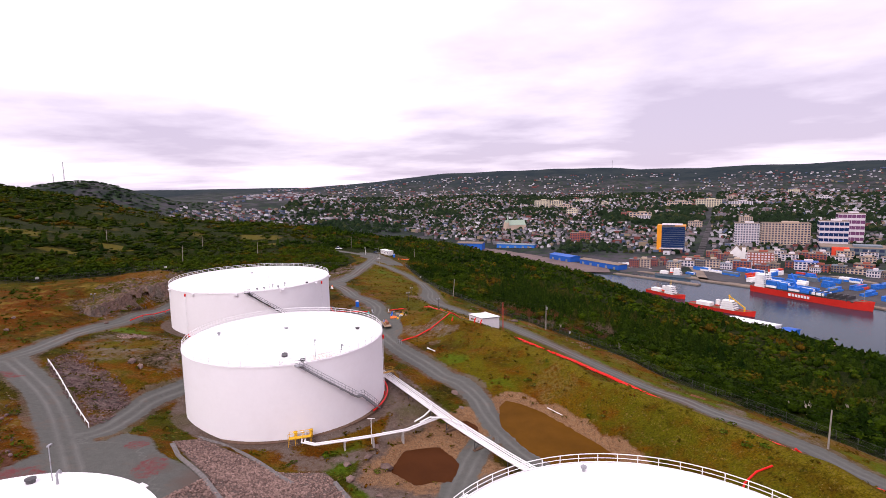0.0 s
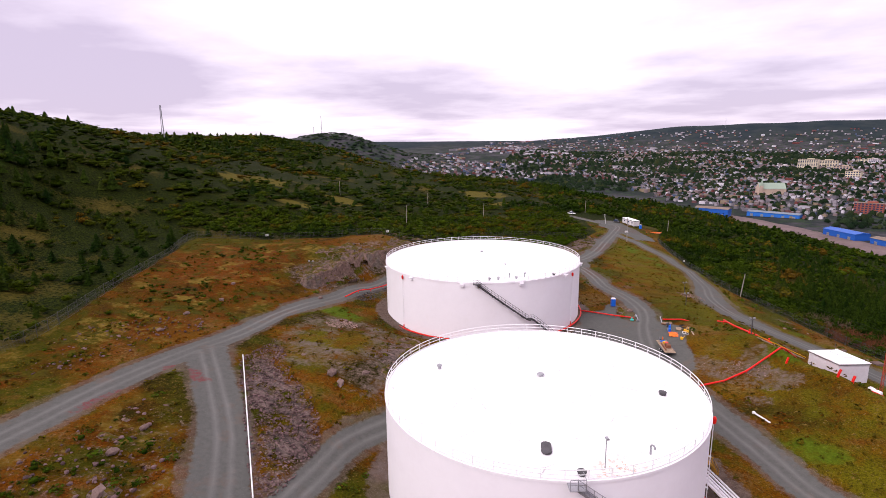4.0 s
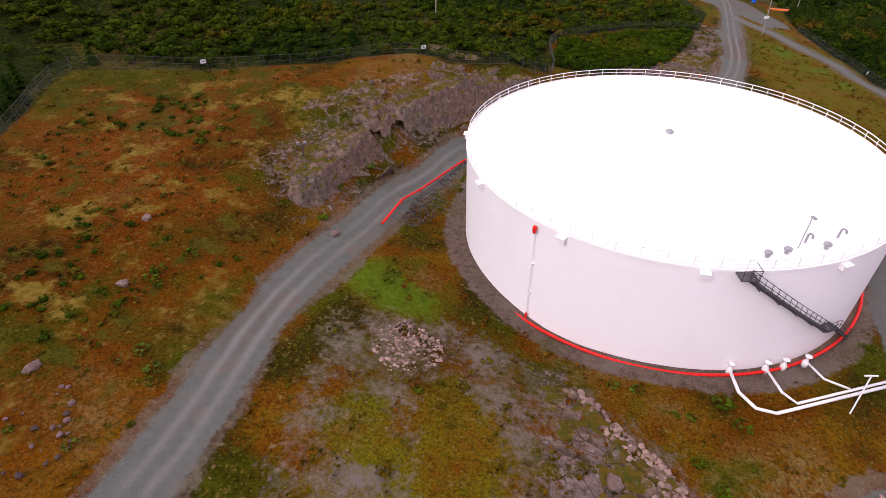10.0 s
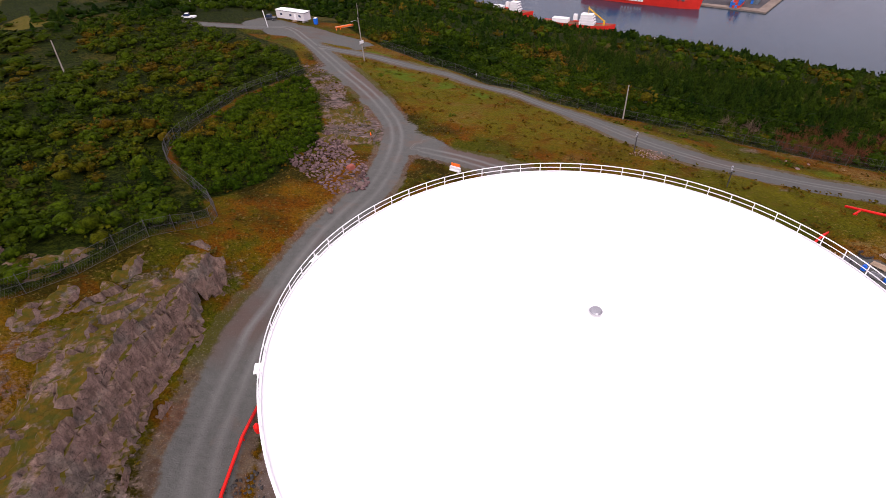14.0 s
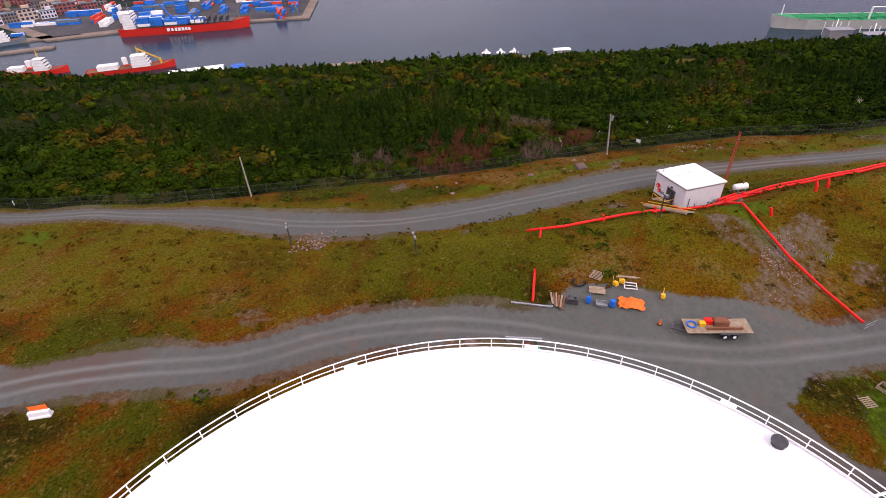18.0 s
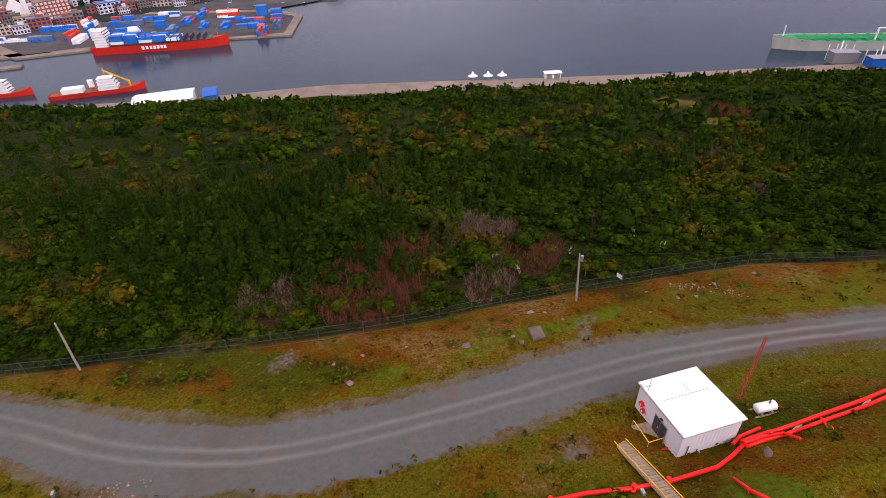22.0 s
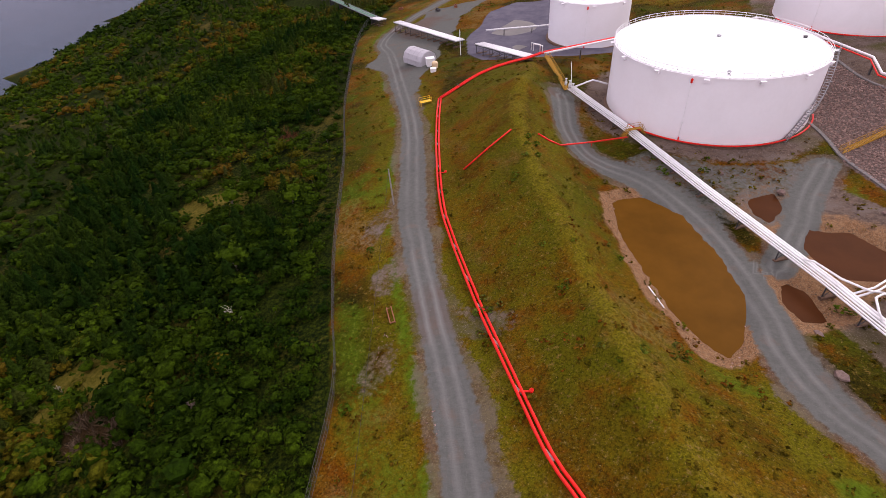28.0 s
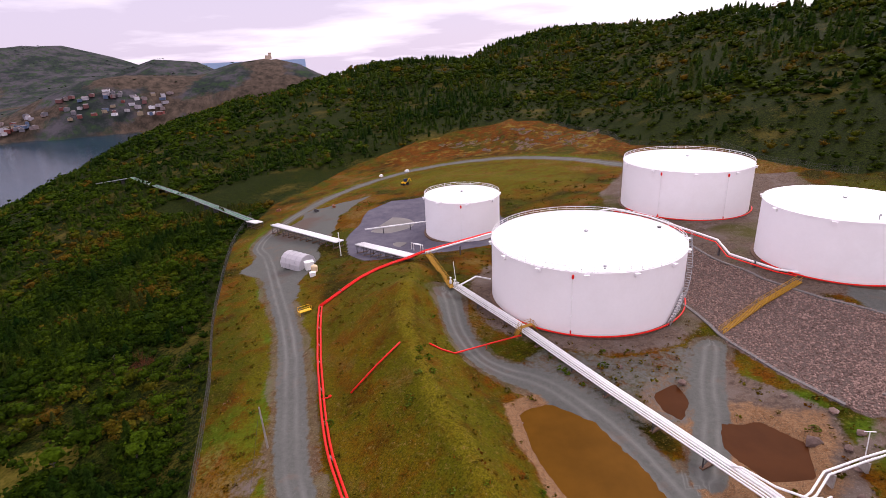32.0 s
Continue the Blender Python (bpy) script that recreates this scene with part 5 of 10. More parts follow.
LEAF_NEAR = [shrub_shape(38, k, 0.85, size=0.14) for k in range(5)]
LEAF_MID = [shrub_shape(22, 20 + k, 0.85, size=0.17) for k in range(5)]
LEAF_FAR = [shrub_shape(9, 40 + k, 0.85, size=0.26) for k in range(5)]
SPR_NEAR = [spruce_shape(7, 5, k) for k in range(4)]
SPR_FAR = [spruce_shape(4, 4, 30 + k) for k in range(4)]

near_line = [(p[0], p[1]) for p in FENCE_EAST]


def spruces(rows, wide, tall):
    sp = rows.copy()
    sp[:, 4] = np.minimum(sp[:, 4], np.median(sp[:, 4]) * 1.7)
    sp[:, 3] *= wide
    sp[:, 4] *= tall
    return sp


SPRUCES = [(66, 262, 26, 34), (95, 245, 30, 18), (60, 300, 16, 20), (86, 340, 26, 14), (150, 120, 22, 12), (352, 108, 30, 40)]
# thicket down the slope below the fence, densest near the track
x, y = grow(48000, -40, 260, -80, 420)
d = line_dist(x, y, near_line)
patch = fbm(x, y, 30, 3, 3)
dead = patches(x, y, DEAD)
keep = outside(x, y, 1.4) & (x > -30) & (d < 78) & (rng.random(len(x)) > 0.62 * dead) & (rng.random(len(x)) > 0.6 * patches(x, y, GLADES)) & (rng.random(len(x)) < np.where(d < 5, 0.6, np.where(patch > 0.66, 0.4, np.where(d < 30, 0.95, 0.85)))) & ((y < 330) | (d < 40))
x, y, d = x[keep], y[keep], d[keep]
bush = rows_of(x, y, 1.5, 1.25)
bush[:, 3] *= np.clip(0.72 + d / 40, 0.72, 1.25)
bush[:, 4] *= np.clip(0.62 + d / 40, 0.62, 1.2)
con = (rng.random(len(bush)) < 0.05 + 0.40 * smooth(0.48, 0.60, fbm(bush[:, 0], bush[:, 1], 60, 3, 8)) + 0.42 * patches(bush[:, 0], bush[:, 1], SPRUCES)) & (d > 9)
tall_ones = (~con & (d > 4) & (d < 30)).nonzero()[0][::18][:150]
single_tree = np.zeros(len(bush), bool)
single_tree[tall_ones] = True
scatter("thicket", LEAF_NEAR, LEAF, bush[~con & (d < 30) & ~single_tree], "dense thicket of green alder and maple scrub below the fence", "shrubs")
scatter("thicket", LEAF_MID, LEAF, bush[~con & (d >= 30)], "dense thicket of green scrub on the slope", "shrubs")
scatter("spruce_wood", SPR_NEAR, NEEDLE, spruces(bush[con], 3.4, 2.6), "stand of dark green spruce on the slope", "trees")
# the trees nearest the fence, each on its own
CROWNS = []
for vs, fs in LEAF_NEAR:
    cb = Build().add([(p[0], p[1], p[2] + 0.5) for p in vs], fs)
    cm = cb.mesh("crown", LEAF)
    cm.attributes.new("tint", "FLOAT", "POINT").data.foreach_set("value", np.full(len(vs), (0.15, 0.75, 0.35, 0.9, 0.55)[len(CROWNS)], np.float32))
    CROWNS.append(cm)
TRUNK = Build().tube([(0, 0, -0.3), (0.04, 0.02, 0.5), (-0.03, 0.05, 1.2)], [0.09, 0.07, 0.03], 6).tube([(0.03, 0.02, 0.5), (0.35, 0.1, 1.1)], [0.05, 0.02], 5).tube([(0.03, 0.02, 0.6), (-0.3, -0.2, 1.2)], [0.05, 0.02], 5).mesh("trunk", BARK)
for k, row in enumerate(bush[tall_ones]):
    w = row[3] * 1.2
    t = thing("alder_tree", row[:3], row[5], "bushy green alder on the slope below the fence", "tree", "trees by the fence")
    t.scale = (w, w, row[4] * 1.3)
    part("trunk", TRUNK, None, t)
    part("crown", CROWNS[k % len(CROWNS)], None, t)
# further down and along the slope
x, y = grow(106000, -360, 760, -1000, 760)
d = line_dist(x, y, near_line)
s_ = 0.934 * x + 0.358 * y
keep = outside(x, y, 6) & (d >= 76) & (s_ > 60) & (rng.random(len(x)) < np.where(fbm(x, y, 70, 3, 3) > 0.62, 0.5, 1.0) * np.where(y < -250, 0.35, np.where(d > 200, 0.7, 1.0))) & (rng.random(len(x)) > 0.6 * patches(x, y, GLADES)) & (rng.random(len(x)) > 0.7 * patches(x, y, DEAD))
x, y = x[keep], y[keep]
far = rows_of(x, y, 2.35, 1.7)
far[:, 3:5] *= np.clip(line_dist(x, y, near_line)[:, None] / 220, 1.0, 1.6)
con = rng.random(len(x)) < 0.12 + 0.45 * smooth(0.45, 0.58, fbm(x, y, 90, 3, 8)) + 0.42 * patches(x, y, SPRUCES)
scatter("wooded_slope", LEAF_FAR, LEAF, far[~con], "green scrub wood running down to the harbour", "woodland")
scatter("wooded_slope", SPR_FAR, NEEDLE, spruces(far[con], 2.7, 1.9), "dark spruces running down to the harbour", "woodland")
# the hill on the other side of the site
x, y = grow(80000, -760, 330, -900, 860)
s_ = 0.934 * x + 0.358 * y
d = poly_dist(x, y, SITE)
keep = outside(x, y, 1.5) & (s_ <= 60) & (s_ > -470) & (rng.random(len(x)) < np.where(d < 90, 1.0, np.where(d < 250, 0.7, 0.36))) & (rng.random(len(x)) > 0.6 * patches(x, y, GLADES)) & ~((fbm(x, y, 60, 3, 14) > 0.52) & (s_ > -160) & (y > 300) & (rng.random(len(x)) < 0.85))
x, y, d = x[keep], y[keep], d[keep]
hill = rows_of(x, y, 2.7, 1.9)
hill[:, 3:5] *= np.clip(d[:, None] / 180, 1.0, 1.5)
con = rng.random(len(x)) < 0.10 + 0.6 * smooth(0.44, 0.56, fbm(x, y, 110, 3, 18)) * np.where(y > 190, 0.18, 1.0)
con |= (x < -150) & (y < 260) & (rng.random(len(x)) < 0.35 * smooth(0.44, 0.56, fbm(x, y, 70, 3, 19)))
con &= ~((y > 205) & (y < 345) & (x > -170) & (rng.random(len(x)) < 0.8))
close = d < 50
hill[close, 3:5] *= 0.62
hill[y > 190, 4] *= 0.60
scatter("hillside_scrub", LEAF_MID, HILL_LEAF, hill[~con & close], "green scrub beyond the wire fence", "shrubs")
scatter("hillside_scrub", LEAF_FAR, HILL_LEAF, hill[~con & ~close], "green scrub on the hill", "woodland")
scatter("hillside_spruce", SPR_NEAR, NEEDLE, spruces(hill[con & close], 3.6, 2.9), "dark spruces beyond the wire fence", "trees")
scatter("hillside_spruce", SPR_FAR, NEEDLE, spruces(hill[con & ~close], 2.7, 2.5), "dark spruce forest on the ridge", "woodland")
# extra scrub packed close outside the fence on the hill side
x, y = grow(9000, -200, -40, 190, 400)
d = poly_dist(x, y, SITE)
keep = outside(x, y, 1.2) & (d < 45) & (0.934 * x + 0.358 * y < 60) & (rng.random(len(x)) < 0.62)
FRESHER = leaf_material("hill_leaves", (0.014, 0.034, 0.0012), (0.050, 0.078, 0.003), (0.09, 0.055, 0.004))
scatter("hillside_scrub", LEAF_MID, FRESHER, rows_of(x[keep], y[keep], 1.35, 1.0), "low green scrub packed outside the fence", "shrubs")
# low green scrub inside the bend of the fence
x, y = grow(1500, -92, -55, 230, 296)
keep = poly_dist(x, y, SHRUB) < -0.5
FRESH = leaf_material("fresh_leaves", (0.020, 0.046, 0.0015), (0.056, 0.092, 0.003), (0.10, 0.07, 0.005))
scatter("scrub_patch", LEAF_NEAR, FRESH, rows_of(x[keep], y[keep], 1.0, 0.8, 0.3), "patch of low green scrub inside the fence", "shrubs")


# dark low bushes dotted over the russet turf
x, y = grow(420, -96, -58, 60, 104)
keep = (poly_dist(x, y, [(-91, 98), (-78, 92), (-68, 80), (-62, 72), (-72, 58), (-90, 62)]) < -2) & (fbm(x, y, 6, 3, 29) > 0.54)
scatter("low_bushes", LEAF_MID, FRESHER, rows_of(x[keep], y[keep], 0.55, 0.35, 0.35), "low green bushes dotted over the russet turf", "shrubs")


MOOR = [(-108, 84), (-107, 112), (-110, 148), (-118, 158), (-140, 184), (-160, 178), (-140, 134), (-120, 100)]
x, y = grow(3200, -165, -100, 82, 186)
keep = (poly_dist(x, y, MOOR) < -1.5) & (fbm(x, y, 9, 3, 31) > 0.55) & (rng.random(len(x)) < 0.42)
scatter("low_bushes", LEAF_MID, FRESHER, rows_of(x[keep], y[keep], 0.6, 0.36, 0.35), "low green bushes dotted over the russet moor", "shrubs")


# ---- bare and dead wood ----
def snag(seed, reach=1.0):
    """A leafless forking crown, height about 1."""
    r = random.Random(seed)
    b = Build()

    def limb(p, d, length, rad, depth):
        q = p + d * length
        b.tube([p, (p + q) / 2 + Vector((r.uniform(-1, 1), r.uniform(-1, 1), 0)) * length * 0.06, q], [rad, rad * 0.8, rad * 0.5], 4)
        if depth:
            for _ in range(3 if depth > 1 else 2):
                limb(q if r.random() < 0.6 else (p + q) / 2, (d + Vector((r.uniform(-0.9, 0.9), r.uniform(-0.9, 0.9), r.uniform(-0.1, 0.5))) * reach).normalized(), length * r.uniform(0.5, 0.8), rad * 0.55, depth - 1)
    for _ in range(2):
        limb(Vector((0, 0, -0.05)), Vector((r.uniform(-0.4, 0.4), r.uniform(-0.4, 0.4), 1)).normalized(), 0.36, 0.025, 2)
    return b


SNAGS = [snag(k).mesh("bare_branches", DEADW) for k in range(4)]
for k, (x, y, h) in enumerate([(86, 122, 5), (83, 124, 4.2), (80, 135, 3.2), (95, 130, 3), (62, 172, 3), (56, 168, 3.2), (51, 183, 3), (45, 196, 3), (42, 190, 2.8), (100, 118, 3), (72, 150, 3), (66, 160, 2.6), (110, 140, 3.4), (90, 108, 3), (104, 150, 2.8)]):
    t = single("dead_tree", SNAGS[k % 4], None, "bleached leafless dead tree among green scrub", "dead tree", group="dead trees on the slope", loc=(x, y, hz(x, y)), rz=k * 1.7)
    t.scale = (h, h, h)


def brush_shape(seed, n=16):
    """A leafless bush: thin forked rods spreading from the foot, height about 1."""
    r = np.random.default_rng(seed)
    vs, fs = [], []
    for _ in range(n):
        d = np.array([r.normal() * 0.45, r.normal() * 0.45, 1.0])
        a = r.normal(size=3) * np.array([1, 1, 0.1])
        a = a / np.linalg.norm(a) * 0.026
        p0, p1 = np.array([r.normal() * 0.2, r.normal() * 0.2, -0.1]), d * r.uniform(0.6, 1.1)
        k = len(vs)
        vs += [tuple(p0 - a), tuple(p0 + a), tuple(p1 + a * 0.4), tuple(p1 - a * 0.4)]
        fs.append((k, k + 1, k + 2, k + 3))
        q0, q1 = p0 * 0.45 + p1 * 0.55, p1 + r.normal(size=3) * 0.28
        k = len(vs)
        vs += [tuple(q0 - a * 0.5), tuple(q0 + a * 0.5), tuple(q1)]
        fs.append((k, k + 1, k + 2))
    return vs, fs


twigs = [brush_shape(20 + k) for k in range(4)]
DEADG = material("grey_twigs", (0.125, 0.088, 0.060), 0.9, vary=0.3, bump=0.0, island=0.5, spec=0.02)
for k, (cx, cy, rx, ry) in enumerate(DEAD):
    n = int(rx * ry * (4.6 if k in (0, 1, 7) else 2.0))
    a, q = rng.uniform(0, 6.28, n), np.sqrt(rng.random(n))
    scatter("dead_brush", twigs, DEADT if k in (0, 2, 7, 10) else DEADG, rows_of(cx + rx * q * np.cos(a), cy + ry * q * np.sin(a), 0.95, 1.35, 0.4), "patch of leafless reddish brown brush" if k in (0, 2, 7, 10) else "patch of leafless grey brown brush", "brush")
# weeds and tufts on the turf
x, y = grow(24000, -165, 130, -60, 340)
z_keep = (poly_dist(x, y, SITE) < -0.5)
for line, w in ((ROAD_WEST, 4.2), (ROAD_SPUR, 4.8), (ROAD_PAD, 3.4), (ROAD_EAST, 5.4), (ROAD_INNER, 4.2), (ROAD_C, 3.8)):
    z_keep &= line_dist(x, y, line) > w
for poly in (YARD, LOT, FORK, GATE, LINER, UPPER, RIP_B, RIP_C, EAST_LOT, *PONDS):
    z_keep &= poly_dist(x, y, poly) > 1.0
for _, tx, ty, tr, tz, th in TANKS:
    z_keep &= np.hypot(x - tx, y - ty) > tr + 2.5
x, y = x[z_keep], y[z_keep]
tuft = rows_of(x, y, 0.34, 0.30, 0.4, 0.05)
TURFLEAF = leaf_material("turf_tufts", (0.100, 0.052, 0.005), (0.088, 0.082, 0.006), (0.13, 0.045, 0.005))
scatter("grass_tufts", [shrub_shape(6, 80 + k, 0.6, False, 0.5) for k in range(4)], TURFLEAF, tuft, "tufts of russet and green grass", "grass")
pl = (fbm(x, y, 12, 2, 33) > 0.62) & (rng.random(len(x)) < 0.22)
FERN = leaf_material("green_weeds", (0.042, 0.072, 0.004), (0.070, 0.112, 0.007), (0.10, 0.11, 0.02))
scatter("weeds", [shrub_shape(22, 90 + k, 0.6, False, 0.3) for k in range(3)], FERN, rows_of(x[pl], y[pl], 0.6, 0.45), "clumps of green weeds and fern", "plants")


# ---- town across the water ----
def gable(b, x, y, z, w, d, h, roof, rz):
    c, s = math.cos(rz), math.sin(rz)
    pts = [(-w, -d, 0), (w, -d, 0), (w, d, 0), (-w, d, 0), (-w, -d, h), (w, -d, h), (w, d, h), (-w, d, h), (0, -d, h + roof), (0, d, h + roof)]
    b.add([(x + px * c - py * s, y + px * s + py * c, z + pz) for px, py, pz in pts], [(0, 1, 5, 4), (1, 2, 6, 5), (2, 3, 7, 6), (3, 0, 4, 7), (4, 5, 8), (6, 7, 9), (5, 6, 9, 8), (7, 4, 8, 9)])


def house_material():
    m = bpy.data.materials.new("painted_clapboard")
    m.use_nodes = True
    nt = m.node_tree
    bsdf = nt.nodes["Principled BSDF"]
    r = nd(nt, "ShaderNodeNewGeometry").outputs["Random Per Island"]
    cr = nd(nt, "ShaderNodeValToRGB", {0: r})
    cr.color_ramp.interpolation = "CONSTANT"
    cols = [(0.40, 0.38, 0.43), (0.13, 0.05, 0.05), (0.58, 0.55, 0.60), (0.19, 0.14, 0.14), (0.28, 0.25, 0.28), (0.15, 0.035, 0.03), (0.13, 0.12, 0.14), (0.24, 0.18, 0.12), (0.06, 0.09, 0.16), (0.34, 0.32, 0.35)]
    e = cr.color_ramp.elements
    while len(e) < len(cols):
        e.new(0.5)
    for k, c in enumerate(cols):
        e[k].position, e[k].color = k / len(cols), rgb(c)
    up = nd(nt, "ShaderNodeSeparateXYZ", {0: nd(nt, "ShaderNodeNewGeometry").outputs["True Normal"]}).outputs[2]
    roof = mix(nt, math_op(nt, "FRACT", math_op(nt, "MULTIPLY", r, 37.0)), (0.035, 0.031, 0.036), (0.19, 0.155, 0.165))
    c = mix(nt, ramp(nt, up, 0.2, 0.35), cr.outputs[0], roof)
    nt.links.new(c, bsdf.inputs["Base Color"])
    bsdf.inputs["Roughness"].default_value = 0.8
    return m


HOUSE = house_material()
streets = np.random.default_rng(77)


def rows_of_houses(b, a, row_gap, step, y_max, skip):
    """Houses in rows along streets that run at the angle a."""
    ca, sa = math.cos(a), math.sin(a)
    U, V = np.meshgrid(np.arange(-2600, 3800, step), np.arange(-1200, 5200, row_gap))
    U, V = U.ravel(), V.ravel()
    V = V + np.where(streets.random(len(V)) < 0.5, 0, row_gap * 0.42) + streets.normal(0, 1.2, len(V))
    U = U + streets.normal(0, 1.0, len(U))
    x, y = U * ca - V * sa, U * sa + V * ca
    x, y = x + 60 * (fbm(x, y, 500, 2, 4) - 0.5), y + 60 * (fbm(x, y, 500, 2, 6) - 0.5)
    far = np.hypot(x, y)
    ok = (y > 850) & (far < y_max) & (x > -500 - 0.2 * y) & (x < 3200)
    x, y = x[ok], y[ok]
    d = poly_dist(x, y, INLAND)
    keep = (d < -230) & (fbm(x, y, 230, 3, 40) > skip) & (np.abs(x * 0.89 - (y - 1030) * 0.46 - 440) > 14)
    x, y = x[keep], y[keep]
    z = height(x, y)
    return x, y, z, a


b = Build()
for a, rg, st, ym, sk in ((-0.50, 44, 11.5, 2300, 0.46), (-0.30, 62, 17, 4200, 0.38)):
    x, y, z, a = rows_of_houses(b, a, rg, st, ym, sk)
    far = np.hypot(x, y)
    pick = (far < 2300) if ym < 3000 else (far >= 2250)
    for px, py, pz, pf in zip(x[pick], y[pick], z[pick], far[pick]):
        if pf > 3600 and streets.random() < 0.55 or pz > 70:
            continue
        big = streets.random() < 0.06
        w = streets.uniform(2.4, 3.6) * (2.4 if big else 1) * (1.4 if pf > 2250 else 1)
        gable(b, px, py, pz - 1, w, w * streets.uniform(1.0, 1.7), streets.uniform(4.8, 7.0) * (1.3 if big else 1), 0.3 if big or streets.random() < 0.4 else streets.uniform(1.2, 3.0), a + (1.571 if streets.random() < 0.35 else 0) + streets.normal(0, 0.04))
single("town_houses", b, HOUSE, "thousands of small painted wooden houses with dark roofs", "houses", kind="stuff")
for cx, cy, rx, ry, n in ((-330, 960, 190, 90, 170), (-150, 1050, 130, 60, 80), (-640, 1500, 200, 60, 50)):
    b = Build()
    for _ in range(n):
        a, q = streets.uniform(0, 6.28), math.sqrt(streets.random())
        x, y = cx + rx * q * math.cos(a), cy + ry * q * math.sin(a)
        w = streets.uniform(3.4, 5)
        gable(b, x, y, hz(x, y) - 1, w, w * streets.uniform(1.0, 1.6), streets.uniform(4.5, 7.5), streets.uniform(1.5, 3.2), streets.uniform(0, 3))
    single("suburb_houses", b, HOUSE, "cluster of small painted houses on the hillside", "houses", kind="stuff")
# harbour village under the rocky hill
b = Build()
for _ in range(900):
    x, y = streets.uniform(1000, 1750), streets.uniform(-1500, -900)
    d = float(poly_dist(np.array([x]), np.array([y]), INLAND)[0])
    if -95 < d < -6:
        w = streets.uniform(4, 6)
        gable(b, x, y, hz(x, y) - 1, w, w * streets.uniform(1.0, 1.6), streets.uniform(6, 10), streets.uniform(1.0, 3), streets.uniform(0, 3))
single("harbour_village", b, HOUSE, "row of bright small houses along the water", "houses", kind="stuff")
# trees between the houses
def dome_tree(seed):
    """A far-off rounded crown of ten uneven faces."""
    r = np.random.default_rng(seed)
    vs = [((0.8 + 0.4 * r.random()) * math.cos(1.257 * k), (0.8 + 0.4 * r.random()) * math.sin(1.257 * k), 0.35) for k in range(5)]
    vs += [(0.6 * math.cos(1.257 * k + 0.6), 0.6 * math.sin(1.257 * k + 0.6), 1.2 + 0.4 * r.random()) for k in range(5)] + [(0, 0, 1.7)]
    return vs, [(k, (k + 1) % 5, 5 + k) for k in range(5)] + [((k + 1) % 5, 5 + (k + 1) % 5, 5 + k) for k in range(5)] + [(5 + k, 5 + (k + 1) % 5, 10) for k in range(5)]


tx, ty = streets.uniform(-1600, 3400, 110000), streets.uniform(650, 4200, 110000)
sd, tf = poly_dist(tx, ty, INLAND), np.hypot(tx, ty)
ok = (sd < -235) & (streets.random(110000) < np.where(tf > 2300, 0.35, 1.0) * np.where(fbm(tx, ty, 230, 3, 40) > 0.43, 0.3, 1.0)) & (tf < 3500) & (tx > -600) & (np.abs(tx * 0.89 - (ty - 1030) * 0.46 - 440) > 12)
tr = rows_of(tx[ok][:13000], ty[ok][:13000], 5.6, 4.6, 0.3)
tr[:, 3:5] *= np.clip(np.hypot(tr[:, 0], tr[:, 1])[:, None] / 1700, 0.8, 1.35)
TOWNLEAF = leaf_material("town_foliage", (0.007, 0.018, 0.009), (0.020, 0.036, 0.017), (0.04, 0.05, 0.02))
scatter("town_trees", [dome_tree(60 + k) for k in range(4)], TOWNLEAF, tr, "rounded street and garden trees among the houses", "trees")
tx, ty = streets.uniform(900, 3200, 5000), streets.uniform(-2600, -700, 5000)
ok = (poly_dist(tx, ty, INLAND) < -60) & (fbm(tx, ty, 90, 3, 24) > 0.54)
scatter("headland_scrub", [shrub_shape(0, 70 + k, 0.5) for k in range(3)], TOWNLEAF, rows_of(tx[ok], ty[ok], 6.0, 2.2, 0.4), "low scrub on the rocky headland", "shrubs")


tx, ty = streets.uniform(-1650, -650, 3000), streets.uniform(1150, 2150, 3000)
ok = np.hypot((tx + 1150) / 480, (ty - 1640) / 480) < 1
scatter("hilltop_wood", [dome_tree(90 + k) for k in range(4)], TOWNLEAF, rows_of(tx[ok], ty[ok], 7.0, 1.9, 0.25, 1.2), "low dark wood over the hill with the mast", "woodland")


def facade(name, x, y, w, d, h, rz, wall, label, cols, floors, glass=GLASSD, roof=None, z=None, bands=False, side=True, cat="building"):
    """A town building: walls, a roof slab with a parapet, and a grid of windows on the faces that look to the harbour."""
    t = thing(name, (x, y, (hz(x, y) if z is None else z) - 2), rz, label, cat)
    part("wall", Build().box((0, 0, h / 2 + 1), (w, d, h + 2)), wall, t)
    part("roof", Build().box((0, 0, h + 2.3), (w + 0.6, d + 0.6, 0.6)), roof or WHARF, t)
    part("plant_room", Build().box((w * 0.1, 0, h + 4.0), (w * 0.35, d * 0.4, 3.0)), wall, t)
    pw, ph_ = w / cols * (0.92 if bands else 0.6), h / floors * 0.58
    win = Build().box((0, 0, 0), (pw, 0.3, ph_)).mesh("window", glass)
    nd_ = max(1, int(cols * d / w)) if side else 0
    wins = Build().box((0, 0, 0), (0.3, d / max(1, nd_) * (0.92 if bands else 0.6), ph_)).mesh("window", glass)
    for f in range(floors):
        zz = 2 + h * (f + 0.55) / floors
        for c in range(cols):
            part("window", win, None, t, loc=(w * ((c + 0.5) / cols - 0.5), -d / 2 - 0.1, zz))
        for c in range(nd_):
            part("window", wins, None, t, loc=(-w / 2 - 0.1, d * ((c + 0.5) / nd_ - 0.5), zz))
    return t


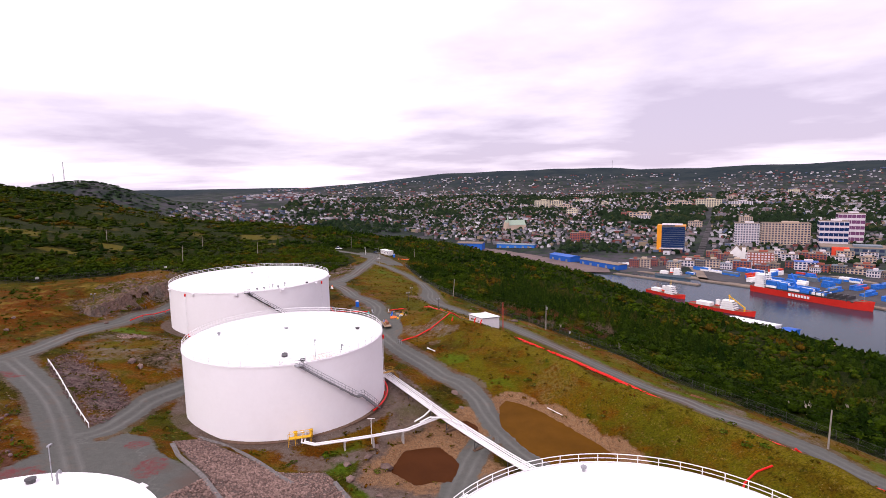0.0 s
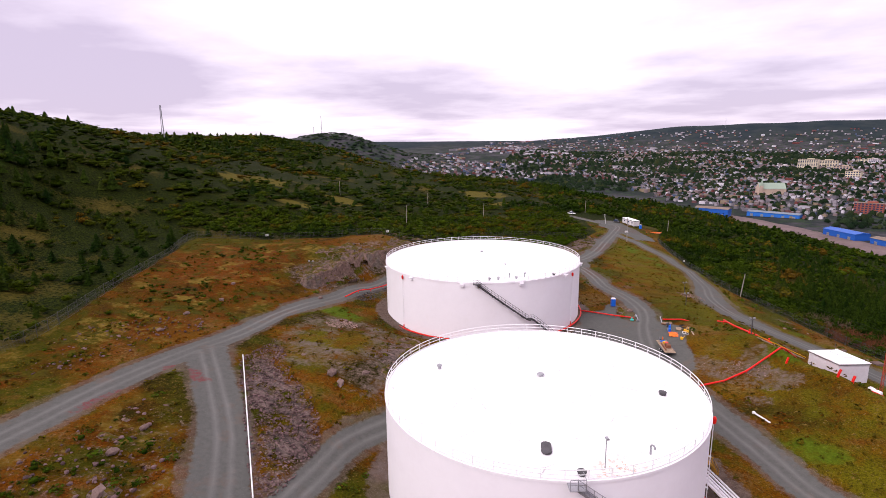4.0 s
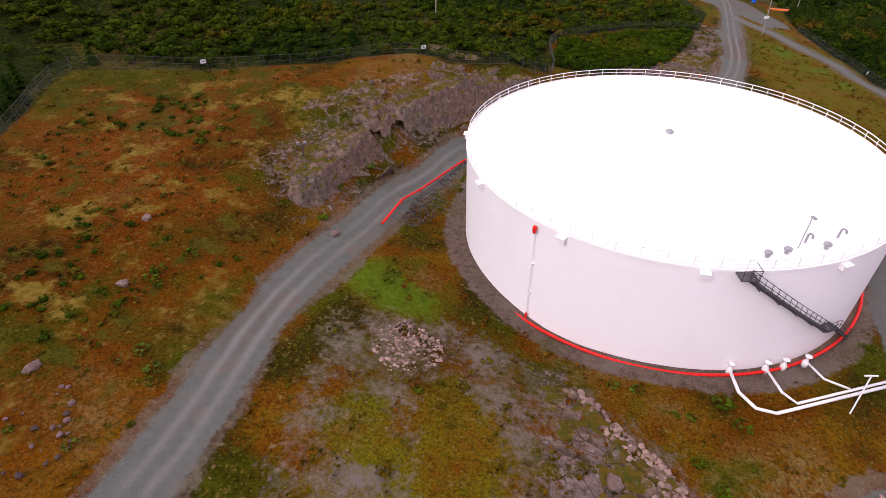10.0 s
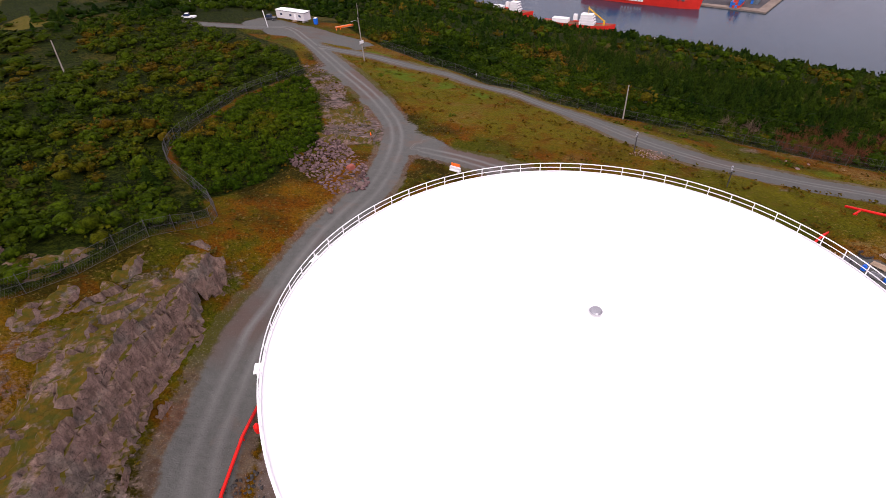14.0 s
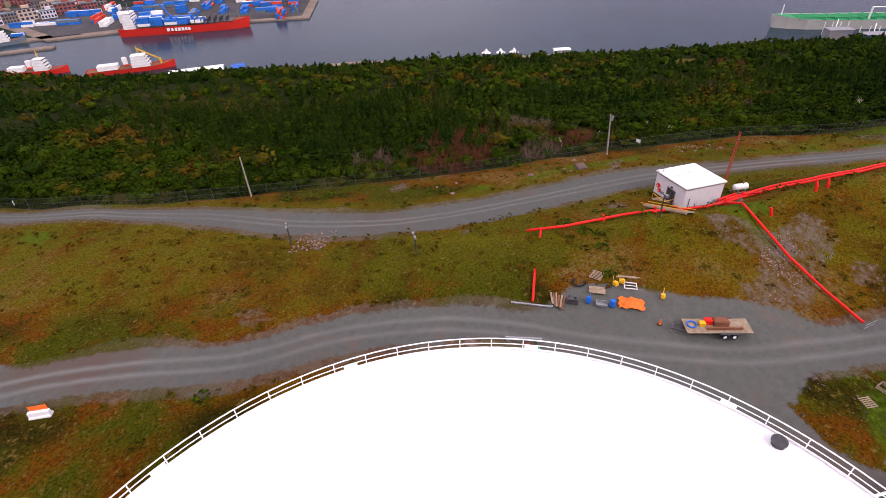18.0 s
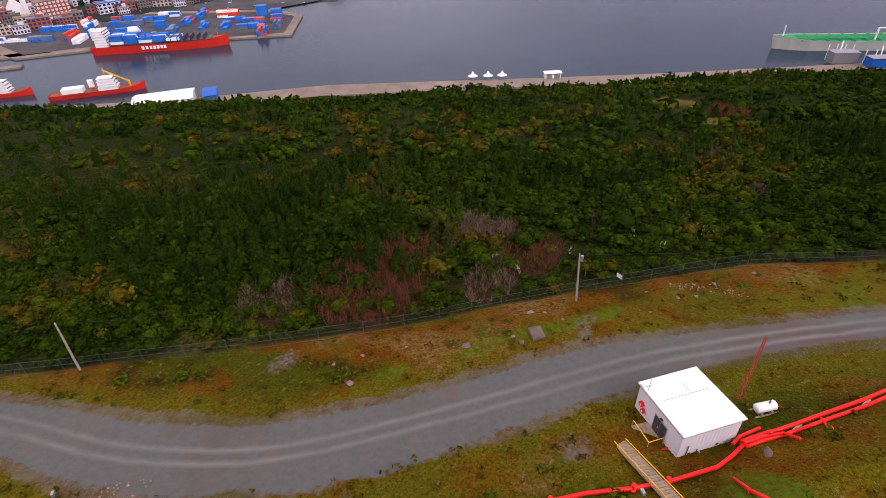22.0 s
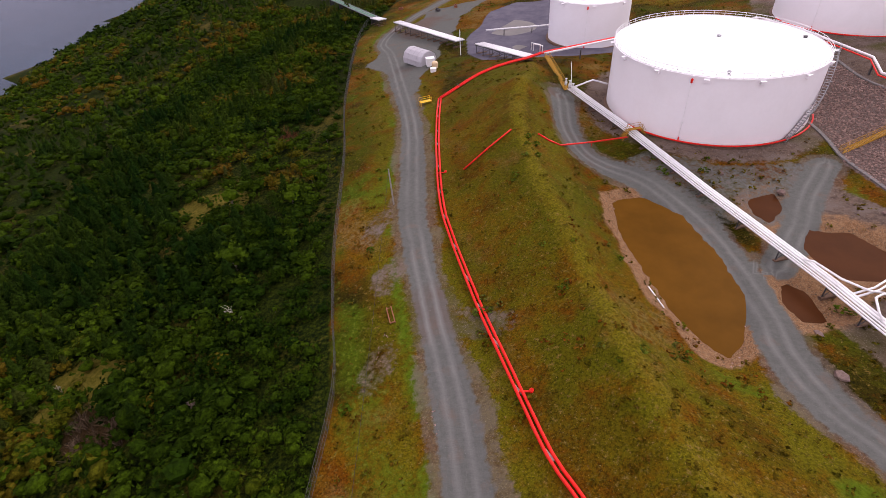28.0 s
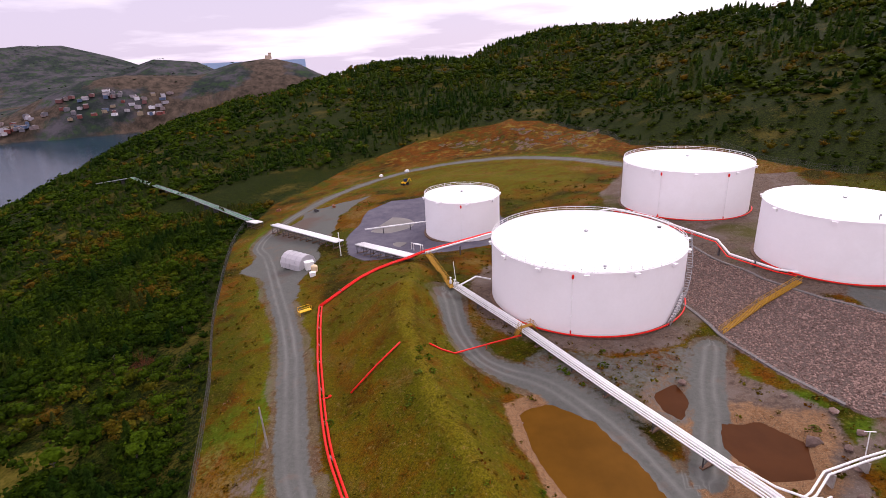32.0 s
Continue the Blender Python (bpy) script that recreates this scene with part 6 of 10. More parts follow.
BLUEGLASS = material("blue_curtain_glass", (0.010, 0.028, 0.10), 0.15, vary=0.2, scale=0.1, fine=0.6, bump=0.0)
PURPLEGLASS = material("plum_curtain_glass", (0.16, 0.06, 0.14), 0.2, vary=0.2, scale=0.1, fine=0.6, bump=0.0)
PALEFRAME = material("pale_frame_wall", (0.62, 0.56, 0.60), 0.6, vary=0.05, scale=0.1, bump=0.0)
BLUEWALL = material("blue_metal_cladding", (0.015, 0.10, 0.42), 0.45, vary=0.08, scale=0.05, fine=0.5, bump=0.0)
ot = facade("office_tower", 480, 1122, 50, 34, 52, -0.45, BLUEGLASS, "blue glass office tower with an orange end wall", 7, 11, BLUEGLASS, bands=True)
part("end_wall", Build().box((-24, -4, 28), (9, 32, 58)), OCHRE, ot, "orange clad end wall")
part("end_wall", Build().box((16, 2, 52), (20, 34.6, 8)), OCHRE, ot, "orange clad crown")
for k in range(1, 12):
    part("floor_band", Build().box((2, 0, 2 + 4.5 * k), (46.6, 35.0, 0.7)), CONTGREY, ot)
part("canopy", Build().box((0, -21, 9), (46, 10, 1.2)), PALEFRAME, ot)
part("crown_rim", Build().box((0, 0, 57.5), (40, 30, 1.5)), PALEFRAME, ot)
facade("hotel", 652, 1150, 46, 26, 47, -0.42, PALEFRAME, "pale stone hotel block with dark windows", 9, 9, bands=False)
facade("hotel", 727, 1138, 88, 26, 45, -0.42, TANWALL, "tan and brown striped hotel wing", 15, 9)
facade("office_tower", 783, 1075, 48, 34, 54, -0.5, PALEFRAME, "white framed tower of blue glass", 6, 5, BLUEGLASS, bands=True)
facade("office_tower", 866, 1140, 46, 34, 60, -0.5, PALEFRAME, "pale framed tower of plum glass", 6, 5, PURPLEGLASS, bands=True)
facade("brick_block", 560, 940, 40, 24, 23, -0.5, BRICK, "red brick block with white window bands", 8, 5, PALEFRAME)
facade("brick_block", 330, 1290, 45, 16, 20, -0.45, BRICK, "red brick apartment block", 8, 5)
facade("port_office", 606, 888, 34, 20, 13, -0.5, PALEFRAME, "pale port office with a blue roof line", 6, 3, BLUEGLASS, roof=BLUEWALL)
mo = facade("arena", 768, 985, 120, 60, 17, -0.55, CONTGREY, "grey arena with a red entrance", 10, 2)
part("entrance", Build().box((-30, -31, 10), (26, 6, 20)), CONTRED, mo, "red entrance block")
facade("apartment_block", 430, 2335, 60, 40, 34, -0.35, BEIGE, "cream apartment block among trees", 9, 7)
facade("apartment_block", 495, 2390, 70, 30, 26, -0.35, BEIGE, "cream apartment block among trees", 9, 5)
facade("stone_college", 940, 2140, 90, 40, 22, -0.35, TANWALL, "long tan stone building on the rise", 10, 3)
facade("stone_college", 1040, 2110, 90, 40, 30, -0.35, BEIGE, "long pale stone building on the rise", 10, 4)
facade("stone_college", 1150, 2080, 80, 30, 22, -0.35, PALEFRAME, "long pale building on the rise", 9, 3)
for k in range(26):
    x, y = streets.uniform(300, 1900), streets.uniform(1350, 3000)
    w = streets.uniform(30, 70)
    facade("town_block", x, y, w, streets.uniform(16, 30), streets.uniform(9, 20), -0.4 + streets.normal(0, 0.1), (BRICK, TANWALL, PALEFRAME, BEIGE)[k % 4], "flat roofed block among the houses", 6, 3, side=False)
for k in range(16):
    x, y = 470 + 34 * (k % 8) + streets.uniform(-6, 6), 960 + 40 * (k // 8) - 12 * (k % 8)
    facade("shop_row", x + 60, y + 40, 26, 16, streets.uniform(8, 13), -0.5, (BRICK, PALEFRAME, TANWALL, PALEFRAME)[k % 4], "old harbour street building", 5, 3, side=False)


def church(x, y, w, d, h, rz, wall, roofmat, spire, label):
    t = thing("church", (x, y, hz(x, y) - 1), rz, label, "church")
    g = Build()
    gable(g, 0, 0, 0, w / 2, d / 2, h, w * 0.6, 0)
    part("nave", g, wall, t)
    part("roof", Build().add([(-w / 2 - 0.5, -d / 2, h - 0.2), (0, -d / 2, h + w * 0.6 + 0.3), (w / 2 + 0.5, -d / 2, h - 0.2), (-w / 2 - 0.5, d / 2, h - 0.2), (0, d / 2, h + w * 0.6 + 0.3), (w / 2 + 0.5, d / 2, h - 0.2)], [(0, 1, 4, 3), (1, 2, 5, 4)]), roofmat, t)
    tw = part("tower", Build().box((w * 0.6, -d / 2 + 3, h * 0.8), (6, 6, h * 1.6)), wall, t)
    part("spire", Build().lathe([(3.6, h * 1.6), (0.05, h * 1.6 + spire)], 8, (w * 0.6, -d / 2 + 3)), roofmat, tw)
    for yy in (-0.3, 0.0, 0.3):
        part("window", Build().box((-w / 2 - 0.1, d * yy, h * 0.5), (0.3, 2.0, h * 0.5)), GLASSD, t)


church(550, 1000, 20, 30, 16, -0.5, SHIPWHITE, WHARF, 6, "white wooden church by the harbour street")
church(212, 1600, 24, 62, 15, -1.3, TANWALL, material("pale_green_copper", (0.30, 0.38, 0.30), 0.6, vary=0.1, bump=0.0), 26, "stone church with a pale green roof and spire")
# blue sheds and yards at the head of the harbour
def shed(x, y, w, d, h, rz, wall, roofmat, label, z=None):
    t = thing("warehouse", (x, y, hz(x, y) if z is None else z), rz, label, "warehouse")
    part("wall", Build().box((0, 0, h / 2), (w, d, h)), wall, t)
    g = Build().add([(-w / 2 - 1, -d / 2 - 1, h), (w / 2 + 1, -d / 2 - 1, h), (w / 2 + 1, d / 2 + 1, h), (-w / 2 - 1, d / 2 + 1, h), (-w / 2 - 1, 0, h + d * 0.09), (w / 2 + 1, 0, h + d * 0.09)], [(0, 1, 5, 4), (3, 4, 5, 2), (0, 4, 3), (1, 2, 5)])
    part("roof", g, roofmat, t)
    for k in range(max(2, int(w / 18))):
        part("loading_door", Build().box((-w / 2 + (k + 0.5) * w / max(2, int(w / 18)), -d / 2 - 0.1, 2.6), (5, 0.3, 5.2)), GALV, t)


shed(62, 1235, 60, 30, 15, -0.3, BLUEWALL, WHARF, "bright blue warehouse beside the road", -114)
shed(238, 1050, 60, 26, 10, -1.07, BLUEWALL, BLUEWALL, "long blue waterfront warehouse", -116)
shed(288, 965, 95, 22, 9, -1.07, BLUEWALL, WHARF, "low blue waterfront warehouse", -116)
shed(170, 1250, 90, 24, 9, -0.4, CONTBLUE, CONTGREY, "dark blue warehouse behind the yard", -115)
shed(318, 543, 46, 26, 8, -0.95, SHIPWHITE, ROOF, "white flat roofed shed on the near wharf", -116.2)
shed(338, 512, 10, 22, 8, -0.95, CONTBLUE, BLUEWALL, "blue end of the wharf shed", -116.2)
shed(240, 640, 60, 14, 5, -1.15, TANWALL, WHARF, "low brown wharf building", -116)
for k, (x, y) in enumerate(((441, 308), (445, 295), (449, 283))):
    t = thing("wharf_canopy", (x - 4, y - 2, -116.2), -1.2, "white peaked canopy on the near wharf", "canopy", "wharf canopies")
    part("fabric", Build().lathe([(4.6, 3.6), (2.2, 4.6), (0.3, 7.6)], 8), SHIPWHITE, t)
    for q in range(4):
        part("leg", Build().beam((4.4 * math.cos(q * 1.571), 4.4 * math.sin(q * 1.571), 0), (4.4 * math.cos(q * 1.571), 4.4 * math.sin(q * 1.571), 4.2), 0.3), GALV, t)
shed(458, 238, 14, 7, 5, -1.2, SHIPWHITE, ROOF, "small white wharf hut", -116.2)
# wharves
for poly, lab in (([(447, 748), (449, 757), (520, 613), (544, 557), (640, 597), (664, 655), (600, 900), (440, 960), (395, 815)], "wide container terminal quay of grey concrete"), ([(284, 892), (292, 896), (366, 809), (382, 786), (374, 780), (358, 802)], "thin concrete finger pier"), ([(329, 905), (340, 910), (402, 846), (440, 808), (425, 796), (392, 835)], "old timber and concrete pier"), ([(255, 660), (270, 690), (345, 520), (395, 430), (482, 165), (560, -40), (545, -50), (462, 160), (370, 420), (320, 512)], "long near wharf of pale concrete"), ([(766, 548), (850, 440), (905, 375), (930, 390), (880, 460), (790, 580)], "town quay beside the fishing boats")):
    single("wharf", Build().prism(poly, -122, -115.9), WHARF, lab, "wharf", kind="structure")
single("terminal_yard", Build().prism([(455, 765), (523, 628), (552, 572), (632, 605), (650, 660), (590, 880), (450, 930), (410, 820)], -115.9, -115.8), ASPHALT, "dark asphalt of the container terminal", "yard", kind="structure")
single("rail_yard", Build().prism([(130, 930), (282, 900), (290, 935), (160, 1190), (-60, 1420), (-140, 1520), (-170, 1480), (60, 1180)], -116, -115.4), material("rail_yard_gravel", (0.14, 0.10, 0.095), 0.9, vary=0.3, scale=0.03, fine=0.3, bump=0.0), "brown rail and truck yard at the harbour head", "yard", kind="structure")
hs = Build()
for k in range(40):
    q = k / 39
    x, y = 478 + 590 * q, 1000 + 1095 * q
    hs.box((x, y, hz(x, y) + 0.4), (13, 34, 0.5), -0.494)
single("street", hs, ASPHALT, "asphalt street climbing straight through the town", "street", kind="structure")

single("waterfront_apron", Build().prism([(300, 905), (330, 1000), (480, 985), (640, 955), (790, 890), (930, 690), (975, 560), (925, 395), (880, 462), (790, 582), (668, 660), (602, 905), (440, 962), (400, 905)], -116.6, -115.96), ASPHALT, "dark asphalt streets and lots along the waterfront", "pavement", kind="structure")
CARS = Build()
for _ in range(420):
    x, y = streets.uniform(300, 940), streets.uniform(420, 1000)
    if float(poly_dist(np.array([x]), np.array([y]), [(310, 910), (340, 990), (480, 975), (640, 945), (780, 880), (920, 690), (960, 560), (920, 410), (790, 590), (655, 650), (585, 870), (440, 945)])[0]) > -3:
        continue
    a = -0.5 + (1.571 if streets.random() < 0.4 else 0)
    CARS.box((x, y, -115.3), (4.6, 1.9, 1.0), a).box((x, y, -114.6), (2.6, 1.7, 0.8), a)
single("parked_cars", CARS, HOUSE, "hundreds of parked cars on the waterfront lots", "cars", kind="stuff")
for k in range(44):
    q = k / 43
    x, y = 340 + 520 * q + streets.normal(0, 12), 962 - 60 * q - 330 * q ** 3 + streets.normal(0, 16)
    w, d, h = streets.uniform(14, 30), streets.uniform(12, 20), streets.uniform(6, 15)
    facade("waterfront_building", x, y, w, d, h, -0.5 - 0.5 * q, (BRICK, TANWALL, PALEFRAME, BRICK, WHARF)[k % 5], "low waterfront building of %s" % ("red brick", "tan render", "pale panels", "red brick", "grey concrete")[k % 5], 5, max(2, int(h / 3.5)), side=False, roof=(CONTGREY, WHARF, ASPHALT)[k % 3], z=-116)
# containers on the terminal
CONT = {}
for nm, m_ in (("b", CONTBLUE), ("r", CONTRED), ("g", CONTGREY), ("w", SHIPWHITE)):
    bb = Build().box((0, 0, 1.45), (13.6, 2.6, 2.9))
    for k in range(9):
        bb.box((-6.2 + 1.55 * k, -1.33, 1.45), (0.5, 0.1, 2.6)).box((-6.2 + 1.55 * k, 1.33, 1.45), (0.5, 0.1, 2.6))
    CONT[nm] = bb.mesh("container", m_)
CNAME = {"b": "blue", "r": "red", "g": "dark grey", "w": "white"}


POOL = {nm: [] for nm in CONT}


def containers(x, y, z, rz, nx, ny, nz, cols, seed):
    r = random.Random(seed)
    c, s = math.cos(rz), math.sin(rz)
    for i in range(nx):
        for j in range(ny):
            for k in range(max(1, nz - (r.random() < 0.25))):
                px, py = (i - (nx - 1) / 2) * 14.2, (j - (ny - 1) / 2) * 2.75
                nm = r.choice(cols)
                if seed >= 20:
                    POOL[nm].append((x + px * c - py * s, y + px * s + py * c, z + 2.92 * k, rz))
                    continue
                single("shipping_container", CONT[nm], None, "%s corrugated shipping container on the quay" % CNAME[nm], "container", group="containers", loc=(x + px * c - py * s, y + px * s + py * c, z + 2.92 * k), rz=rz)


AX = math.atan2(-0.897, 0.442)
for k, (x, y, nx_, ny_, nz_, cols) in enumerate(((505, 873, 3, 3, 2, "bbw"), (480, 822, 2, 2, 2, "brw"), (545, 802, 3, 2, 2, "bbg"), (542, 745, 1, 3, 2, "b"), (573, 728, 2, 3, 2, "bbr"), (614, 695, 2, 3, 2, "rrw"), (563, 629, 2, 2, 2, "gb"), (544, 596, 2, 3, 2, "rbb"), (598, 610, 1, 4, 3, "rb"), (634, 655, 1, 4, 3, "bb"), (572, 592, 1, 2, 3, "bg"), (618, 622, 1, 4, 3, "bb"), (455, 880, 2, 2, 1, "bw"), (500, 720, 1, 2, 1, "g"), (405, 870, 1, 2, 1, "bw"), (440, 905, 2, 2, 1, "bw"))):
    containers(x, y, -115.8, AX + (1.571 if k % 3 == 1 else 0), nx_, ny_ + 1, nz_ + (k % 2), cols, k)


for k, (x, y, cols) in enumerate(((573, 782, "bbg"), (530, 846, "bbw"), (462, 852, "bwg"), (604, 732, "bb"), (516, 772, "bw"), (556, 690, "bbb"), (590, 668, "brw"), (530, 716, "bbg"), (500, 800, "bb"), (470, 800, "w"), (592, 640, "bbr"), (560, 660, "b"), (568, 830, "bbr"), (545, 870, "rw"), (600, 780, "bw"), (620, 740, "rbb"))):
    containers(x, y, -115.8, AX + (1.571 if k % 2 else 0), 2, 3, 2, cols, 40 + k)

for nm, spots in POOL.items():
    src = CONT[nm]
    vs = [v.co.copy() for v in src.vertices]
    fs = [tuple(p.vertices) for p in src.polygons]
    pile = Build()
    for px, py, pz, rz in spots:
        turn = Matrix.Translation((px, py, pz)) @ Matrix.Rotation(rz, 4, "Z")
        pile.add([turn @ v for v in vs], fs)
    if spots:
        single("container_stacks", pile, src.materials[0], "stacks of %s shipping containers behind the quay" % CNAME[nm], "containers", kind="stuff")

# ---- ships ----
def hull(length, beam, depth, mat, parent, name="hull", sheer=1.5, flare=0.85):
    """A ship's hull along x, bow at +x, keel line below the water."""
    st = [(-0.5, 0.86, 0.0), (-0.46, 0.96, 0.0), (-0.2, 1.0, 0.0), (0.2, 1.0, 0.0), (0.34, 0.86, 0.25), (0.43, 0.52, 0.6), (0.485, 0.16, 0.9), (0.5, 0.02, 1.0)]
    vs, n = [], len(st)
    for x, w, r in st:
        top = depth + sheer * r
        vs += [(x * length, -beam / 2 * w, top), (x * length - length * 0.012 * r, -beam / 2 * w * flare, 0), (x * length - length * 0.02 * r, -beam / 2 * w * flare * 0.9, -3), (x * length - length * 0.02 * r, beam / 2 * w * flare * 0.9, -3), (x * length - length * 0.012 * r, beam / 2 * w * flare, 0), (x * length, beam / 2 * w, top)]
    fs = [(i * 6 + k, i * 6 + k + 1, (i + 1) * 6 + k + 1, (i + 1) * 6 + k) for i in range(n - 1) for k in range(5)]
    fs += [tuple(range(5, -1, -1)), tuple(range((n - 1) * 6, n * 6))]
    part(name, Build().add(vs, fs), mat, parent)
    deck = [(x * length, s * beam / 2 * w * 0.97, depth + sheer * r - 0.6) for x, w, r in st for s in (-1, 1)]
    return Build().add(deck, [(2 * i, 2 * i + 2, 2 * i + 3, 2 * i + 1) for i in range(n - 1)])


def house_block(t, x, z, l, w, levels, mat, step=0.6, hgt=2.8):
    for k in range(levels):
        lv = part("deckhouse", Build().box((x - 0.2 * k, 0, z + hgt * (k + 0.5)), (l - step * k, w - 0.4 * k, hgt - 0.15)).box((x - 0.2 * k, 0, z + hgt * (k + 1) - 0.1), (l - step * k + 1.0, w - 0.4 * k + 0.8, 0.15)), mat, t)
        for q in range(5):
            part("window", Build().box((x - 0.2 * k + l / 2 - step * k / 2 + 0.05, (q - 2) * w * 0.17, z + hgt * (k + 0.6)), (0.2, w * 0.09, 0.9)), GLASSD, lv)


cs = thing("container_ship", (468.5, 677, -117.6), AX, "red hulled container ship with a white bridge", "ship")
part("deck", hull(147, 22, 8.5, SHIPRED, cs, sheer=3.2), RUST, cs)
house_block(cs, -60, 8, 13, 20, 6, SHIPWHITE)
part("funnel", Build().box((-68, 0, 20), (5, 6, 12)), SHIPWHITE, cs)
part("mast", Build().tube([(-58, 0, 24), (-58, 0, 34)], 0.35, 6).beam((-58, -4, 29), (-58, 4, 29), 0.4), GALV, cs)
part("foremast", Build().tube([(62, 0, 10), (62, 0, 22)], 0.35, 6), GALV, cs)
for k in range(7):
    part("cell_guide", Build().box((6 + 7 * k, 0, 11), (0.6, 20, 6)), STEEL, cs)
part("hatch_cover", Build().box((-22, 0, 9.2), (50, 19, 1.6)), STEEL, cs)
part("hatch_cover", Build().box((34, 0, 9.0), (42, 18, 1.2)), STEEL, cs)
for k, (x, w) in enumerate(((-18, 3.2), (-13.6, 2.6), (-9.6, 2.6), (-5.8, 3.0), (-1.8, 3.0), (1.9, 2.6), (5.5, 2.8))):
    part("side_mark", Build().box((x, -11.05, 5.2), (w, 0.1, 3.4)), SHIPWHITE, cs, "white bar on the red hull")
cr_ = part("deck_crane", Build().tube([(-12, -8, 9), (-12, -8, 20)], 1.2, 8), BLUEP, cs, "blue deck crane")
part("jib", Build().beam((-12, -8, 19), (-22, -2, 32), 1.1), BLUEP, cr_)
inv_ = Matrix.Rotation(AX, 4, "Z")
for i, (x, rows_, tiers) in enumerate(((-44, 7, 3), (-29.5, 7, 3), (-14, 7, 2), (0.5, 7, 2), (15, 7, 1))):
    for j in range(rows_):
        for k in range(tiers):
            if k == tiers - 1 and (i + j) % 4 == 3:
                continue
            q = inv_ @ Vector((x, (j - 3) * 2.7, 10.1 + 2.92 * k)) + cs.location
            single("shipping_container", CONT["b" if (i * 3 + j + k) % 6 else "w"], None, "corrugated shipping container stowed on the ship", "container", group="containers", loc=q, rz=AX)


def workboat(x, y, rz, length, beam, hullmat, label, crane=False, name="supply_ship"):
    t = thing(name, (x, y, -117.6), rz, label, "ship")
    part("deck", hull(length, beam, 4.0, hullmat, t, sheer=2.6), RUST, t)
    house_block(t, length * 0.12, 3.8, length * 0.2, beam * 0.8, 4, SHIPWHITE, 1.2, 2.6)
    part("mast", Build().tube([(length * 0.12, 0, 13), (length * 0.12, 0, 22)], 0.3, 6).beam((length * 0.12, -2.5, 18), (length * 0.12, 2.5, 18), 0.25).beam((length * 0.12, -1.8, 20), (length * 0.12, 1.8, 20), 0.2), YELLOW, t)
    part("funnel", Build().box((-length * 0.05, 0, 10), (4, 3.6, 6)), SHIPWHITE, t)
    part("hangar", Build().box((-length * 0.25, 0, 6.0), (length * 0.22, beam * 0.66, 4.2)), SHIPWHITE, t)
    part("lifeboat", Build().tube([(-length * 0.02 - 3, -beam * 0.42, 7.5), (-length * 0.02, -beam * 0.42, 7.2), (-length * 0.02 + 3, -beam * 0.42, 7.5)], [0.3, 1.2, 0.3], 8), CONTRED, t)
    if crane:
        c = part("crane_post", Build().tube([(length * 0.34, 0, 4), (length * 0.34, 0, 9)], 1.0, 8), YELLOW, t, "yellow crane post")
        part("boom", Build().beam((length * 0.34, 0, 8.5), (length * 0.12, -3, 21), 1.1), YELLOW, c, "yellow crane boom")
    return t


workboat(332, 631, math.atan2(-66, 46), 80, 14, SHIPRED, "red and white patrol ship with a yellow crane", True)
workboat(303, 721, math.atan2(-57, 29), 62, 12, SHIPRED, "red and white patrol ship at the near wharf")
workboat(372, 860, math.atan2(-40, 45), 56, 12, CONTGREY, "blue grey supply ship beside the pier")
for k, (x, y, m_, lab) in enumerate(((798, 530, CONTRED, "red fishing boat at the town quay"), (831, 495, BLUEP, "bright blue fishing boat at the town quay"), (857, 465, TEAL, "green fishing boat at the town quay"), (888, 385, CONTGREY, "dark fishing boat at the town quay"), (815, 515, SHIPWHITE, "white fishing boat at the town quay"))):
    t = thing("fishing_boat", (x - 8, y - 6, -117.6), 2.2 + 0.05 * k, lab, "boat", "fishing boats")
    part("deck", hull(26, 7, 2.4, m_, t, sheer=1.8), WOOD, t)
    house_block(t, 3, 2.2, 7, 5, 2, SHIPWHITE, 0.8, 2.4)
    part("mast", Build().tube([(3, 0, 6), (3, 0, 13)], 0.15, 6), GALV, t)
TX = math.atan2(189, -46)
tk = thing("tanker", (607 + 12, -55 + 3, -117.6), TX, "grey hulled tanker with a green deck", "ship")
part("deck", hull(195, 30, 9.5, HULLGREY, tk, sheer=3.5), DECKGREEN, tk, "green deck")
house_block(tk, -78, 9, 18, 26, 5, SHIPWHITE)
part("funnel", Build().box((-90, 0, 24), (6, 7, 12)), SHIPWHITE, tk)
for q in (-6, -3, 0, 3, 6):
    part("deck_pipe", Build().tube([(-62, q, 10.2), (75, q, 10.6)], 0.5, 6), DECKGREEN, tk)
for k in range(12):
    part("deck_frame", Build().box((-58 + 12 * k, 0, 10), (1.0, 26, 0.9)), DECKGREEN, tk)
gn = part("manifold_crane", Build().tube([(6, 8, 9), (6, 8, 20)], 0.9, 8), SHIPWHITE, tk)
part("boom", Build().tube([(6, 8, 20), (-14, 6, 19)], 0.6, 6).tube([(-14, 6, 19), (-14, 6, 14)], 0.5, 6), SHIPWHITE, gn)
part("foremast", Build().tube([(88, 0, 12), (88, 0, 22)], 0.6, 6), SHIPWHITE, tk)
part("boot_top", Build().box((0, -15.2 * 0.85, 0.2), (120, 0.3, 1.2)), STEEL, tk)
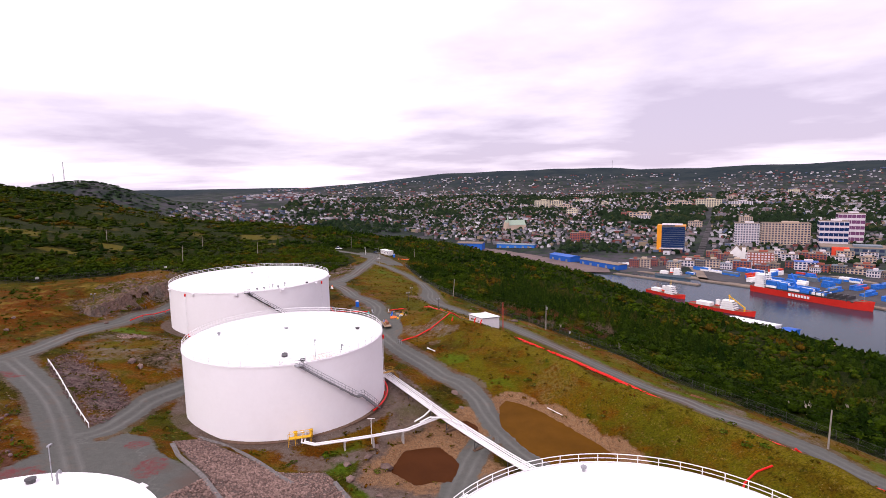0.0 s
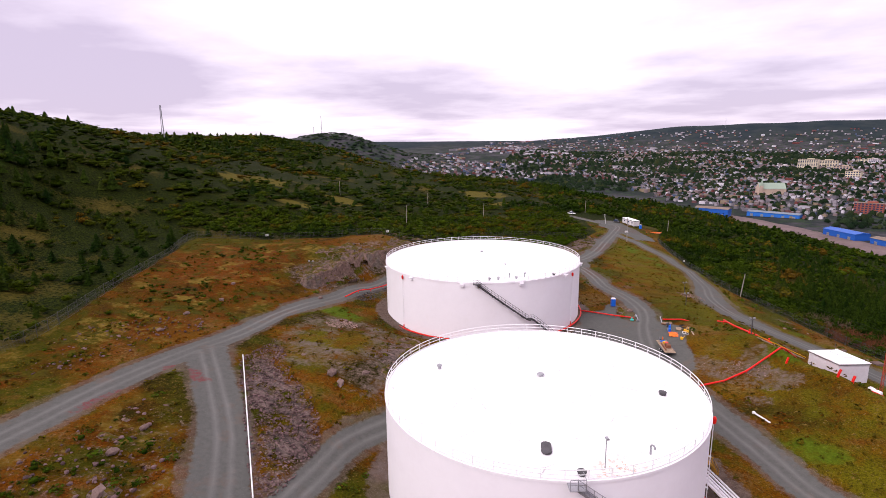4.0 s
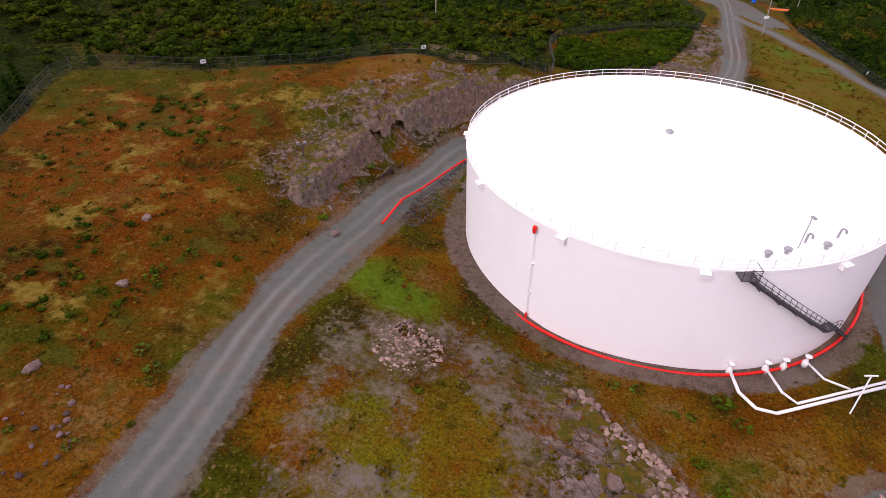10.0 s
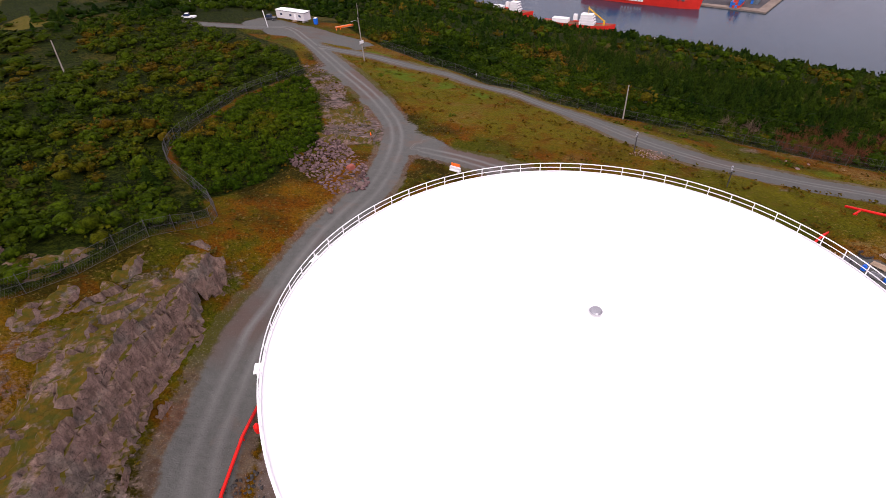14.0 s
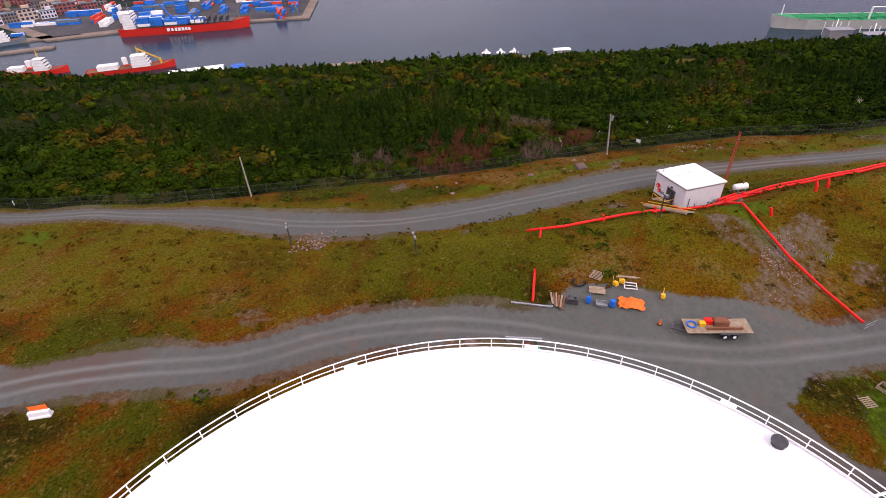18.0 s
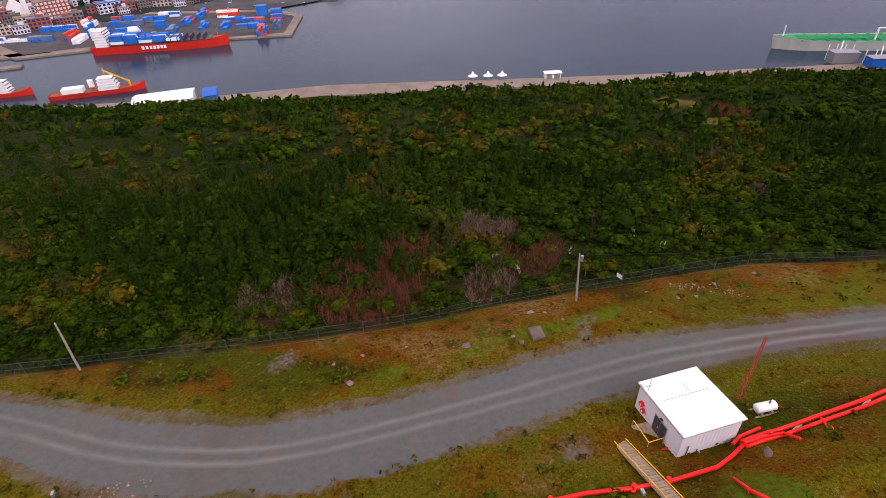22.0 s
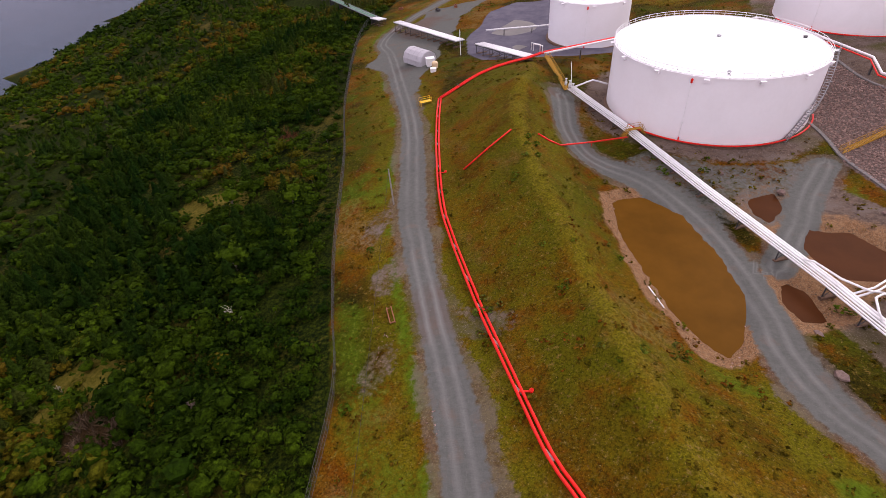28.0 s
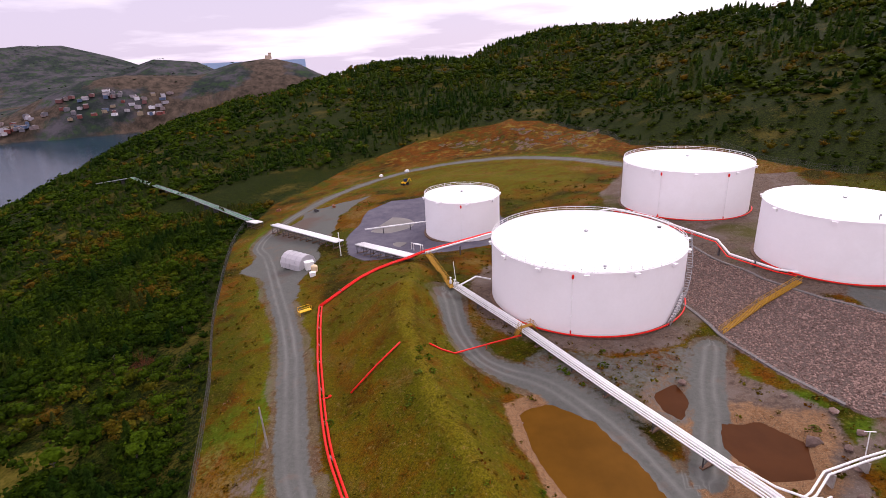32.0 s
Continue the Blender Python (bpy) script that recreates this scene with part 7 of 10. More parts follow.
for k, (x, y, w, h, m_) in enumerate(((556, -10, 22, 9, GALV), (549, -40, 26, 8, BLUEWALL), (556, -70, 16, 6, SHIPWHITE))):
    t = thing("jetty_building", (x, y, -116), -1.3, "loading jetty house with steelwork", "building", "jetty houses")
    part("wall", Build().box((0, 0, h / 2), (w, 11, h)), m_, t)
    part("roof", Build().box((0, 0, h + 0.3), (w + 1, 12, 0.5)), GALV, t)
    for q in range(4):
        part("frame", Build().beam((-w / 2 + w * q / 3, 6.5, 0), (-w / 2 + w * q / 3, 6.5, h + 5), 0.5), SHIPWHITE, t)
    part("arm", Build().beam((0, 6, h), (6, 16, h + 5), 0.7), SHIPWHITE, t)
for k in range(60):
    x, y = streets.uniform(380, 520), streets.uniform(960, 1020)
    x, y = 300 + 3.4 * k, 985 - 0.4 * k + streets.uniform(-6, 6)
    t = thing("parked_truck", (x, y, hz(x, y)), -0.5 + streets.normal(0, 0.1), "white box truck parked on the waterfront", "truck", "waterfront trucks")
    part("box", Build().box((0, 0, 2.2), (8.5, 2.5, 2.8)), SHIPWHITE, t)
    part("cab", Build().box((5.2, 0, 1.6), (2.0, 2.4, 2.2)), (CONTRED, CONTBLUE, SHIPWHITE)[k % 3], t)
# tower on the headland, masts on the hills
tw = thing("stone_tower", (852, -1571, hz(852, -1571) - 1), 0.3, "small square stone tower on the headland", "tower")
part("wall", Build().box((0, 0, 6), (16, 12, 12)), TANWALL, tw)
part("turret", Build().lathe([(4.6, 0), (4.6, 17), (5.2, 17), (5.2, 20), (0.1, 20)], 8, (-6, -4)), TANWALL, tw)
for x, y, h in ((-1150, 1640, 62), (-1190, 1650, 30), (-440, 400, 34), (1300, 4150, 70), (300, 4250, 60)):
    t = thing("radio_mast", (x, y, hz(x, y) - 2), 0, "slim lattice radio mast on the hilltop", "mast", "radio masts")
    for k in range(3):
        a = k * 2.094
        part("leg", Build().beam((1.4 * math.cos(a), 1.4 * math.sin(a), 0), (0.4 * math.cos(a), 0.4 * math.sin(a), h), 0.45), GALV, t)


# ---- stones ----
def stone_shape(seed):
    r = np.random.default_rng(seed)
    bm = bmesh.new()
    bmesh.ops.create_icosphere(bm, subdivisions=1, radius=1.0)
    vs = [tuple(np.array(v.co) * r.uniform(0.65, 1.1) * np.array([1, r.uniform(0.7, 1.0), 0.65])) for v in bm.verts]
    fs = [tuple(v.index for v in f.verts) for f in bm.faces]
    bm.free()
    return vs, fs


STONES = [stone_shape(k) for k in range(6)]
DARKRUB = material("dark_red_rubble", (0.125, 0.080, 0.078), 0.9, vary=0.3, scale=1.0, fine=8.0, bump=0.4, island=0.5, spec=0.04)
GREYRUB = material("dark_grey_rubble", (0.068, 0.064, 0.062), 0.9, vary=0.3, scale=1.0, fine=8.0, bump=0.4, island=0.5, spec=0.04)
DARK_MESH = [Build().add(*s).mesh("stone", DARKRUB) for s in STONES]
STONE_MESH = [Build().add(*s).mesh("stone", RIPRAP) for s in STONES]
BOULDER_MESH = [Build().add(*s).mesh("boulder", ROCKM) for s in STONES]


def in_poly(n, poly, seed=0):
    r = np.random.default_rng(seed)
    xs, ys = [p[0] for p in poly], [p[1] for p in poly]
    x, y = r.uniform(min(xs), max(xs), n), r.uniform(min(ys), max(ys), n)
    k = poly_dist(x, y, poly) < -0.2
    return x[k], y[k]


def stone_bed(name, poly, n, size, label, singles, seed, mat=None):
    """A bed of broken stone: some are pieces of their own, the rest is joined."""
    x, y = in_poly(n, poly, seed)
    rows = rows_of(x, y, size, size, 0.4, -size * 0.25)
    bed = tagged(new(name), label, "stones")
    for k, row in enumerate(rows[:singles]):
        ob = part("stone", (STONE_MESH if mat is None else DARK_MESH)[k % 6], None, bed, loc=row[:3], rz=row[5])
        ob.scale = (row[3], row[3], row[4])
    rest = scatter("loose_stone", STONES, mat or RIPRAP, rows[singles:], "", "")
    del rest["kind"]
    tagged(rest, kind="stuff")
    rest.parent = bed


stone_bed("riprap_slope", RIP_B, 10500, 0.17, "strip of pale crushed rock beside the yard", 220, 1)
stone_bed("riprap_bank", RIP_C, 27000, 0.18, "bank of crushed pinkish rock below the upper pad", 120, 2)
stone_bed("rubble_strip", RUBBLE, 6000, 0.16, "strip of reddish rubble beside the white rail", 160, 3, DARKRUB)
stone_bed("rubble_heap", [(-74, 252), (-63, 256), (-62, 238), (-65, 229), (-71, 229), (-74, 240)], 1500, 0.28, "heap of pink broken rock by the scrub", 120, 4, DARKRUB)
stone_bed("rubble_heap", [(-50, 140), (-40, 150), (-36, 150), (-38, 144), (-46, 137)], 800, 0.27, "heap of broken red rock near the white pipes", 100, 5)
stone_bed("rubble_heap", [(-70.5, 147.8), (-66.5, 144), (-60, 139.5), (-58.5, 136), (-61.5, 135), (-64.5, 139), (-70, 145)], 1500, 0.3, "strip of pink broken rock below the knoll", 120, 16)
stone_bed("rubble_heap", [(-92, 144), (-89, 149), (-84, 147), (-83, 144), (-87, 140)], 900, 0.2, "spill of pink broken rock on the turf", 80, 6)
stone_bed("gravel_bank", [(-92, 189), (-95.6, 188), (-98.6, 174), (-98.4, 167), (-95.5, 167), (-93.4, 174), (-91.4, 180)], 1500, 0.14, "bank of dark grey stones below the red pipe", 0, 21, GREYRUB)
stone_bed("pond_shingle", [(34, 86), (26, 82), (18, 88), (11, 104), (10, 116), (15, 118), (11, 112), (15, 98), (23, 86)], 900, 0.16, "pale stones along the muddy pond", 0, 7)
stone_bed("stony_patch", WEEDS, 420, 0.13, "loose grey stones in the weeds beside the pipe run", 60, 22, GREYRUB)
stone_bed("stony_patch", ISLAND, 160, 0.14, "loose stones in the weeds in the middle of the track", 40, 23)
stone_bed("scree", [(-13, 158), (-10, 162), (-5, 160), (-1, 158), (3, 153), (-1, 150), (-7, 152)], 1500, 0.10, "grey-brown scree at the foot of the bank", 120, 24)
stone_bed("stony_patch", [(-17, 222), (-10, 223), (-8, 218), (-14, 216.5)], 300, 0.13, "bare stony ground on the bank", 50, 25)
for k, (x, y, q) in enumerate(((64.5, 112.6, 3.2), (46, 135.2, 2.0), (42.7, 158.9, 2.2), (55.7, 124, 2.6), (42.9, 164.7, 1.8), (48.6, 151.4, 1.8), (82.5, 79, 3.0), (72, 97, 2.6))):
    stone_bed("stony_patch", [(x + q * math.cos(a), y + 1.7 * q * math.sin(a)) for a in (0, 0.8, 1.6, 2.4, 3.1, 3.9, 4.7, 5.5)], 110, 0.10, "loose stones in the grass between track and fence", 24, 30 + k)
stone_bed("scattered_stones", [(-108, 92), (-106, 124), (-114, 130), (-124, 112), (-118, 96)], 260, 0.24, "pinkish stones scattered over the russet moor", 120, 42, DARKRUB)
stone_bed("scattered_stones", [(-91, 98), (-78, 92), (-68, 80), (-62, 72), (-72, 58), (-90, 62)], 420, 0.26, "pinkish stones scattered over the russet turf", 240, 41, DARKRUB)
r_ = random.Random(5)
for k, (x, y, s) in enumerate([(-10.5, 86, 1.5), (1.7, 115, 1.2), (3.9, 72.7, 1.0), (-10.5, 76.3, 0.8), (13.6, 69.4, 0.7), (-15.7, 80.3, 1.0), (-17, 85, 0.9), (-13, 92, 0.8), (-14, 88, 1.1), (-11, 97, 0.7), (-66, 137, 0.9), (-58, 133, 1.3), (-62, 128, 1.1), (-70, 118, 1.3), (-68, 123, 1.0), (-60, 124, 1.2), (-73, 120, 1.4), (-57, 138, 0.9), (-82, 124, 0.7), (-76, 80, 1.2), (-82, 86, 1.0), (-70, 72, 1.3), (-78, 74, 1.1), (-84, 92, 0.8), (-73, 66, 1.4), (-66, 66, 1.2), (-104, 160, 0.8), (22, 186, 0.6), (20, 193, 0.7), (10, 205, 0.6), (-7, 118, 0.8), (3, 108, 0.9), (-28, 191, 1.1), (-30, 188, 0.9), (-66, 231, 0.9), (-73, 225, 0.8), (82, 138, 1.4), (105, 170, 2.2), (103, 172, 1.6), (-118, 140, 0.9), (-124, 150, 0.8), (-116, 128, 1.0), (-112, 118, 0.9), (39.4, 170.4, 0.4), (38.6, 166.1, 0.5), (39.8, 163.6, 0.45), (29.8, 186.2, 0.6), (30.3, 184.2, 0.4), (23.1, 187.4, 0.45), (33.5, 170, 0.5), (28.8, 181.5, 0.35), (44.4, 160.7, 0.5), (49.2, 154.5, 0.45), (15.5, 206, 0.4), (13, 209, 0.35)]):
    ob = single("boulder", BOULDER_MESH[k % 6], None, "weathered pinkish grey boulder", "boulder", group="boulders", loc=(x, y, hz(x, y) + s * 0.15), rz=k * 2.1)
    ob.scale = (s, s * r_.uniform(0.8, 1.1), s * r_.uniform(0.7, 1.0))
# broken bedrock
def facets(x, y, ang, lx, ly, amp, seed):
    """Broken faces of bedrock: tilted flat cells with open joints between them."""
    c, s = math.cos(ang), math.sin(ang)
    wx, wy = (fbm(x, y, 6, 3, seed + 3) - 0.5) * 2.5, (fbm(x, y, 6, 3, seed + 9) - 0.5) * 2.5
    u, v = ((x + wx) * c + (y + wy) * s) / lx, (-(x + wx) * s + (y + wy) * c) / ly

    def h(a, b, k):
        n = np.sin(a * 127.1 + b * 311.7 + (seed + k) * 74.7) * 43758.5453
        return n - np.floor(n)
    best, second, out = np.full(x.shape, 9.0), np.full(x.shape, 9.0), np.zeros(x.shape)
    for du in (-1, 0, 1):
        for dv in (-1, 0, 1):
            iu, iv = np.floor(u) + du, np.floor(v) + dv
            ex, ey = u - iu - h(iu, iv, 1), v - iv - h(iu, iv, 2)
            d = np.hypot(ex, ey)
            val = (h(iu, iv, 3) - 0.5) * amp + ex * (h(iu, iv, 4) - 0.5) * amp * 1.2 + ey * (h(iu, iv, 5) - 0.3) * amp * 1.4
            second = np.where(d < best, best, np.minimum(second, d))
            out = np.where(d < best, val, out)
            best = np.minimum(best, d)
    return out - amp * 0.35 * smooth(0.10, 0.0, second - best)


def rock_material():
    m = bpy.data.materials.new("pink_bedrock")
    m.use_nodes = True
    nt = m.node_tree
    bsdf = nt.nodes["Principled BSDF"]
    vec = nd(nt, "ShaderNodeTexCoord").outputs["Object"]
    big, mid, fine = noise_tex(nt, vec, 0.25, 4), noise_tex(nt, vec, 1.2, 5, 0.7), noise_tex(nt, vec, 7.0, 4, 0.7)
    c = mix(nt, ramp(nt, mid, 0.36, 0.64), (0.098, 0.064, 0.050), (0.225, 0.149, 0.120))
    c = mix(nt, ramp(nt, big, 0.50, 0.62), c, mix(nt, ramp(nt, mid, 0.4, 0.6), (0.082, 0.067, 0.056), (0.170, 0.134, 0.110)))
    c = mix(nt, ramp(nt, fine, 0.52, 0.66), c, mix(nt, 1.0, c, (0.5, 0.5, 0.5), "MULTIPLY"))
    c = mix(nt, ramp(nt, noise_tex(nt, vec, 0.9, 6, 0.75), 0.60, 0.70), c, (0.25, 0.178, 0.140))
    # open joints between long slabs, broken off here and there
    bend = mix(nt, 0.7, vec, nd(nt, "ShaderNodeTexNoise", {"Vector": vec, "Scale": 0.5, "Detail": 5.0, "Roughness": 0.7}).outputs[1], "ADD")
    for turn, stretch, wide in ((0.75, (0.16, 0.75, 0.5), 0.016), (-0.5, (0.42, 0.13, 0.3), 0.010)):
        slab = nd(nt, "ShaderNodeMapping", {"Vector": bend, "Rotation": (0.0, 0.0, turn), "Scale": stretch}).outputs[0]
        net = nd(nt, "ShaderNodeTexVoronoi", {"Vector": slab, "Scale": 1.0}, feature="DISTANCE_TO_EDGE").outputs[0]
        gap = noise_tex(nt, vec, 0.7, 4, 0.7)
        c = mix(nt, math_op(nt, "MULTIPLY", ramp(nt, net, wide, 0.0), ramp(nt, gap, 0.48, 0.60)), c, (0.022, 0.017, 0.013))
    # moss and turf hold where the rock lies flat
    nz = nd(nt, "ShaderNodeSeparateXYZ", {0: nd(nt, "ShaderNodeNewGeometry").outputs["Normal"]}).outputs[2]
    moss = math_op(nt, "MULTIPLY", ramp(nt, nz, 0.60, 0.78), ramp(nt, noise_tex(nt, vec, 0.33, 5, 0.7), 0.40, 0.48))
    c = mix(nt, moss, c, mix(nt, ramp(nt, mid, 0.4, 0.6), (0.046, 0.046, 0.005), (0.090, 0.054, 0.006)))
    nt.links.new(c, bsdf.inputs["Base Color"])
    bsdf.inputs["Roughness"].default_value, bsdf.inputs["Specular IOR Level"].default_value = 0.92, 0.1
    b = nd(nt, "ShaderNodeBump", {"Strength": 0.8, "Distance": 0.15, "Height": math_op(nt, "ADD", mid, math_op(nt, "MULTIPLY", fine, 0.4))})
    nt.links.new(b.outputs[0], bsdf.inputs["Normal"])
    return m


BEDROCK = rock_material()


def outcrop(poly, step, ang, size, amp, gaps, label, seed, face=False):
    """A sheet of broken bedrock that breaks through the turf inside an outline."""
    xs, ys = [p[0] for p in poly], [p[1] for p in poly]
    ax, ay = np.arange(min(xs) - 3, max(xs) + 3, step), np.arange(min(ys) - 3, max(ys) + 3, step)
    X, Y = np.meshgrid(ax, ay)
    r = np.random.default_rng(seed)
    X, Y = X + r.uniform(-0.3, 0.3, X.shape) * step, Y + r.uniform(-0.3, 0.3, X.shape) * step
    d = poly_dist(X, Y, poly) + (fbm(X, Y, 9, 4, seed) - 0.5) * 7
    cover = smooth(0.8, -1.2, d) * smooth(gaps + 0.04, gaps - 0.04, fbm(X, Y, 8, 4, seed + 5))
    roads = np.min([line_dist(X, Y, [p[:2] for p in curve(q, 5)]) - w for q, w in ((ROAD_WEST, 3.3), (ROAD_SPUR, 4.0), (ROAD_PAD, 2.9))], axis=0)
    cover = cover * smooth(0.0, 1.2, roads)
    base = height(X, Y)
    if face:
        # a steep face climbs from the foot of the cut to its brow
        rise = np.interp(Y, [160, 166, 183, 197, 211], [3.4, 2.4, 1.7, 1.4, 0.9]) + 2.3 * (line_dist(X, Y, [(-116, 161.5), (-110, 160.8), (-107.3, 166), (-104.5, 183), (-98, 197), (-88.5, 211)]) - 0.6)
        brow = np.interp(Y, [160, 168, 186, 201, 216, 221], [5.3, 6.5, 8.2, 8.6, 5.9, 4.4])
        # ledges: steep risers between narrow shelves
        lift = rise + (fbm(X, Y, 5, 3, 81) - 0.5) * 2.2
        step_ = 1.7
        lift = step_ * (np.floor(lift / step_) + smooth(0.25, 0.75, lift / step_ - np.floor(lift / step_)))
        base = np.maximum(base, np.minimum(lift, brow))
    Z = base + facets(X, Y, ang, size, size * 0.55, amp, seed) + facets(X, Y, ang + 0.3, size * 0.38, size * 0.2, amp * 0.24, seed + 40)
    Z = Z + 0.25 - (1 - cover) * (0.9 + amp)
    n, m = X.shape
    idx = np.arange(n * m).reshape(n, m)
    q = np.stack([idx[:-1, :-1], idx[:-1, 1:], idx[1:, 1:], idx[1:, :-1]], -1).reshape(-1, 4)
    q = q[(cover.ravel()[q] > 0.02).any(1)]
    used, inv = np.unique(q, return_inverse=True)
    me = bpy.data.meshes.new("bedrock")
    me.from_pydata(np.stack([X.ravel(), Y.ravel(), Z.ravel()], 1)[used].tolist(), [], inv.reshape(-1, 4).tolist())
    me.materials.append(BEDROCK)
    tagged(new("bedrock", me), label, "rock", kind="structure")


outcrop([(-118, 171), (-123, 181), (-117, 197), (-109, 211), (-99, 222), (-103, 207), (-108, 195), (-113, 179)], 0.36, 0.75, 3.0, 0.8, 0.44, "bare rock among the turf above the cut", 5)
outcrop([(-109, 159.5), (-117, 165.5), (-116, 176), (-112, 183), (-109.5, 195), (-106, 207), (-99, 217), (-91, 220), (-89, 212), (-97, 197), (-101.5, 186), (-104.8, 178), (-106, 168)], 0.30, 0.75, 3.4, 1.0, 0.56, "steep broken cut of pinkish grey bedrock beside the track", 3, True)
outcrop(BAND, 0.32, -0.45, 3.6, 0.9, 0.50, "low knoll of broken pinkish bedrock above the pad", 8)
outcrop([(-88, 99), (-72, 94), (-60, 66), (-72, 58), (-90, 64)], 0.4, -0.3, 2.2, 0.5, 0.33, "patches of bare pink rock in the russet turf", 12)
outcrop([(-55, 303), (-64, 272), (-68, 250), (-57, 246), (-50, 262), (-51, 300)], 0.4, 0.9, 2.4, 0.5, 0.46, "bare rock shoulder beside the track", 15)
outcrop([(-120, 226), (-108, 229), (-94, 224), (-104, 214), (-116, 214)], 0.4, 0.5, 2.6, 0.7, 0.46, "bare rock along the fence on the hill", 17)
outcrop([(70, -136), (30, -132), (0, -120), (-10, -150), (40, -176), (84, -166)], 0.6, 0.4, 4.0, 0.9, 0.46, "bare rock breaking through the russet knoll", 19)

# ---- fences ----
FPOST = Build().tube([(0, 0, -0.3), (0, 0, 2.5)], 0.036, 6).mesh("fence_post", DARKWIRE)


def fence(line, label):
    pts = resample([(p[0], p[1], 0) for p in curve(line, 4)], 3.2)
    pts = [Vector((p[0], p[1], hz(p[0], p[1]))) for p in pts]
    f = tagged(new("wire_fence"), label, "fence")
    wire, rail = Build(), Build()
    for p in pts:
        part("fence_post", FPOST, None, f, loc=p)
    for a, b in zip(pts, pts[1:]):
        n = max(2, int((b - a).length / 0.30))
        for k in range(n):
            for u, v in (((k / n), (k + 3) / n), ((k + 3) / n, k / n)):
                p, q = a.lerp(b, min(u, 1)), a.lerp(b, min(v, 1))
                wire.beam(p + Vector((0, 0, 0.05)), q + Vector((0, 0, 2.3)), 0.009)
        for h in (0.05, 1.2, 2.3):
            rail.beam(a + Vector((0, 0, h)), b + Vector((0, 0, h)), 0.03)
    tagged(part("chain_link", wire, DARKWIRE, f), kind="stuff")
    part("line_wire", rail, DARKWIRE, f)


fence(FENCE_EAST, "grey chain link fence along the edge of the slope")
fence(FENCE_WEST, "grey chain link fence round the russet moor")
fence(FENCE_SOUTH, "dark chain link fence before the wood beyond the knoll")

# ---- pipes ----
def offset(line, d):
    out = []
    for i, p in enumerate(line):
        a, b = Vector(line[max(0, i - 1)]), Vector(line[min(len(line) - 1, i + 1)])
        t = (b - a).normalized()
        out.append(tuple(Vector(p) + Vector((t.y, -t.x, 0)) * d))
    return out


def trestle(parent, p, ang, w, zt):
    zb = hz(p[0], p[1]) - 0.3
    b = Build()
    c, s = math.cos(ang), math.sin(ang)
    l, r = (p[0] + s * w, p[1] - c * w), (p[0] - s * w, p[1] + c * w)
    for q in (l, r):
        b.beam((*q, zb), (*q, zt), 0.16)
    b.beam((*l, zb + 0.5), (*r, zt - 0.2), 0.09).beam((*r, zb + 0.5), (*l, zt - 0.2), 0.09).beam((*l, zt), (*r, zt), 0.18)
    t = part("trestle", b, STEEL, parent, "black steel trestle")
    part("footing_block", Build().box((p[0], p[1], zb + 0.2), (0.6, 2 * w + 0.5, 0.45), ang), STAINED, t)


main = [(-39, 159.3, -0.8), (-35, 152.3, -0.8), (-14.9, 123.4, -1.7), (-4.9, 108.1, -2.4), (0.9, 98.9, -2.75), (10.2, 85.9, -3.2), (16.6, 77.5, -3.3), (31.3, 58.4, -2.8), (46.2, 42.3, -1.5)]
rack = tagged(new("pipe_rack"), "row of white pipes on black steel trestles", "pipe rack")
for k, d in enumerate((-1.0, -0.52, 0.0, 0.5, 1.0)):
    part("pipe", Build().tube([(p[0], p[1], p[2]) for p in offset(main if k else main[2:], d)], 0.13 if k < 3 else 0.19, 10), PIPEW, rack, smooth=True)
for p in ((40, 49.5), (34, 55.5), (27.5, 63.6), (21.5, 71.2), (16.6, 77.4), (10.7, 85.2), (5.6, 92.2), (0.6, 99.4), (-2.6, 104.4), (-7.6, 112.4), (-13, 120.6), (-19, 129.4), (-24, 136.4), (-30, 145)):
    i = min(range(len(main) - 1), key=lambda q: line_dist(np.array([p[0]]), np.array([p[1]]), main[q:q + 2])[0])
    trestle(rack, p, math.atan2(main[i + 1][1] - main[i][1], main[i + 1][0] - main[i][0]), 0.95, float(np.interp(p[1], [q[1] for q in main[::-1]], [q[2] for q in main[::-1]])) - 0.25)
for p in ((-35, 152.3), (-37, 156)):
    part("pipe_shoe", Build().box((p[0], p[1], -1.2), (0.3, 1.8, 0.2), 0.6), STEEL, rack)
# loop over the main run and the spur to the tank with the yellow valves
part("expansion_loop", Build().tube([(3.6, 94.6, -2.7), (2.7, 95.6, -2.0), (-0.2, 98.6, -2.0), (-3.4, 99.8, -2.3), (-5.4, 98.9, -2.9)], 0.15, 8).tube([(-3.6, 105.6, -2.2), (-3.2, 104.8, -1.7), (-3.4, 101.8, -1.7), (-4.6, 100.2, -2.2), (-6.4, 98.8, -2.7)], 0.15, 8), PIPEW, rack, "white pipe bend over the run", smooth=True)
spur = tagged(new("pipe_spur"), "pair of white pipes on low supports beside the yard slope", "pipes")
for d in (-0.3, 0.3):
    part("pipe", Build().tube(offset([(-26.0, 92.6, -1.5), (-25.4, 89.0, -1.5), (-23.2, 88.2, -1.6), (-19.2, 89.9, -1.9), (-13.6, 92.2, -2.2), (-7.6, 95.0, -2.5), (-4.6, 98.4, -2.8), (-1.4, 100.9, -2.75)], d), 0.15, 10), PIPEW, spur, smooth=True)
for x, y, z in ((-18.4, 90.2, -2.0), (-13.6, 92.2, -2.3), (-8.4, 94.6, -2.5)):
    g = hz(x, y) - 0.3
    part("support", Build().box((x, y, (g + z) / 2 - 0.1), (0.3, 1.3, max(0.3, z - 0.1 - g)), 0.3), CONCRETE, spur)
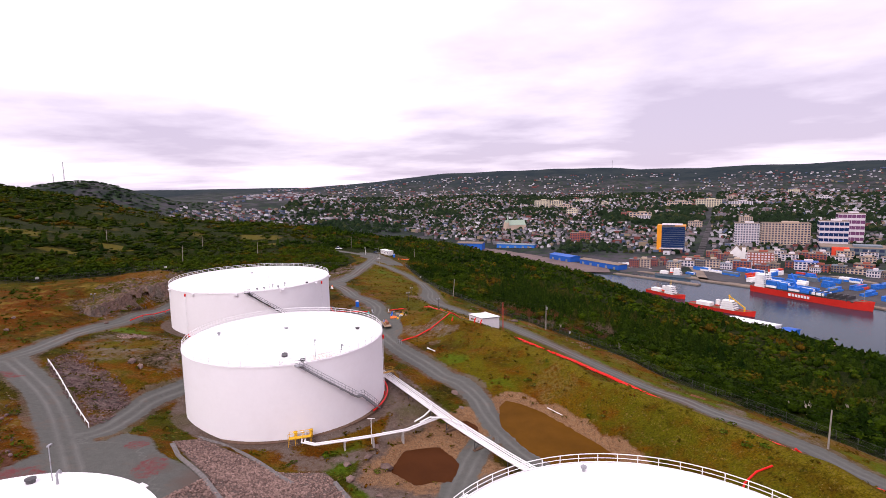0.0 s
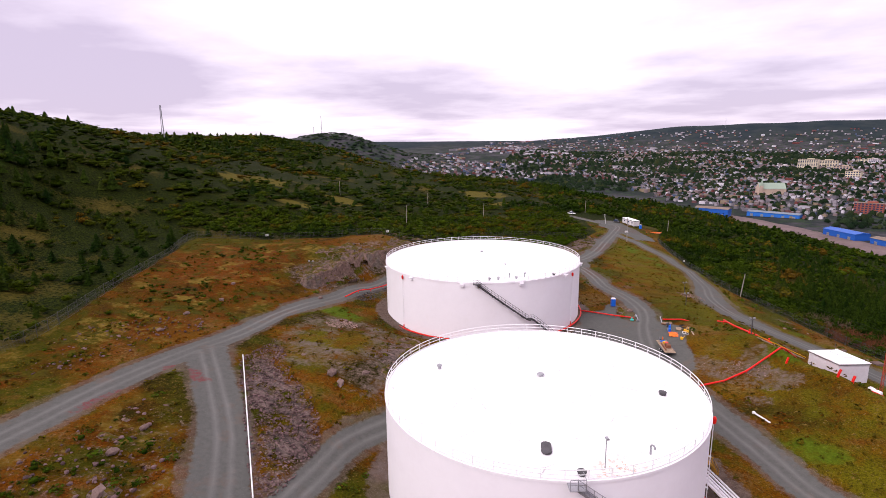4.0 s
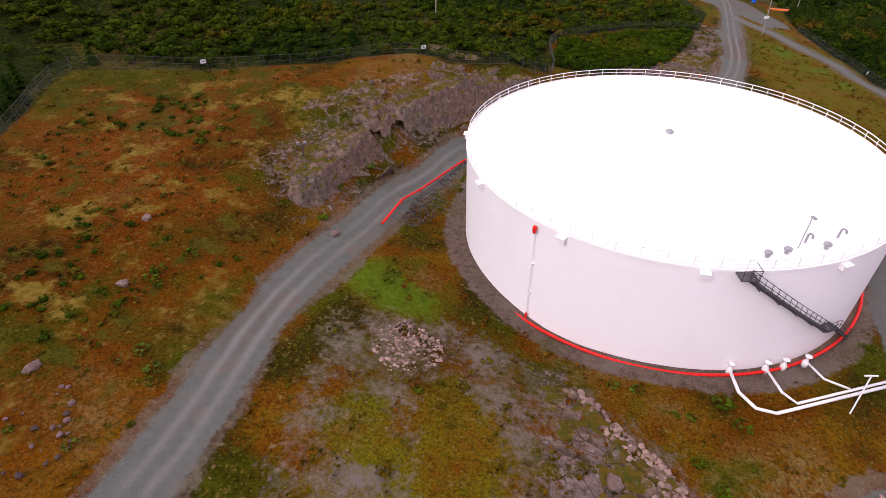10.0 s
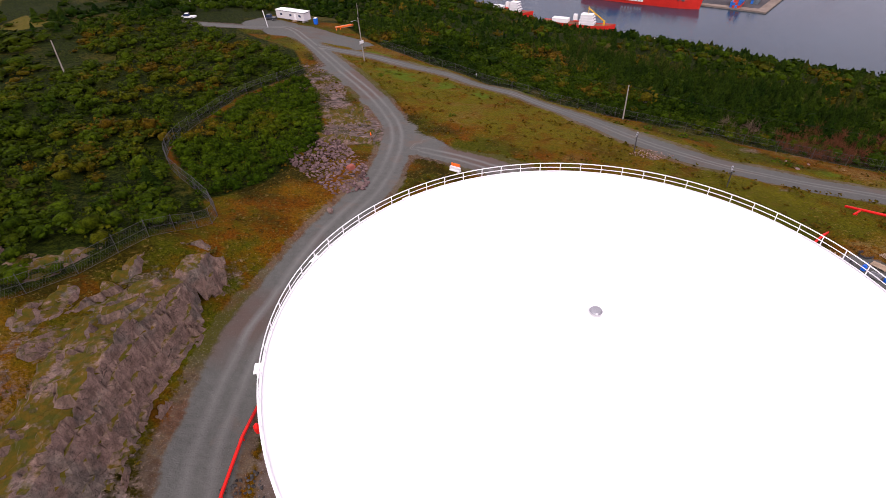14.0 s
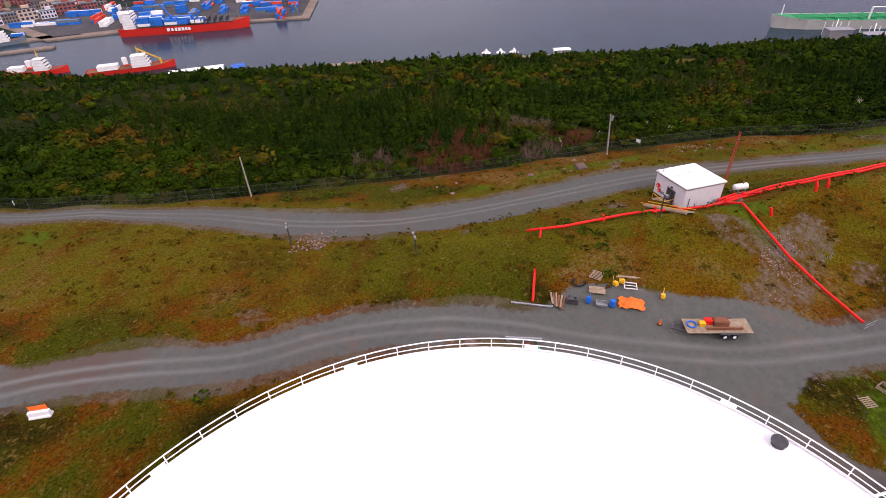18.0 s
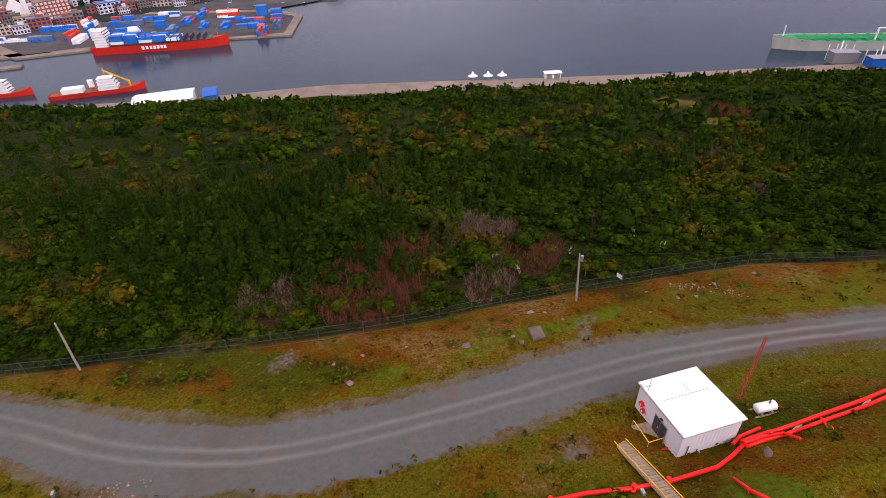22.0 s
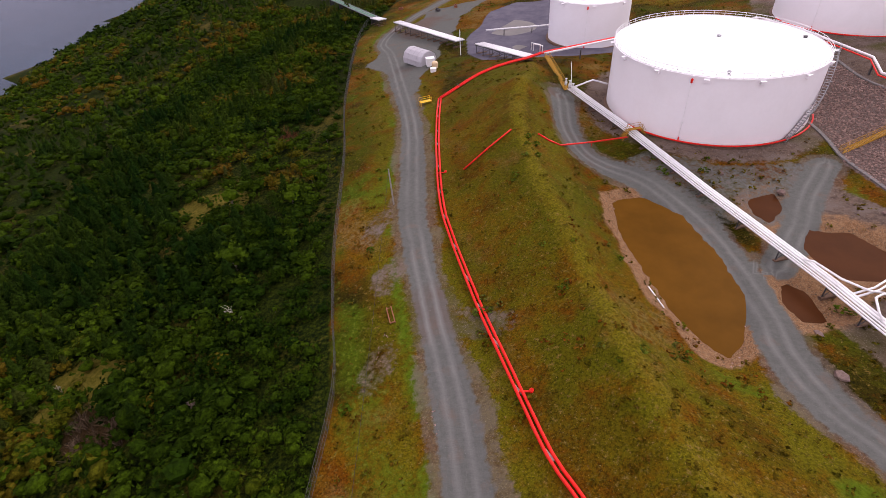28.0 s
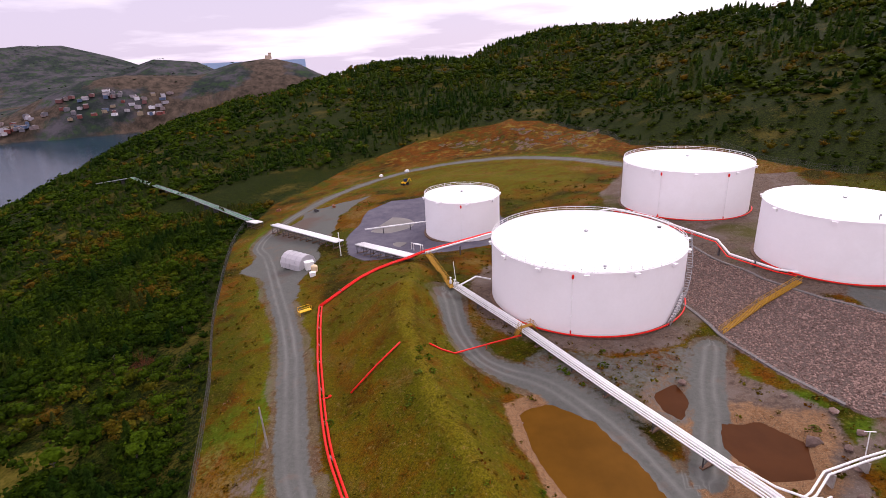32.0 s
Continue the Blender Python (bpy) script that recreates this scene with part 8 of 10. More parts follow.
part("lamp_post", Build().tube([(-13.8, 91.7, -3.4), (-13.7, 91.4, 1.5)], 0.07, 6).beam((-14.4, 91.4, 1.5), (-13.0, 91.4, 1.5), 0.1), PIPEW, spur, "white post with two dark lamps")
valves = tagged(new("valve_set"), "yellow and white valves with a yellow footbridge", "valves")
for k, (x, y) in enumerate(((-27.6, 92.0), (-26.3, 92.4), (-25.0, 92.9))):
    part("valve", Build().lathe([(0.001, -2.6), (0.34, -2.5), (0.34, -1.9), (0.2, -1.7), (0.14, -1.2), (0.4, -1.15), (0.4, -1.05), (0.001, -1.0)], 12, (x, y)).tube([(x - 0.1, y + 1.2, -2.0), (x, y, -2.0), (x + 0.2, y - 1.2, -1.7)], 0.2, 8), YELLOW if k != 1 else PIPEW, valves, smooth=True)
bridge = part("footbridge", Build().box((-26.3, 90.2, -1.2), (3.8, 0.9, 0.08), 0.28), YELLOW, valves, "small yellow steel footbridge")
for sgn in (-1, 1):
    part("handrail", Build().beam((-28.1, 89.65 + 0.45 * sgn, -0.2), (-24.5, 90.7 + 0.45 * sgn, -0.2), 0.06), YELLOW, bridge)
    for q in (0, 0.33, 0.66, 1):
        p = Vector((-28.1 + 3.6 * q, 89.65 + 1.05 * q + 0.45 * sgn, -2.6))
        part("rail_post", Build().beam(p, p + Vector((0, 0, 2.4)), 0.06), YELLOW, bridge)
va = tagged(new("valve_set"), "white valves and pipes at the foot of the wide tank", "valves")
part("pipe", Build().tube([(-55.8, 155.6, -0.9), (-55.0, 152.4, -0.9), (-53.6, 150.9, -0.9), (-51.8, 150.9, -0.9), (-39.6, 158.9, -0.8)], 0.17, 10), PIPEW, va, smooth=True)
part("pipe", Build().tube([(-52.3, 157.0, -0.9), (-51.0, 153.8, -0.9), (-49.8, 152.8, -0.9), (-39.4, 159.6, -0.8)], 0.14, 10), PIPEW, va, smooth=True)
part("pipe", Build().tube([(-48.2, 159.2, -0.9), (-46.8, 157.0, -0.9), (-44.6, 156.4, -0.9)], 0.12, 8), PIPEW, va, smooth=True)
for x, y in ((-55.7, 155.2), (-52.2, 156.6), (-50.4, 157.6), (-48.2, 158.8)):
    part("valve", Build().lathe([(0.001, -1.5), (0.3, -1.4), (0.34, -0.8), (0.16, -0.5), (0.12, 0.0), (0.36, 0.05), (0.36, 0.12), (0.001, 0.15)], 12, (x, y)), PIPEW, va, smooth=True)
part("lamp_post", Build().tube([(-45.0, 153.6, -1.6), (-44.2, 155.6, 2.2)], 0.07, 6).beam((-44.8, 155.4, 2.2), (-43.6, 155.8, 2.2), 0.12), PIPEW, va, "white lamp post")
# upper runs past the broad tank towards the upper pad
up = tagged(new("pipe_run"), "white pipe run from the junction towards the upper pad", "pipes")
part("pipe", Build().tube([(56, 27.5, 1.2), (40, 11.4, 1.0), (24, 4.0, 2.4), (5, -3.0, 4.2), (-3.5, 5, 4.2), (-15.6, 24.4, 4.2), (-15.4, 33.6, 4.0), (-22, 41.8, 3.8), (-25.5, 43.6, 3.8)], 0.26, 10), PIPEW, up, smooth=True)
part("pipe", Build().tube([(5.6, -2.2, 3.9), (-3.0, 5.8, 3.9), (-15.0, 25.2, 3.9), (-14.7, 34.2, 3.7), (-21.4, 42.6, 3.6), (-24.6, 44.8, 3.6)], 0.16, 10), RED, up, smooth=True)
for x, y in ((48, 19.5), (40, 11.4), (30, 7), (0, 1.6), (-8, 12), (-15, 28), (-19, 38.2)):
    part("support", Build().box((x, y, (hz(x, y) + 1.0) / 2 + (1.2 if y < 10 or x < -5 else 0)), (0.25, 0.8, 2.4)), STEEL, up)
junction = tagged(new("pipe_junction"), "white valves and bent pipes beside a yellow stair", "valves")
for x, y in ((45.5, 45), (46.5, 43.4), (47.6, 42.2)):
    part("valve", Build().lathe([(0.001, -1.0), (0.3, -0.9), (0.34, -0.2), (0.16, 0.1), (0.12, 0.6), (0.34, 0.65), (0.001, 0.75)], 12, (x, y)), PIPEW, junction, smooth=True)
part("pipe", Build().tube([(45.5, 44.5, -0.4), (42, 38, -0.8), (38.5, 37.8, -1.5)], 0.2, 8), PIPEW, junction, smooth=True)
part("lamp_mast", Build().tube([(46.2, 42.0, -2), (47.0, 41.0, 4.2)], 0.08, 6), PIPEW, junction, "slanting white mast")
loop = Build()
for d in (0, 0.8):
    loop.tube([(57 + d, 26 - d, 0.6), (57 + d, 26 - d, 2.6), (59.6 + d, 25.0 - d, 2.6), (59.6 + d, 25.0 - d, 0.8)], 0.13, 8)
part("pipe_loop", loop, PIPEW, junction, "upright white pipe loops", smooth=True)


def steps(name, a, b, w, mat, label):
    """A straight stair with a rail on each side from a up to b."""
    a, b = Vector(a), Vector(b)
    t = tagged(new(name), label, "stairs")
    n = int((b - a).length / 0.32)
    d = (b - a)
    side = Vector((d.y, -d.x, 0)).normalized() * w / 2
    ang = math.atan2(d.y, d.x)
    tread_me = Build().box((0, 0, 0), (0.28, w, 0.05)).mesh("tread", mat)
    for k in range(n + 1):
        part("tread", tread_me, None, t, loc=a + d * k / n, rz=ang)
    for s in (-1, 1):
        part("stringer", Build().beam(a + side * s, b + side * s, 0.08, 0.25), mat, t)
        part("handrail", Build().tube([a + side * s + Vector((0, 0, 1.05)), b + side * s + Vector((0, 0, 1.05))], 0.05, 6), mat, t)
        part("mid_rail", Build().tube([a + side * s + Vector((0, 0, 0.55)), b + side * s + Vector((0, 0, 0.55))], 0.035, 6), mat, t)
        for k in range(0, n + 1, 5):
            p = a + d * k / n + side * s
            part("rail_post", Build().beam(p, p + Vector((0, 0, 1.05)), 0.05), mat, t)
    return t


steps("yellow_stair", (-6.9, 57.4, -3.3), (-15.5, 52.0, 0.4), 1.1, DULLYELLOW, "yellow steel stair climbing the crushed rock bank")
steps("yellow_stair", (-15.5, 52.0, 0.5), (-24.5, 46.4, 3.1), 1.1, DULLYELLOW, "upper flight of the yellow stair on the rock bank")
steps("yellow_stair", (47.4, 41.5, -2.3), (55.6, 27.0, 0.4), 1.1, DULLYELLOW, "yellow steel stair beside the pipe junction")


def crossover(x, y, z, ang):
    """Steel steps up, over a pipe run and down, with a rail on each side."""
    t = thing("crossover_steps", (x, y, z), ang, "yellow steel steps crossing over the white pipes", "steps", "crossover steps")
    part("platform", Build().box((0, 0, 0.85), (3.0, 0.9, 0.07)), DULLYELLOW, t)
    for s in (-1, 1):
        g = hz(x + 2.6 * s * math.cos(ang), y + 2.6 * s * math.sin(ang)) - z
        n = max(3, int((0.85 - g) / 0.22))
        for k in range(1, n):
            part("tread", Build().box((s * (1.5 + 1.1 * k / n), 0, 0.85 + (g - 0.85) * k / n), (0.26, 0.86, 0.04)), DULLYELLOW, t)
        for e in (-0.45, 0.45):
            part("stringer", Build().beam((s * 1.5, e, 0.8), (s * 2.7, e, g - 0.1), 0.06, 0.2), DULLYELLOW, t)
            part("handrail", Build().tube([(0, e, 1.85), (s * 1.5, e, 1.85), (s * 2.6, e, g + 0.95)], 0.04, 6), DULLYELLOW, t)
            part("mid_rail", Build().tube([(0, e, 1.35), (s * 1.5, e, 1.35), (s * 2.6, e, g + 0.5)], 0.03, 6), DULLYELLOW, t)
            part("rail_post", Build().beam((s * 1.45, e, g - 0.1), (s * 1.45, e, 1.85), 0.06), DULLYELLOW, t)
            part("rail_post", Build().beam((s * 2.6, e, g - 0.1), (s * 2.6, e, g + 0.95), 0.06), DULLYELLOW, t)


crossover(30.2, 59.4, -2.9, math.atan2(14.7, 19.1))
crossover(-13.9, 121.9, -1.9, math.atan2(10.0, 15.3))


def over(line, lift=0.4):
    return [(x, y, hz(x, y) + lift) for x, y in line]


mains = tagged(new("fire_mains"), "pair of bright red fire mains along the berm", "pipes")
EAST = [(10.4, 162.2), (11.6, 160.4), (13.4, 157.2), (18.9, 149.8), (26.4, 141), (31.2, 136), (36.5, 128.5), (41.3, 121.6), (45.6, 115.3), (49.4, 109.5), (54, 102.5), (58.7, 94.9), (62.4, 87.4), (66.2, 78.6), (72.2, 63.7), (78.5, 46.1)]
for d in (-0.32, 0.32):
    part("pipe", Build().tube(offset(over([p[:2] for p in curve(EAST, 3)], 0.42), d), 0.20, 10), RED, mains, smooth=True)
    part("pipe", Build().tube(offset([(p[0], p[1], max(p[2], hz(p[0], p[1]) + 0.5)) for p in resample([(78.5, 46.1, hz(78.5, 46.1) + 0.5), (71, 37, -2.2), (57, 25.6, 0.7), (40, 9, 0.6)], 4)], d), 0.22, 10), RED, mains, smooth=True)
for p in resample([(x, y, 0) for x, y in EAST], 6):
    part("pipe_block", Build().box((p[0], p[1], hz(p[0], p[1]) + 0.05), (0.3, 1.5, 0.5), 0.9), CONCRETE, mains)
for x, y, z in ((75, 41.5, -3.6), (71, 37, -2.4), (64, 31.5, -0.9)):
    part("pipe_stand", Build().beam((x, y, hz(x, y) - 0.3), (x, y, z), 0.2).beam((x - 0.6, y + 0.6, z), (x + 0.6, y - 0.6, z), 0.16), STEEL, mains)
for x, y in ((65, 81.6), (36.3, 128.9), (15, 154.9)):
    part("hydrant", Build().lathe([(0.2, hz(x, y)), (0.2, hz(x, y) + 0.9), (0.3, hz(x, y) + 0.9), (0.001, hz(x, y) + 1.2)], 10, (x - 1.4, y - 0.4)).tube([(x, y, hz(x, y) + 0.5), (x - 1.4, y - 0.4, hz(x, y) + 0.6)], 0.12, 8), RED, mains)


def red_line(label, line, r=0.17, lift=0.4, legs=()):
    t = tagged(new("fire_pipe"), label, "pipe")
    pts = [(p[0], p[1], p[2] if len(p) > 2 else hz(p[0], p[1]) + lift) for p in line]
    part("pipe", Build().tube(pts, r, 10), RED, t, smooth=True)
    for x, y, z in legs or [(p[0], p[1], p[2]) for p in resample(pts, 5)[1:-1]]:
        part("leg", Build().beam((x, y, hz(x, y) - 0.2), (x, y, z), 0.12), RED, t)


red_line("red fire pipe on short legs beside the gravel track", [(-99.5, 164.8), (-99.4, 171.5), (-98.4, 176.5), (-97.2, 181.6), (-95.2, 187), (-92.5, 192), (-90.5, 195)], 0.16, 0.6)
red_line("red fire pipe leading past the pump house", [(-6.0, 189.1), (-4.2, 184.1), (-1.7, 179.4), (-0.2, 176.4), (1.1, 172.8), (3.0, 169.7), (6.4, 165.0), (8.6, 163.3), (10.6, 162.0)], 0.2, 0.5)
red_line("red fire pipe running down the grass bank to the track", [(4.6, 164.2), (2.6, 163.6), (1.5, 162.0), (-0.5, 160.1), (-4.6, 156.3), (-8.6, 152.9), (-12.9, 149.9)], 0.17, 0.55)
red_line("short red pipe end on the grass bank", [(-5.4, 187.2), (-6.2, 187.1), (-7.6, 187.0)], 0.15, 0.4)
red_line("short red pipe coming out of the bank", [(-13.4, 186.6, -1.7), (-15.4, 186.3), (-19.8, 185.7)], 0.17, 0.3)
red_line("red pipe from the wide tank to the track", [(-26.6, 185.0), (-31, 184.8), (-40.0, 184.4)], 0.17, 0.35)
red_line("red fire pipe climbing the outside of the berm", [(59.3, 82.5), (55.7, 78.7), (51.9, 75.6)], 0.16, 0.3)
red_line("red fire pipe inside the berm", [(47.2, 73.4), (45.0, 73.6), (42.8, 72.7), (37.7, 65.6, -3.0), (31.2, 61.6, -3.0)], 0.16, 0.3)
for x, y, a in ((1.9, 158.1, 0.5), (8.4, 152.0, 0.2), (10.0, 150.2, 0.3)):
    z = hz(x, y)
    single("pipe_stub", Build().tube([(0, 0, -0.3), (0.1, 0, 0.4), (0.4, 0.1, 1.1)], 0.2, 10), RED, "slanting red pipe stub in the grass", "pipe", group="pipe stubs", loc=(x, y, z), rz=a)

# ---- pump house with its mast, deck and ramp ----
ph = thing("pump_house", (12.35, 167.4, -3.2), radians(-56), "white metal pump house beside the upper track", "building")
W_, L_ = 6.6, 7.0
SIDING = material("white_siding", (0.66, 0.63, 0.66), 0.6, vary=0.05, bump=0.0, dirt=(0.42, 0.36, 0.33), dirt_amount=0.25)


def sloped(x, y, z0, z1, fall):
    """A block whose top falls towards the track."""
    pts = [(-x, -y, z0), (x, -y, z0), (x, y, z0 - (fall if z0 > 1 else 0)), (-x, y, z0 - (fall if z0 > 1 else 0)), (-x, -y, z1), (x, -y, z1), (x, y, z1 - fall), (-x, y, z1 - fall)]
    return Build().add(pts, [(3, 2, 1, 0), (4, 5, 6, 7), (0, 1, 5, 4), (1, 2, 6, 5), (2, 3, 7, 6), (3, 0, 4, 7)])


part("wall", sloped(W_ / 2, L_ / 2, -0.4, 4.0, 0.55), SIDING, ph)
rib = Build().box((0, 0, 1.85), (0.05, 0.02, 4.1)).mesh("siding_rib", SIDING)
for k in range(15):
    part("siding_rib", rib, None, ph, loc=(-W_ / 2 + 0.2 + k * (W_ - 0.4) / 14, -L_ / 2 - 0.01, 0))
    part("siding_rib", rib, None, ph, loc=(-W_ / 2 - 0.01, -L_ / 2 + 0.2 + k * (L_ - 0.4) / 14, -0.039 * k), rz=radians(90))
part("roof", sloped(W_ / 2 + 0.2, L_ / 2 + 0.2, 4.04, 4.2, 0.58), ROOF, ph)
part("roof_seam", Build().beam((-2.6, 0.7, 3.87), (2.6, 0.7, 3.87), 0.05, 0.03).beam((0.6, 0.8, 3.86), (0.6, 2.3, 3.735), 0.05, 0.03), GALV, ph, "faint grey patched seam")
part("fascia", sloped(W_ / 2 + 0.15, L_ / 2 + 0.15, 3.84, 4.03, 0.57), GALV, ph)
door = part("door", Build().box((-W_ / 2 - 0.03, -0.5, 1.25), (0.06, 1.8, 2.2)), STEEL, ph, "dark double steel door")
part("door_frame", Build().box((-W_ / 2 - 0.04, -0.5, 2.4), (0.08, 2.0, 0.1)).box((-W_ / 2 - 0.04, -1.45, 1.25), (0.08, 0.08, 2.3)).box((-W_ / 2 - 0.04, 0.45, 1.25), (0.08, 0.08, 2.3)).box((-W_ / 2 - 0.065, -0.5, 1.25), (0.03, 0.04, 2.2)), GALV, door)
part("handle", Build().box((-W_ / 2 - 0.1, -0.3, 1.25), (0.08, 0.05, 0.3)), PIPEW, door)
part("wall_lamp", Build().box((-W_ / 2 - 0.12, -0.5, 2.75), (0.2, 0.3, 0.16)), STEEL, ph)
deck = part("deck", Build().box((-W_ / 2 - 1.0, -0.2, 0.14), (1.9, 2.8, 0.1)), WOOD, ph, "weathered timber deck")
for dx in (-1.8, -0.2):
    for dy in (-1.4, 1.0):
        part("deck_leg", Build().box((-W_ / 2 + dx, dy, -0.3), (0.14, 0.14, 0.9)), WOOD, deck)
part("deck_steps", Build().box((-W_ / 2 - 1.2, 1.6, -0.05), (1.5, 0.5, 0.08)).box((-W_ / 2 - 1.2, 2.1, -0.25), (1.5, 0.5, 0.08)).box((-W_ / 2 - 1.2, 2.6, -0.45), (1.5, 0.5, 0.08)), WOOD, deck)
rail = part("deck_rail", Build().beam((-W_ / 2 - 1.9, -1.55, 1.2), (-W_ / 2 - 1.9, 1.15, 1.2), 0.07).beam((-W_ / 2 - 1.9, -1.55, 1.2), (-W_ / 2 - 0.15, -1.55, 1.2), 0.07), YELLOW, ph, "yellow deck rail")
for px, py in ((-1.9, -1.55), (-1.9, 1.15), (-0.15, -1.55)):
    part("rail_post", Build().beam((-W_ / 2 + px, py, 0.1), (-W_ / 2 + px, py, 1.2), 0.06), WOOD, rail)
for yy, zz, rr in ((2.5, 1.5, 0.34), (2.1, 0.85, 0.28)):
    reel = part("hose_reel", Build().tube([(-W_ / 2 - 0.02, yy, zz), (-W_ / 2 - 0.28, yy, zz)], rr, 16), RED, ph, "round red hose reel on the wall")
    part("hub", Build().tube([(-W_ / 2 - 0.27, yy, zz), (-W_ / 2 - 0.31, yy, zz)], rr * 0.4, 10), PIPEW, reel)
part("aerial", Build().tube([(-W_ / 2 + 0.1, 2.4, 3.6), (-W_ / 2 + 0.1, 2.4, 5.4)], 0.03, 5).beam((-W_ / 2 - 0.3, 2.4, 4.4), (-W_ / 2 + 0.5, 2.4, 4.4), 0.03), STEEL, ph)
for dy in (2.9, 3.2):
    part("roof_lamp", Build().box((-W_ / 2 - 0.05, dy, 3.74), (0.3, 0.22, 0.16)), PIPEW, ph)
for x, hgt in ((-2.4, 2.2), (-1.2, 1.2)):
    part("wall_pipe", Build().tube([(x, -L_ / 2 - 0.1, -0.2), (x, -L_ / 2 - 0.1, hgt)], 0.05, 6), STEEL, ph)
part("wall_valve", Build().lathe([(0.001, 0.5), (0.12, 0.5), (0.12, 0.9), (0.001, 0.9)], 8, (-1.0, -L_ / 2 - 0.25)), GALV, ph)
part("wall_vent", Build().box((1.2, -L_ / 2 - 0.03, 0.9), (0.25, 0.06, 0.25)), STEEL, ph)
for x in (-3.1, -2.7, -0.2, 0.5, 1.6, 2.4, 2.9):
    part("outlet", Build().tube([(x, -L_ / 2 + 0.05, 0.35), (x, -L_ / 2 - 0.7, 0.35), (x, -L_ / 2 - 0.7, -0.2)], 0.13, 8), RED, ph, "red outlet pipe")
for y in (-3.2, -2.7, -2.2):
    part("outlet", Build().tube([(-W_ / 2 + 0.05, y, 0.3), (-W_ / 2 - 0.6, y, 0.3), (-W_ / 2 - 0.6, y, -0.2)], 0.14, 8), RED, ph, "red outlet pipe")
wye = tagged(new("pipe_header"), "red pipe header with branches beside the pump house", "pipes")
part("branch", Build().tube(over([(10.6, 162.0), (11.6, 160.4), (12.2, 158.6), (11.2, 157.6)], 0.55), 0.17, 8), RED, wye)
part("branch", Build().tube(over([(10.0, 163.2), (11.4, 162.3), (12.8, 160.4)], 0.75), 0.17, 8), RED, wye)
for x, y in ((10.4, 162.2), (11.9, 159.8), (3.2, 169.5), (1.2, 172.5), (-1.6, 179.2)):
    part("flange", Build().lathe([(0.3, hz(x, y) + 0.25), (0.3, hz(x, y) + 0.42), (0.12, hz(x, y) + 0.5), (0.12, hz(x, y) + 1.1), (0.22, hz(x, y) + 1.1), (0.001, hz(x, y) + 1.2)], 10, (x, y)), RED, wye)
single("boulder", Build().add(*stone_shape(31)), ROCKM, "grey boulder against the red header", "boulder", group="boulders", loc=(9.2, 160.4, hz(9.2, 160.4) + 0.2)).scale = (0.9, 0.6, 0.5)
ramp_ = tagged(new("timber_ramp"), "weathered timber ramp with a yellow rail", "ramp")
ra, rb = Vector((7.9, 173.5, -2.7)), Vector((-1.3, 168.3, 2.3))
rd = (rb - ra)
for k in range(26):
    part("board", Build().beam(ra + rd * (k / 26), ra + rd * ((k + 0.86) / 26), 1.15, 0.07), WOOD, ramp_)
for sgn in (-1, 1):
    sd_ = Vector((rd.y, -rd.x, 0)).normalized() * 0.62 * sgn
    part("ramp_rail", Build().beam(ra + sd_ + Vector((0, 0, 0.35)), rb + sd_ + Vector((0, 0, 0.35)), 0.08), YELLOW, ramp_, "yellow rail")
    part("stringer", Build().beam(ra + sd_ - Vector((0, 0, 0.1)), rb + sd_ - Vector((0, 0, 0.1)), 0.1, 0.2), WOOD, ramp_)
REDRUST = material("faded_red_paint", (0.34, 0.05, 0.03), 0.7, vary=0.3, bump=0.0, dirt=(0.16, 0.05, 0.03), dirt_amount=0.6)
mast = tagged(new("lattice_mast"), "slim rusty lattice mast beside the pump house", "mast")
mx, my = 17.7, 161.4
mz = hz(mx, my)
for k in range(3):
    a = k * 2.094
    part("leg", Build().beam((mx + 0.3 * math.cos(a), my + 0.3 * math.sin(a), mz - 0.3), (mx + 0.12 * math.cos(a), my + 0.12 * math.sin(a), mz + 9.8), 0.06), REDRUST, mast)
b = Build()
for k in range(20):
    z = mz + 0.47 * k + 0.2
    w = 0.28 - 0.008 * k
    for q in range(3):
        a, e = q * 2.094, (q + 1) * 2.094
        b.beam((mx + w * math.cos(a), my + w * math.sin(a), z), (mx + w * math.cos(e), my + w * math.sin(e), z + 0.5), 0.035)
part("lacing", b, REDRUST, mast)
prop = thing("fuel_tank", (16.2, 159.3, hz(16.2, 159.3)), -1.05, "small white horizontal fuel tank on a cradle", "tank")
part("vessel", Build().tube([(-1.2, 0, 0.9), (-1.05, 0, 0.9), (1.05, 0, 0.9), (1.2, 0, 0.9)], [0.3, 0.52, 0.52, 0.3], 16), PIPEW, prop, smooth=True)
part("filler", Build().tube([(0.3, 0, 1.4), (0.3, 0, 1.75)], 0.1, 8), RUST, prop)
for x in (-0.6, 0.6):
    part("cradle", Build().box((x, 0, 0.25), (0.2, 1.1, 0.6)), WOOD, prop)
part("skid", Build().box((0, 0.5, 0.05), (2.6, 0.15, 0.2)).box((0, -0.5, 0.05), (2.6, 0.15, 0.2)), WOOD, prop)


